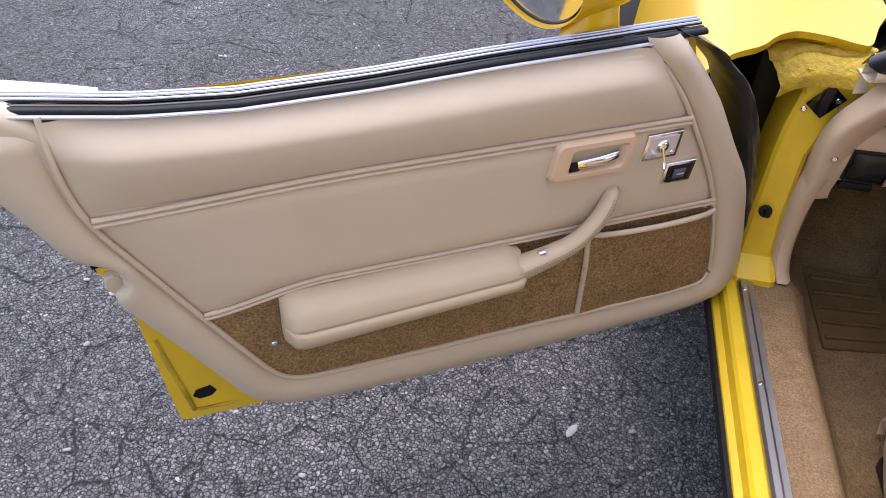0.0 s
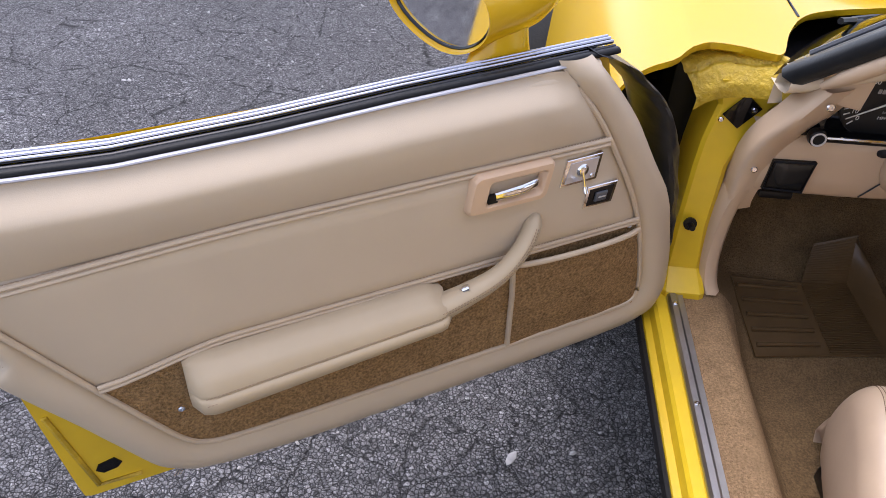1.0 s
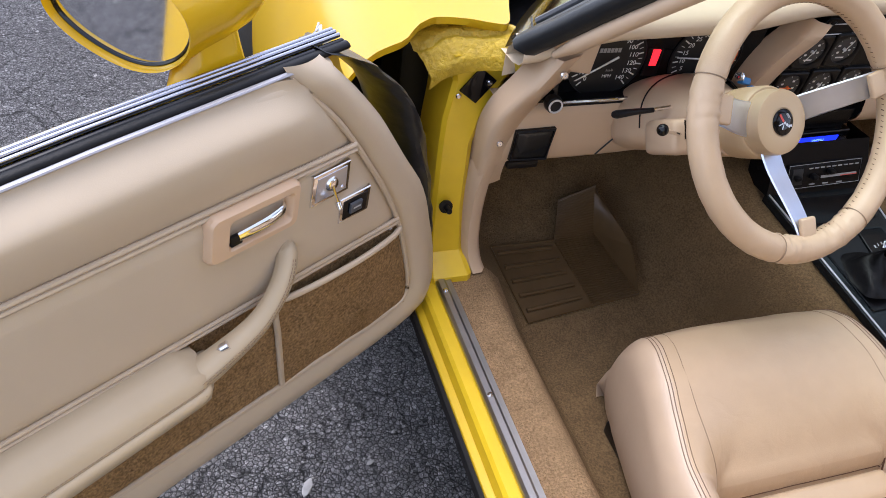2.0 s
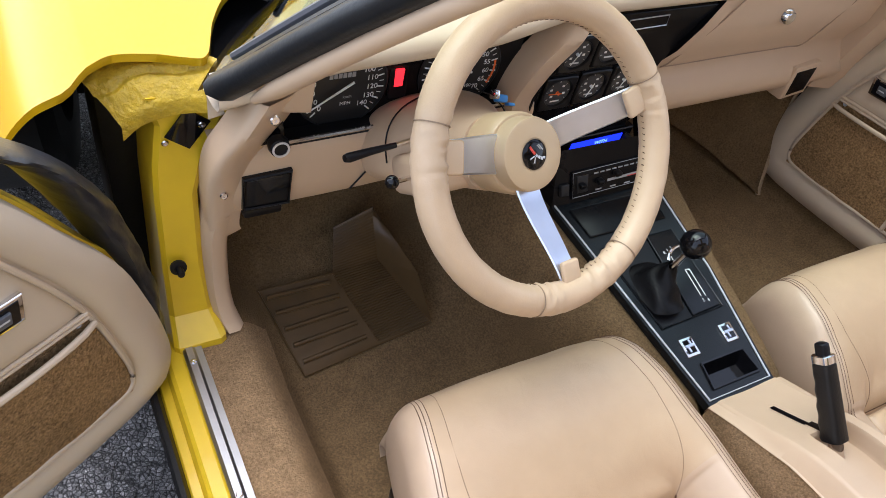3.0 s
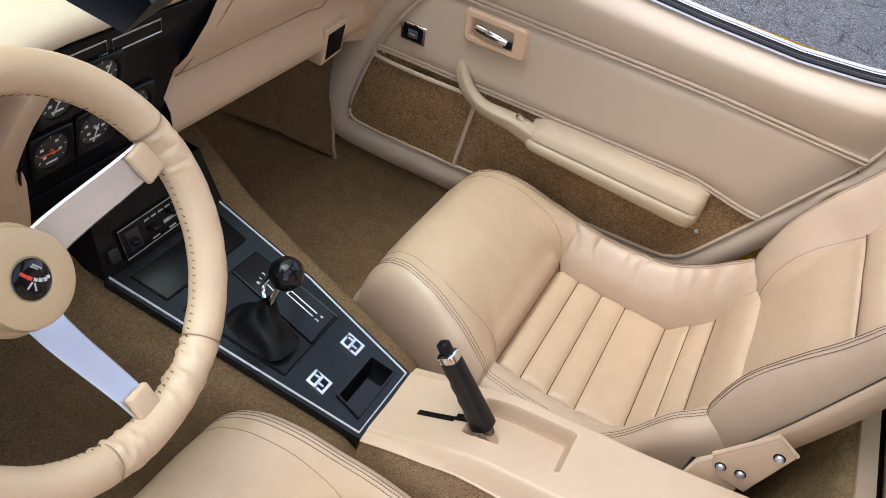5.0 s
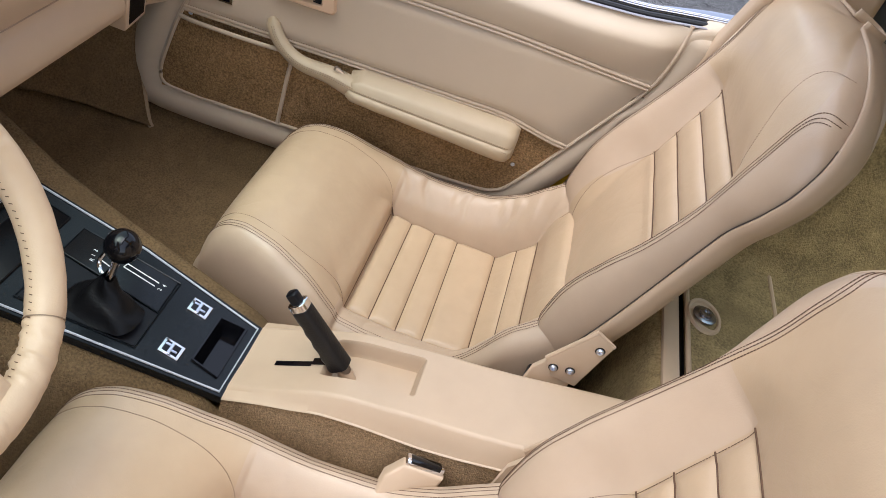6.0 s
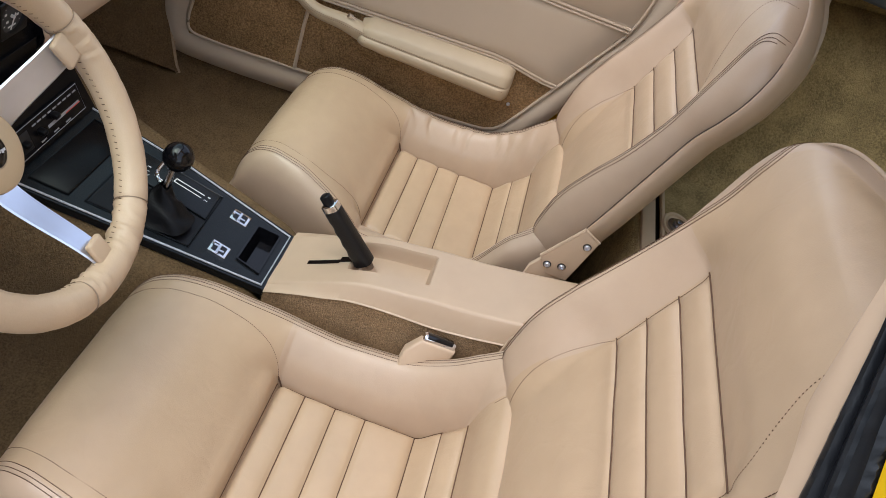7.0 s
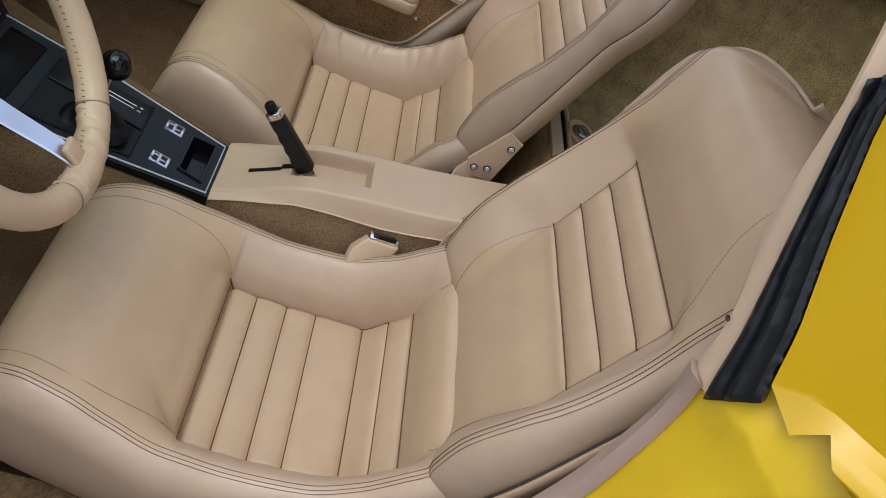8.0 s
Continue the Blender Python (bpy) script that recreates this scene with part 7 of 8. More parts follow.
def steering_wheel():
    wheel = thing("steering_wheel", "three-spoke steering wheel with stitched beige leather wrap", "steering wheel")
    R, r = 0.1659, 0.0188
    bm = bmesh.new()
    rows = []
    for k in range(360):
        a = 2 * math.pi * k / 360
        # lumpy where the wrap is gathered
        lump = 0.0
        for c, wide in ((-102, 9), (-68, 13), (18, 9), (171, 10)):
            x = (math.degrees(a) - c + 180) % 360 - 180
            lump = max(lump, math.exp(-(x / wide) ** 2))
        row = []
        for j in range(24):
            b = 2 * math.pi * j / 24
            inner = 0.35 + 0.65 * (0.5 - 0.5 * math.cos(b))
            wr = 0.0042 * lump * inner * noise.noise((a * 26 + math.sin(b) * 0.9, b * 1.1, 0)) + 0.0005 * noise.noise((a * 12, b * 2, 4))
            seam = 0.0012 * sum(math.exp(-(((math.degrees(a) - q + 180) % 360 - 180) / 0.9) ** 2) for q in (159, 25, -106, -54))
            rr = r + wr - seam
            row.append(WHEEL @ Vector(((R + rr * math.cos(b)) * math.cos(a), (R + rr * math.cos(b)) * math.sin(a), rr * math.sin(b))))
        rows.append(row)
    grid(bm, rows, close_u=True, close_v=True)
    rim = part("rim", bm, WRAP, wheel, "padded rim wrapped in beige leather", 70)
    bm = bmesh.new()
    for k in range(124):
        a = 2 * math.pi * k / 124
        z = 0.0035 * (1 if k % 2 else -1)
        p = [WHEEL @ Vector(((R - r * 0.99) * math.cos(a + q), (R - r * 0.99) * math.sin(a + q), zz)) for q, zz in ((0, 0.0018), (0.009, -0.0018))]
        tube(bm, p, 0.0006, 4)
    part("lacing", bm, THREAD, rim)
    bm = bmesh.new()
    for q in (159, 25, -106, -54):
        a = radians(q)
        tube(bm, [WHEEL @ Vector(((R + (r - 0.0003) * math.cos(b)) * math.cos(a), (R + (r - 0.0003) * math.cos(b)) * math.sin(a), (r - 0.0003) * math.sin(b))) for b in (2 * math.pi * j / 24 for j in range(24))], 0.0008, 4, closed=True)
    tagged(part("wrap_seam", bm, THREAD_TAN, rim), kind="stuff")
    for a0, w0, w1 in ((18, 0.019, 0.0165), (171, 0.0235, 0.0175), (-86, 0.0175, 0.0125)):
        a = radians(a0)
        c, s = math.cos(a), math.sin(a)
        bm = bmesh.new()
        rows = []
        for k in range(13):
            t = k / 12
            d = 0.036 + (0.158 - 0.036) * t
            w = w0 + (w1 - w0) * t
            z = -0.056 + 0.056 * (0.35 * t + 0.65 * step(0.0, 1.0, t))
            pts = []
            for u, dz in ((-1, 0.0), (-0.9, 0.002), (0.9, 0.002), (1, 0.0), (0.9, -0.002), (-0.9, -0.002)):
                pts.append(WHEEL @ Vector((d * c - w * u * s, d * s + w * u * c, z + dz)))
            rows.append(pts)
        r_ = grid(bm, rows, close_v=True)
        bm.faces.new(r_[0])
        bm.faces.new(r_[-1])
        part("spoke", bm, STEEL, wheel, "brushed aluminium spoke", 30)
        bm = bmesh.new()
        box(bm, (0.1415, 0, -0.0075), (0.034, w1 * 2.08, 0.0085), WHEEL @ Matrix.Rotation(a, 4, "Z") @ pose(0, 0, 0, 0, -4, 0), 0.0035, 3)
        part("wrap_tab", bm, WRAP, wheel, "leather tab around the spoke end")
    bm = bmesh.new()
    lathe(bm, WHEEL, [(0, -0.13), (0.046, -0.13), (0.049, -0.10), (0.0495, -0.078), (0.0495, -0.062), (0.047, -0.058), (0.0445, -0.0575), (0.0440, -0.055), (0.0440, -0.040), (0.0425, -0.0345), (0.039, -0.0325), (0.0195, -0.0325), (0.0185, -0.0335), (0, -0.0335)], 64)
    hub = part("hub", bm, HUB, wheel, "round beige hub with raised boss", 35)
    bm = bmesh.new()
    lathe(bm, WHEEL, [(0.0172, -0.034), (0.0178, -0.032), (0.0168, -0.0312), (0.008, -0.0303), (0, -0.030)], 40)
    em = part("emblem", bm, GLOSS, hub, "black domed emblem")
    # plain coloured shapes on the emblem: two crossed banners with staffs
    for col, quads in ((SILVER, [(0.0015, 0.001, 0.0036, 0.0030, 30), (0.0045, 0.0042, 0.0036, 0.0034, 40), (0.0070, 0.0078, 0.0032, 0.0036, 55), (0.0072, 0.0112, 0.0030, 0.0028, 70), (0.0020, -0.0058, 0.0016, 0.0075, 12), (0.0060, -0.0030, 0.0070, 0.0015, -28)]), (RED_MARK, [(-0.0085, -0.0045, 0.0060, 0.0030, 20), (-0.0030, -0.0020, 0.0050, 0.0034, 28)]), (GREY_MARK, [(-0.0060, 0.0095, 0.0090, 0.0016, 28), (-0.0068, 0.0068, 0.0070, 0.0012, 28)])):
        for x, y, w, h, q in quads:
            bm = bmesh.new()
            box(bm, (0, 0, 0), (w, h, 0.0006), WHEEL @ pose(0, 0, 0, 0, 0, -80) @ pose(x, y, -0.0303, 0, 0, q), 0.0)
            part("emblem_mark", bm, col, em)
    return wheel


steering_wheel()


def column():
    col = thing("steering_column", "beige plastic steering column shroud with stalks", "steering column")
    bm = bmesh.new()
    rows = []
    for k in range(21):
        t = k / 20
        z = -0.105 - 0.175 * t
        rx = 0.049 + 0.053 * step(0.10, 0.70, t) - 0.012 * step(0.85, 1.0, t)
        hi = 0.047 + 0.031 * step(0.10, 0.70, t) - 0.010 * step(0.85, 1.0, t)
        lo = 0.047 - 0.009 * step(0.10, 0.60, t)
        ring = []
        for j in range(40):
            a = 2 * math.pi * j / 40
            x, y = (math.copysign(abs(q) ** 0.78, q) for q in (math.cos(a), math.sin(a)))
            ring.append(WHEEL @ Vector((rx * x - 0.008 * t, (hi if y > 0 else lo) * y, z)))
        rows.append(ring)
    r = grid(bm, rows, close_v=True)
    bm.faces.new(r[0])
    bm.faces.new(r[-1])
    part("shroud", bm, PLASTIC, col, "", 60)
    # seam round the shroud where the tilting part begins
    bm = bmesh.new()
    tube(bm, [p + (p - WHEEL @ Vector((-0.004, 0.01, -0.192))).normalized() * 0.0004 for p in (v.copy() for v in [WHEEL @ Vector((0.1005 * math.copysign(abs(math.cos(q)) ** 0.78, math.cos(q)) - 0.004, 0.0770 * math.sin(q) ** 0.78, -0.196)) for q in (math.pi * j / 24 for j in range(25))])], 0.0012, 5)
    part("shroud_seam", bm, BLACK, col)
    # square lever housing on the left
    bm = bmesh.new()
    box(bm, (-0.066, -0.014, -0.150), (0.084, 0.050, 0.070), WHEEL, 0.010, 3)
    hs = part("lever_housing", bm, PLASTIC, col)
    bm = bmesh.new()
    for x, y, w, h in ((-0.088, 0.002, 0.008, 0.026), (-0.080, 0.012, 0.016, 0.006), (-0.080, -0.008, 0.016, 0.006)):
        box(bm, (x, y - 0.006, -0.1148), (w, h, 0.002), WHEEL)
    part("lever_slot", bm, GLOSS, hs)
    bm = bmesh.new()
    tube(bm, [WHEEL @ Vector((-0.075, 0.028, -0.165)), WHEEL @ Vector((-0.125, 0.024, -0.157))], 0.0030, 8)
    part("stalk_rod", bm, CHROME, col)
    bm = bmesh.new()
    tube(bm, [WHEEL @ Vector(p) for p in ((-0.110, 0.025, -0.159), (-0.145, 0.024, -0.155), (-0.178, 0.022, -0.151), (-0.184, 0.022, -0.150))], [0.0036, 0.0048, 0.0062, 0.0045], 10)
    part("turn_signal_stalk", bm, BLACK, col, "black indicator stalk")
    bm = bmesh.new()
    tube(bm, [WHEEL @ Vector((-0.095, -0.010, -0.120)), WHEEL @ Vector((-0.172, -0.001, -0.062))], 0.0030, 8)
    part("tilt_lever", bm, CHROME, col)
    bm = bmesh.new()
    bmesh.ops.create_icosphere(bm, subdivisions=3, radius=0.0078, matrix=WHEEL @ pose(-0.177, 0.0, -0.058))
    part("tilt_knob", bm, GLOSS, col, "black ball knob")
    # ignition side tab
    bm = bmesh.new()
    box(bm, (0.034, 0.070, -0.150), (0.016, 0.010, 0.012), WHEEL @ pose(0, 0, 0, 0, 0, -14), 0.002)
    box(bm, (0.050, 0.064, -0.150), (0.010, 0.004, 0.010), WHEEL @ pose(0, 0, 0, 0, 0, -14), 0.001)
    tab = part("hazard_tab", bm, BLUE_MARK, col, "small blue tab on the shroud")
    bm = bmesh.new()
    box(bm, (0.024, 0.074, -0.150), (0.008, 0.012, 0.014), WHEEL @ pose(0, 0, 0, 0, 0, -14), 0.002)
    part("tab_clip", bm, CHROME, tab)


column()

# ---------------------------------------------------------------- centre console
def plate(a, b, d=0.0):
    """On the sloping console plate: a across, b along the car, d above it."""
    return Vector((a, b, 0.392 + (b - 0.05) * 0.205 + d))


def centre_console():
    con = thing("center_console", "black centre console plate with bright edging", "console")
    out = [(-0.073, 0.046), (0.058, 0.046), (0.088, 0.24), (0.100, 0.42), (-0.120, 0.42), (-0.097, 0.24)]
    bm = bmesh.new()
    # four pieces round the tray's opening
    for piece in ([(-0.073, 0.046), (0.058, 0.046), (0.0612, 0.0665), (-0.0755, 0.0665)],
                  [(-0.0755, 0.0665), (-0.0485, 0.0665), (-0.0430, 0.1005), (-0.0797, 0.1005)],
                  [(0.0390, 0.0665), (0.0612, 0.0665), (0.0664, 0.1005), (0.0370, 0.1005)],
                  [(-0.0797, 0.1005), (0.0664, 0.1005)] + out[2:]):
        prism(bm, piece, -0.014, 0.0, plate)
    body = part("console_plate", bm, CONSOLE, con, "satin black console plate", 30)
    bm = bmesh.new()
    tube(bm, [plate(a, b, 0.0012) for a, b in ((-0.114, 0.42), (-0.0915, 0.24), (-0.0675, 0.052), (0.0525, 0.052), (0.0825, 0.24), (0.094, 0.42))], 0.0017, 6)
    part("edge_strip", bm, SILVER, body, "bright edging strip")
    # riser up to the radio
    bm = bmesh.new()
    rows = []
    for t in range(7):
        q = t / 6
        y, z = 0.415 + 0.035 * q, 0.466 + 0.085 * q
        w = 0.112 - 0.012 * q
        rows.append([Vector((-w - 0.008, y + 0.06, z)), Vector((-w - 0.008, y, z)), Vector((w - 0.012, y, z)), Vector((w - 0.012, y + 0.06, z))])
    grid(bm, rows)
    part("console_riser", bm, STACK, con, "gloss black panel under the radio", 30)
    # heater controls
    def riser(a, b, d=0.0):
        q = (b - 0.466) / 0.085
        return Vector((a, 0.415 + 0.035 * q - d, b + d * 0.4))
    bm = bmesh.new()
    prism(bm, [(-0.084, 0.474), (0.076, 0.478), (0.076, 0.520), (-0.084, 0.516)], -0.01, 0.004, riser, 0.002)
    hv = part("heater_control", bm, STACK, con, "black heater control panel with sliders")
    bm = bmesh.new()
    tube(bm, [riser(a, b, 0.0042) for a, b in ((-0.082, 0.476), (0.074, 0.480), (0.074, 0.518), (-0.082, 0.514))], 0.0006, 4, closed=True)
    for k in range(9):
        a, b = -0.040 + 0.0125 * k, 0.5068 + 0.0003 * k
        prism(bm, [(a, b), (a + 0.0085, b + 0.0002), (a + 0.0085, b + 0.0022), (a, b + 0.002)], 0.0035, 0.0046, riser)
    for k in range(3):
        prism(bm, [(-0.036 + 0.03 * k, 0.4805), (-0.024 + 0.03 * k, 0.4808), (-0.024 + 0.03 * k, 0.4828), (-0.036 + 0.03 * k, 0.4825)], 0.0035, 0.0046, riser)
    prism(bm, [(-0.012, 0.4905), (0.066, 0.4925), (0.066, 0.4965), (-0.012, 0.4945)], 0.0035, 0.0046, riser)
    part("control_marks", bm, GREY_MARK, hv)
    bm = bmesh.new()
    prism(bm, [(0.030, 0.4918), (0.067, 0.4928), (0.067, 0.4940), (0.030, 0.4930)], 0.0046, 0.0050, riser)
    part("warm_mark", bm, RED_MARK, hv)
    bm = bmesh.new()
    prism(bm, [(-0.074, 0.482), (-0.052, 0.4825), (-0.052, 0.5085), (-0.074, 0.508)], 0.003, 0.0052, riser, 0.001)
    part("fan_panel", bm, DIAL, hv)
    for a, b in ((-0.066, 0.494), (-0.030, 0.4945), (0.006, 0.5015)):
        bm = bmesh.new()
        box(bm, riser(a, b, 0.008), (0.012, 0.012, 0.008), None, 0.002)
        part("slider", bm, BLACK, hv)
    bm = bmesh.new()
    prism(bm, [(-0.106, 0.482), (-0.090, 0.482), (-0.090, 0.500), (-0.106, 0.500)], 0.0, 0.006, riser, 0.002)
    part("defog_switch", bm, DIAL, hv)
    # ash tray lid
    bm = bmesh.new()
    prism(bm, [(-0.088, 0.345), (0.068, 0.345), (0.074, 0.402), (-0.094, 0.402)], -0.002, 0.0028, plate, 0.0015)
    lid = part("ashtray_lid", bm, STACK, con, "satin black hinged lid")
    bm = bmesh.new()
    tube(bm, [plate(a, b, 0.0030) for a, b in ((-0.087, 0.346), (0.067, 0.346), (0.073, 0.401), (-0.093, 0.401))], 0.0008, 5, closed=True)
    part("lid_outline", bm, CONSOLE, lid)
    # shift plate: raised panel with slot
    bm = bmesh.new()
    prism(bm, [(-0.005, 0.174), (0.056, 0.177), (0.060, 0.320), (0.008, 0.320)], 0.0, 0.0045, plate, 0.0015)
    sp = part("shift_plate", bm, CONSOLE, con, "dark plate with gear pattern")
    bm = bmesh.new()
    prism(bm, [(-0.066, 0.172), (-0.006, 0.173), (0.007, 0.320), (-0.080, 0.320)], -0.002, 0.0012, plate)
    well = part("shift_well", bm, BLACK, con, "dark opening round the gear lever")
    bm = bmesh.new()
    tube(bm, [plate(a, b, 0.0016) for a, b in ((-0.068, 0.170), (0.058, 0.174), (0.063, 0.323), (-0.083, 0.323))], 0.0012, 5, closed=True)
    part("well_edge", bm, CONSOLE, well)
    bm = bmesh.new()
    for a0, b0, a1, b1 in ((0.030, 0.198, 0.034, 0.246), (0.038, 0.196, 0.042, 0.245), (0.034, 0.246, 0.042, 0.245), (0.022, 0.252, 0.026, 0.274)):
        tube(bm, [plate(a0, b0, 0.005), plate(a1, b1, 0.005)], 0.0010, 4)
    part("gear_pattern", bm, WHITE, sp)
    for s, a, b in (("R", 0.019, 0.283), ("1", 0.027, 0.286), ("3", 0.036, 0.288), ("2", 0.029, 0.190), ("4", 0.038, 0.188)):
        writing("gear_mark", s, 0.008, frame_at(plate(a, b, 0.005), (1, 0, 0), (0, 1, 0.205)), WHITE, sp)
    # window switches
    for a, b in ((-0.045, 0.132), (0.035, 0.133)):
        bm = bmesh.new()
        prism(bm, [(a - 0.013, b - 0.015), (a + 0.011, b - 0.015), (a + 0.013, b + 0.014), (a - 0.011, b + 0.014)], 0.0, 0.0035, plate, 0.0012)
        w = part("window_switch", bm, CHROME, con, "chrome framed window switch", 30)
        bm = bmesh.new()
        prism(bm, [(a - 0.009, b - 0.011), (a + 0.007, b - 0.011), (a + 0.009, b + 0.010), (a - 0.007, b + 0.010)], 0.003, 0.0042, plate)
        part("switch_face", bm, GLOSS, w)
        bm = bmesh.new()
        prism(bm, [(a - 0.008, b - 0.002), (a + 0.008, b - 0.002), (a + 0.008, b + 0.002), (a - 0.008, b + 0.002)], 0.004, 0.0062, plate, 0.0006)
        prism(bm, [(a - 0.005, b - 0.0095), (a - 0.002, b - 0.0095), (a - 0.002, b + 0.0), (a - 0.005, b + 0.0)], 0.004, 0.0058, plate, 0.0006)
        prism(bm, [(a + 0.002, b - 0.0), (a + 0.005, b - 0.0), (a + 0.005, b + 0.009), (a + 0.002, b + 0.009)], 0.004, 0.0058, plate, 0.0006)
        part("switch_rocker", bm, STEEL, w)
    # coin tray
    bm = bmesh.new()
    o = [(-0.053, 0.063), (0.043, 0.063), (0.040, 0.104), (-0.046, 0.104)]
    i_ = [(-0.044, 0.070), (0.034, 0.070), (0.030, 0.094), (-0.037, 0.094)]
    rows = [[plate(a, b, 0.0005) for a, b in o], [plate(a, b, 0.0040) for a, b in [(x * 0.97, y) for x, y in o]], [plate(x * 0.93, 0.0835 + (y - 0.0835) * 0.86, 0.0038) for x, y in o], [plate(a, b, -0.020) for a, b in i_]]
    r = grid(bm, rows, close_v=True)
    bm.faces.new(r[-1])
    part("coin_tray", bm, GLOSS, con, "small gloss black tray", 30)
    # beige rear section: crowned flanks, creased top, handbrake slot and open pocket
    bm = bmesh.new()
    TOP = [(-0.45, 0.522), (-0.40, 0.512), (-0.30, 0.492), (-0.25, 0.484), (-0.20, 0.479), (-0.15, 0.471), (-0.11, 0.465), (-0.07, 0.452), (-0.03, 0.432), (0.0, 0.417), (0.046, 0.3965)]
    LO = [(-0.45, 0.480), (-0.32, 0.460), (-0.26, 0.448), (-0.204, 0.441), (-0.145, 0.4395), (-0.088, 0.434), (-0.041, 0.419), (0.0, 0.406), (0.046, 0.388)]

    def pocket(x, y):
        return step(-0.0265, -0.0215, x) * (1 - step(0.0355, 0.0405, x)) * (1 - step(-0.078, -0.062, y)) * step(-0.188, -0.182, y)
    ys = sorted({round(0.046 - 0.496 * k / 110, 5) for k in range(111)} | {-0.0665 - 0.002 * k for k in range(6)} | {-0.180 - 0.0015 * k for k in range(6)}, reverse=True)
    rows = []
    for y in ys:
        z, lo = curve(TOP, y), curve(LO, y)
        dish = 0.0035 * (1 - step(-0.10, 0.02, -y - 0.06))
        side = [(-0.0745, lo), (-0.0735, lo + 0.0012), (-0.0722, lo + 0.0016), (-0.0665, lo + (z - lo) * 0.45), (-0.0600, z - 0.0042), (-0.0578, z - 0.0014), (-0.0545, z)]
        xs = [-0.0545 + 0.109 * q / 56 for q in range(1, 56)] + [0.0345, 0.0365, 0.0385, 0.0395, -0.0255, -0.0235, -0.0225]
        row = [Vector((x, y, zz)) for x, zz in side]
        for x in sorted(xs):
            row.append(Vector((x, y, z - dish * math.exp(-(x / 0.03) ** 2) - 0.027 * pocket(x, y))))
        row += [Vector((-x, y, zz)) for x, zz in side[::-1]]
        rows.append(row)
    # turned down front end behind the plate
    rows.insert(0, [Vector((p.x, 0.0475, p.z - 0.012)) for p in rows[0]])
    grid(bm, rows)
    part("console_rear", bm, CONSOLE_TAN, con, "beige plastic handbrake console", 38)
    bm = bmesh.new()
    for sx in (-1, 1):
        grid(bm, [[Vector((sx * (0.0715 + 0.036 * q), y, (curve(LO, y) + 0.001) * (1 - q) + 0.24 * q + 0.0006 * noise.noise((y * 60, q * 9, sx)))) for q in (0.0, 0.06, 0.2, 0.4, 0.7, 1.0)] for y in (0.046 - 0.496 * k / 60 for k in range(61))])
    part("console_carpet", bm, CARPET_LIT, con, "tan carpet on the tunnel side", 60)
    bm = bmesh.new()
    for x0, x1, y0, y1 in ((-0.0125, -0.0035, 0.002, -0.046), (-0.0095, 0.0025, -0.046, -0.068)):
        grid(bm, [[Vector((x, y, curve(TOP, y) - 0.0035 * (1 - step(-0.10, 0.02, -y - 0.06)) * math.exp(-(x / 0.03) ** 2) + 0.0009)) for x in (x0, (x0 + x1) / 2, x1)] for y in (y0 + (y1 - y0) * k / 8 for k in range(9))])
    part("brake_slot", bm, GLOSS, con, "dark handbrake slot")


centre_console()


def gear_shifter():
    g = thing("gear_shifter", "black ball gear lever with chrome shaft and leather boot", "gear lever")
    base, ball = plate(-0.040, 0.236), Vector((-0.016, 0.218, 0.532))
    bm = bmesh.new()
    rows = []
    for k in range(13):
        t = k / 12
        c = base.lerp(Vector((-0.027, 0.230, 0.482)), t)
        q = (1 - t) ** 1.25
        wx, wy = 0.024 * q + 0.0080, 0.046 * q + 0.0080
        ring = []
        for j in range(32):
            a = 2 * math.pi * j / 32
            u, v = math.cos(a), math.sin(a)
            n = 0.5 + 0.5 * step(0.0, 0.8, t)
            ring.append(c + Vector((wx * math.copysign(abs(u) ** n, u) * (1 + 0.05 * math.sin(5 * a + 4 * t)), wy * math.copysign(abs(v) ** n, v) * (1 + 0.05 * math.cos(4 * a + 3 * t)), 0.003 * math.sin(3 * a + k))))
        rows.append(ring)
    grid(bm, rows, close_v=True)
    part("shift_boot", bm, mat("boot_leather", (0.004, 0.004, 0.0044), 0.42, spec=0.16, vary=0.3, scale=40, bump=0.2, bump_scale=300), g, "black leather boot", 70)
    bm = bmesh.new()
    a = Vector((-0.027, 0.230, 0.476))
    tube(bm, [a, a.lerp(ball, 0.45), a.lerp(ball, 0.8)], [0.0058, 0.0048, 0.0060], 12)
    tube(bm, spline([a + Vector((-0.004, 0.008, 0.010)), a + Vector((0.004, 0.016, 0.020)), a + Vector((0.012, 0.010, 0.036)), a + Vector((0.016, 0.006, 0.046))], 5), 0.0030, 8)
    part("shift_rod", bm, CHROME, g, "chrome shift rod with reverse lockout")
    bm = bmesh.new()
    bmesh.ops.create_uvsphere(bm, u_segments=36, v_segments=20, radius=0.0225, matrix=Matrix.Translation(ball))
    part("knob", bm, GLOSS, g, "gloss black ball knob", 80)


gear_shifter()


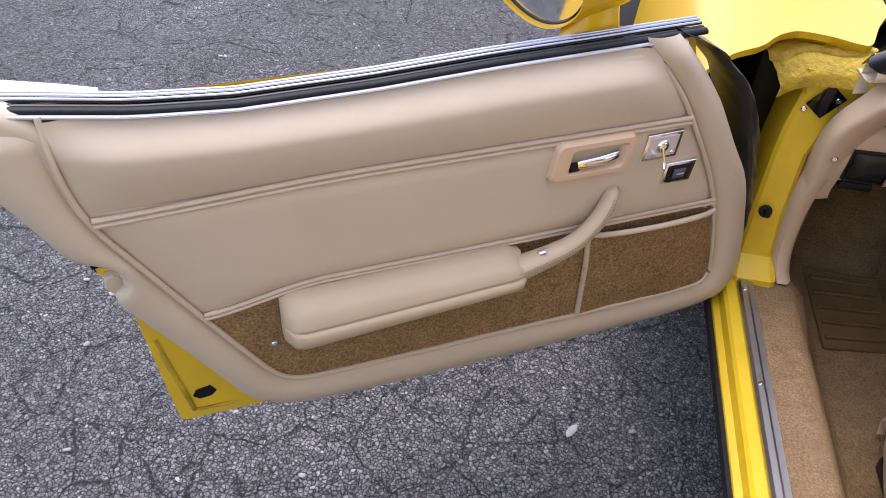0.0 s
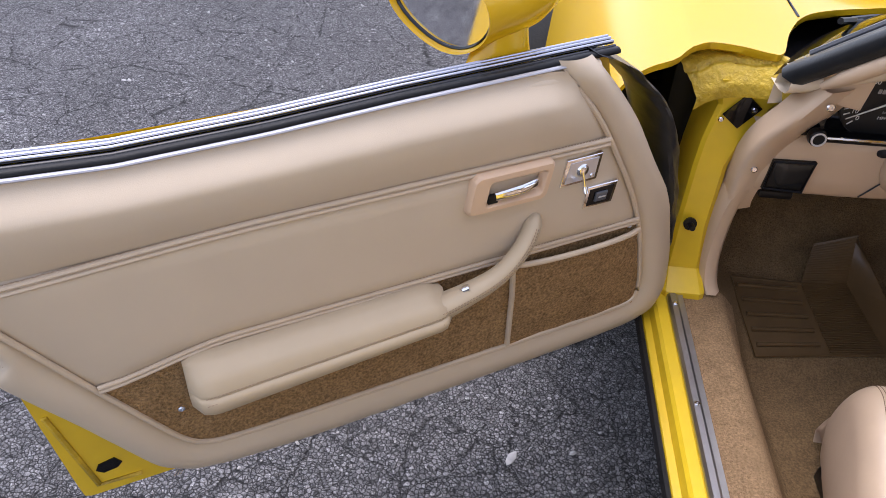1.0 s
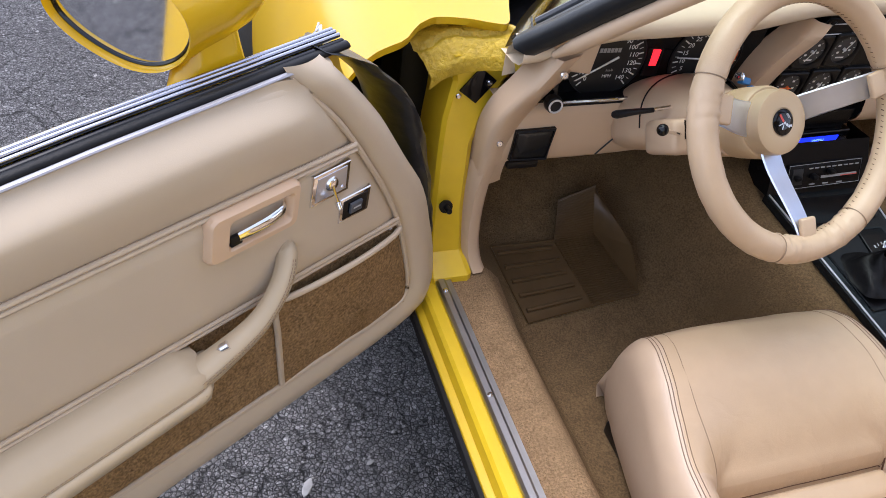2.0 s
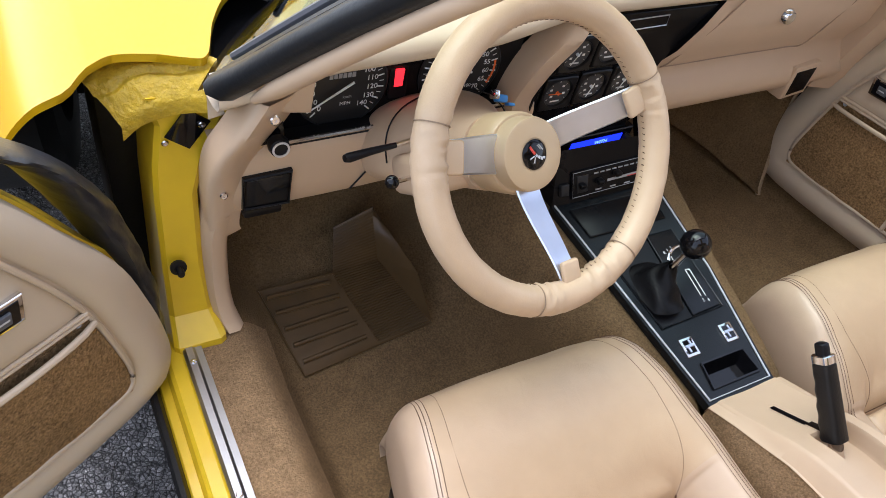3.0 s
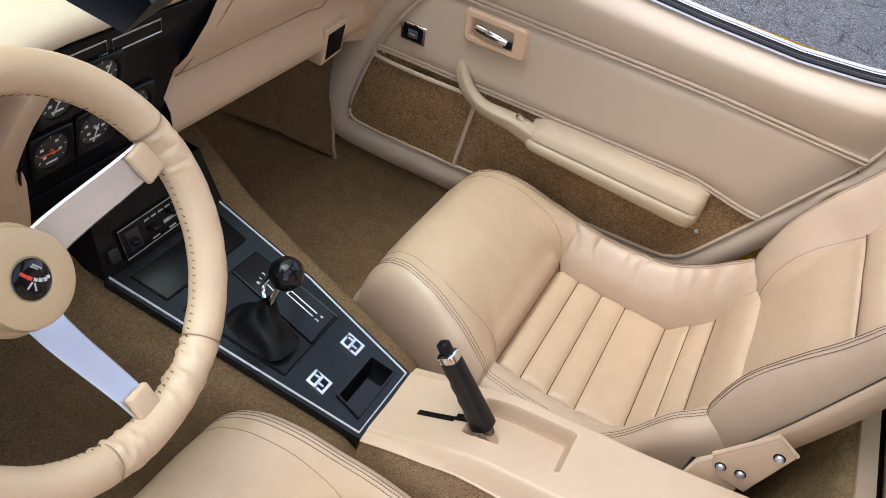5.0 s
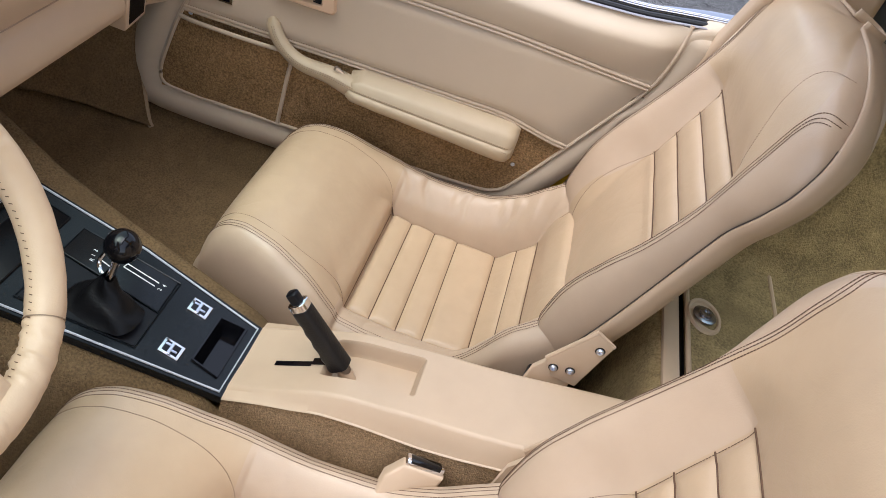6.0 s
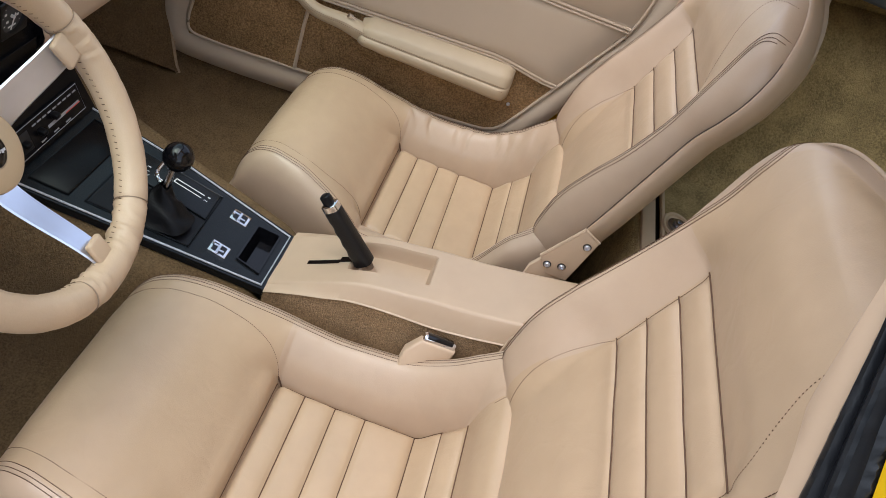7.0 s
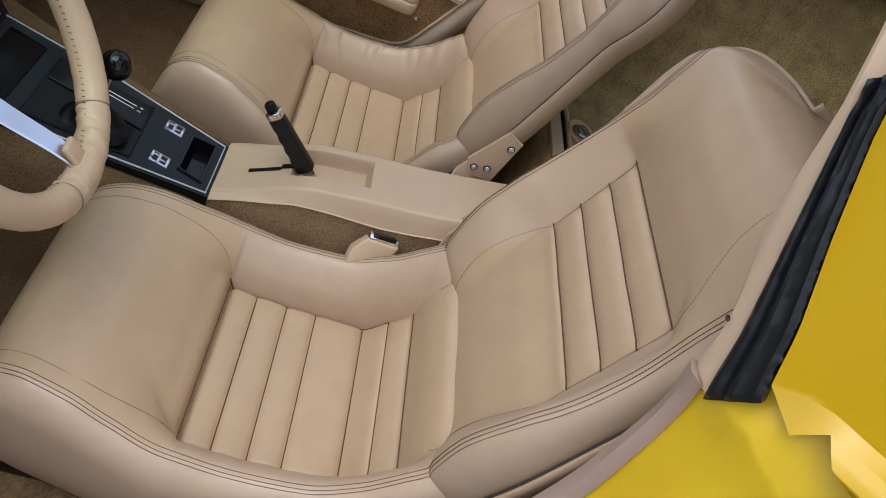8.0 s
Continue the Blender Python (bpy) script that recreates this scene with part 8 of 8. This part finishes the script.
def handbrake():
    b = thing("parking_brake", "upright parking brake lever with black ribbed grip", "parking brake")
    lo, hi = Vector((-0.003, -0.082, 0.452)), Vector((-0.006, 0.000, 0.552))
    d = (hi - lo).normalized()
    fore = Vector((0, d.z, -d.y))
    wide = Vector((1, 0, 0))

    def section(t, w, front, back):
        """Rounded flat-sided section at a share of the lever's length."""
        c = lo.lerp(hi, t)
        ring = []
        for k in range(20):
            a = 2 * math.pi * k / 20
            u, v = math.cos(a), math.sin(a)
            u, v = math.copysign(abs(u) ** 0.55, u), math.copysign(abs(v) ** 0.6, v)
            ring.append(c + wide * (w * u) + fore * ((front if v > 0 else back) * v))
        return ring

    def loft(name, table, material, label=""):
        bm = bmesh.new()
        r = grid(bm, [section(*row) for row in table], close_v=True)
        bm.faces.new(r[0][::-1])
        bm.faces.new(r[-1])
        return part(name, bm, material, b, label, 40)
    rubber = mat("grip_rubber", (0.006, 0.006, 0.0065), 0.4, spec=0.35, vary=0.2, scale=60, bump=0.2, bump_scale=300)
    table = [(-0.015, 0.0105, 0.009, 0.012), (0.0, 0.0135, 0.0135, 0.0150)]
    for k in range(1, 40):
        t = k / 40
        wave = 0.0018 * (0.5 - 0.5 * math.cos(t * 2 * math.pi * 4.6)) * step(0.02, 0.12, t) * (1 - step(0.86, 0.95, t))
        table.append((t * 0.80, 0.0138 - 0.0020 * t, 0.0150 - 0.0022 * t - wave, 0.0152 - 0.0030 * t))
    table += [(0.80, 0.0116, 0.0126, 0.0120), (0.81, 0.0100, 0.0110, 0.0105)]
    loft("grip", table, rubber, "black plastic finger grip")
    loft("collar", [(0.805, 0.0108, 0.0118, 0.0113), (0.812, 0.0118, 0.0128, 0.0122), (0.885, 0.0116, 0.0126, 0.0120), (0.892, 0.0104, 0.0114, 0.0108)], CHROME, "chrome collar")
    loft("release_button", [(0.89, 0.0070, 0.0080, 0.0075), (0.96, 0.0072, 0.0082, 0.0075), (1.0, 0.0070, 0.0078, 0.0070), (1.012, 0.0052, 0.0058, 0.0055)], BLACK, "black push button")
    bm = bmesh.new()
    rows = []
    for t in range(7):
        q = t / 6
        c = lo + Vector((0.0, -0.004, -0.001)).lerp(Vector((-0.002, -0.020, -0.022)), q)
        w, l = 0.0105 - 0.003 * q, 0.012 + 0.006 * q
        rows.append([c + Vector((w * math.cos(a), l * math.sin(a), 0.004 * math.sin(a))) for a in (2 * math.pi * k / 16 for k in range(16))])
    grid(bm, rows, close_v=True)
    part("lever_base", bm, CONSOLE_TAN, b, "tan lever sleeve", 60)


handbrake()


def seat_belt_parts():
    b = thing("seat_belt_buckle", "beige belt stalk with bright buckle beside the seat", "belt buckle")
    m = frame_at((-0.0907, -0.2294, 0.4399), (0.12, -0.96, -0.10), (0.45, 0.05, 0.89))
    bm = bmesh.new()
    box(bm, (0, 0, 0), (0.050, 0.0115, 0.017), m, 0.003)
    clip = part("buckle", bm, CHROME, b, "bright metal buckle end")
    bm = bmesh.new()
    box(bm, (0.0, 0.0032, 0.0026), (0.040, 0.0075, 0.0125), m, 0.0015)
    part("buckle_slot", bm, GLOSS, clip)
    bm = bmesh.new()
    tube(bm, [m @ Vector((x, 0.0045, 0.0075)) for x in (-0.022, 0.022)], 0.0012, 6)
    part("release_bar", bm, CHROME, clip)
    bm = bmesh.new()
    prism(bm, [(0.026, -0.012), (0.026, -0.004), (-0.026, -0.004), (-0.044, -0.026), (-0.052, -0.10), (0.0, -0.10)], -0.0095, 0.0095, lambda a, c, d: m @ Vector((a, c, d)), 0.004)
    part("stalk_cover", bm, PLASTIC, b, "beige plastic stalk sleeve")
    a = thing("belt_anchor", "round zinc belt anchor bolt in a beige oval recess", "belt anchor")
    m = frame_at((0.2745, -0.5636, 0.5335), (1, 0, 0), (0, 1, 0.05))
    bm = bmesh.new()
    lathe(bm, m @ Matrix.Diagonal((1.35, 1.0, 1.0, 1.0)), [(0.0, -0.004), (0.022, -0.004), (0.024, 0.001), (0.027, 0.002), (0.029, -0.002), (0.0, -0.005)], 32)
    part("recess_ring", bm, PLASTIC, a, "beige oval surround", 40)
    bm = bmesh.new()
    lathe(bm, m, [(0, 0), (0.019, 0), (0.019, 0.002), (0.015, 0.004), (0.010, 0.004), (0.0095, 0.009), (0.005, 0.009), (0.004, 0.006), (0, 0.006)], 24)
    part("anchor_plate", bm, BELT, a)


def storage_well():
    """Carpeted lid of the storage well behind the seats, with its beige flange and gap."""
    lid = thing("storage_lid", "olive carpeted storage lid with beige edge behind the seats", "storage lid")
    x0, x1, y0, y1 = 0.120, 0.472, -0.690, -0.538
    r = 0.022
    ring = []
    for cx, cy, a0 in ((x1 - r, y1 - r, 0), (x0 + r, y1 - r, 90), (x0 + r, y0 + r, 180), (x1 - r, y0 + r, 270)):
        ring += [(cx + r * math.cos(radians(a0 + 15 * k)), cy + r * math.sin(radians(a0 + 15 * k))) for k in range(7)]
    bm = bmesh.new()
    prism(bm, ring, 0.516, 0.5300, lambda a, b, d: Vector((a, b, d)), 0.003)
    part("carpet_top", bm, CARPET_REAR, lid, "olive brown carpet", 40)
    bm = bmesh.new()
    tube(bm, [Vector((a, b, 0.5285)) for a, b in ring], 0.0042, 8, closed=True)
    part("lid_edge", bm, PLASTIC, lid, "beige moulded edge")
    bm = bmesh.new()
    box(bm, (0.30, -0.515, 0.5185), (0.60, 0.026, 0.010), None, 0.003)
    tagged(part("trim", bm, PLASTIC), "beige flange in front of the storage lid", "trim", kind="structure")
    bm = bmesh.new()
    box(bm, (0.296, -0.532, 0.5170), (0.352, 0.008, 0.004))
    part("lid_gap", bm, GLOSS, lid)


storage_well()
seat_belt_parts()


def floor_mat():
    """Moulded vinyl heel mat set in the driver's carpet: ribbed pad and a finely grooved strip that climbs to the foot rest."""
    fm = thing("floor_mat", "brown ribbed vinyl heel mat on the driver's carpet", "floor mat")
    A, B, C, D = (Vector(p) for p in ((-0.564, 0.5415, 0.300), (-0.438, 0.538, 0.302), (-0.404, 0.409, 0.252), (-0.536, 0.394, 0.247)))
    E, F, G, H = (Vector(p) for p in ((-0.304, 0.420, 0.252), (-0.356, 0.541, 0.306), (-0.420, 0.588, 0.358), (-0.357, 0.580, 0.392)))

    def quad(p, q, r, t, u, v, lift=0.0):
        """u from p to q, v from p to t."""
        return p.lerp(q, u).lerp(t.lerp(r, u), v) + Vector((0, -0.25 * (lift + 0.005), lift + 0.005))
    bm = bmesh.new()
    grid(bm, [[quad(A, B, C, D, i / 16, j / 16, 0.0016 * max(0.0, math.cos((j / 16) * 2 * math.pi * 5)) ** 6) for j in range(17)] for i in range(17)])
    pad = part("heel_pad", bm, VINYL_MAT, fm, "smooth brown vinyl pad", 70)
    for k in range(5):
        bm = bmesh.new()
        v = 0.10 + 0.19 * k
        tube(bm, [quad(A, B, C, D, 0.06 + 0.84 * q / 8, v, 0.0014) for q in range(9)], 0.0042, 8)
        part("pad_rib", bm, VINYL_MAT, pad)
    # grooved strip, flat part then foot rest
    bm = bmesh.new()
    rows = []
    n = 129
    for j in range(n):
        v = j / (n - 1)
        ridge = 0.0030 * (j % 4 in (1, 2))
        rows.append([quad(F, B, C, E, q / 8, v, ridge) for q in range(9)])
    up = []
    for j in range(72):
        v = 1 - j / 72
        up.append([quad(F, B, G, H, q / 8, v, 0.0026 * (j % 4 in (1, 2))) for q in range(9)])
    grid(bm, up + rows)
    part("ribbed_pad", bm, VINYL_MAT, fm, "finely grooved brown vinyl strip", 25)
    bm = bmesh.new()
    tube(bm, [quad(A, B, C, D, u, v, 0.001) for u, v in ((1.0, 0.0), (0.0, 0.0), (0.0, 1.0), (1.0, 1.0))] + [E + Vector((0, 0, 0.005))], 0.0028, 6)
    part("mat_edge", bm, VINYL_MAT, fm)
    # plain vinyl cheek beside the foot rest
    bm = bmesh.new()
    grid(bm, [[quad(F, Vector((-0.318, 0.470, 0.330)), E, E, i / 6, j / 6, 0.002) for j in range(7)] for i in range(7)])
    grid(bm, [[quad(H, Vector((-0.345, 0.585, 0.372)), Vector((-0.318, 0.470, 0.330)), F, i / 6, j / 6, 0.002) for j in range(7)] for i in range(7)])
    part("mat_cheek", bm, VINYL_MAT, fm, "smooth brown vinyl cheek")
    bm = bmesh.new()
    tube(bm, [G + Vector((0, -0.004, 0.006)), H + Vector((0, -0.004, 0.006)), H + Vector((0.008, 0.0, -0.05))], 0.0024, 6)
    part("foot_rest_edge", bm, VINYL_MAT, fm)


floor_mat()
pebbles()
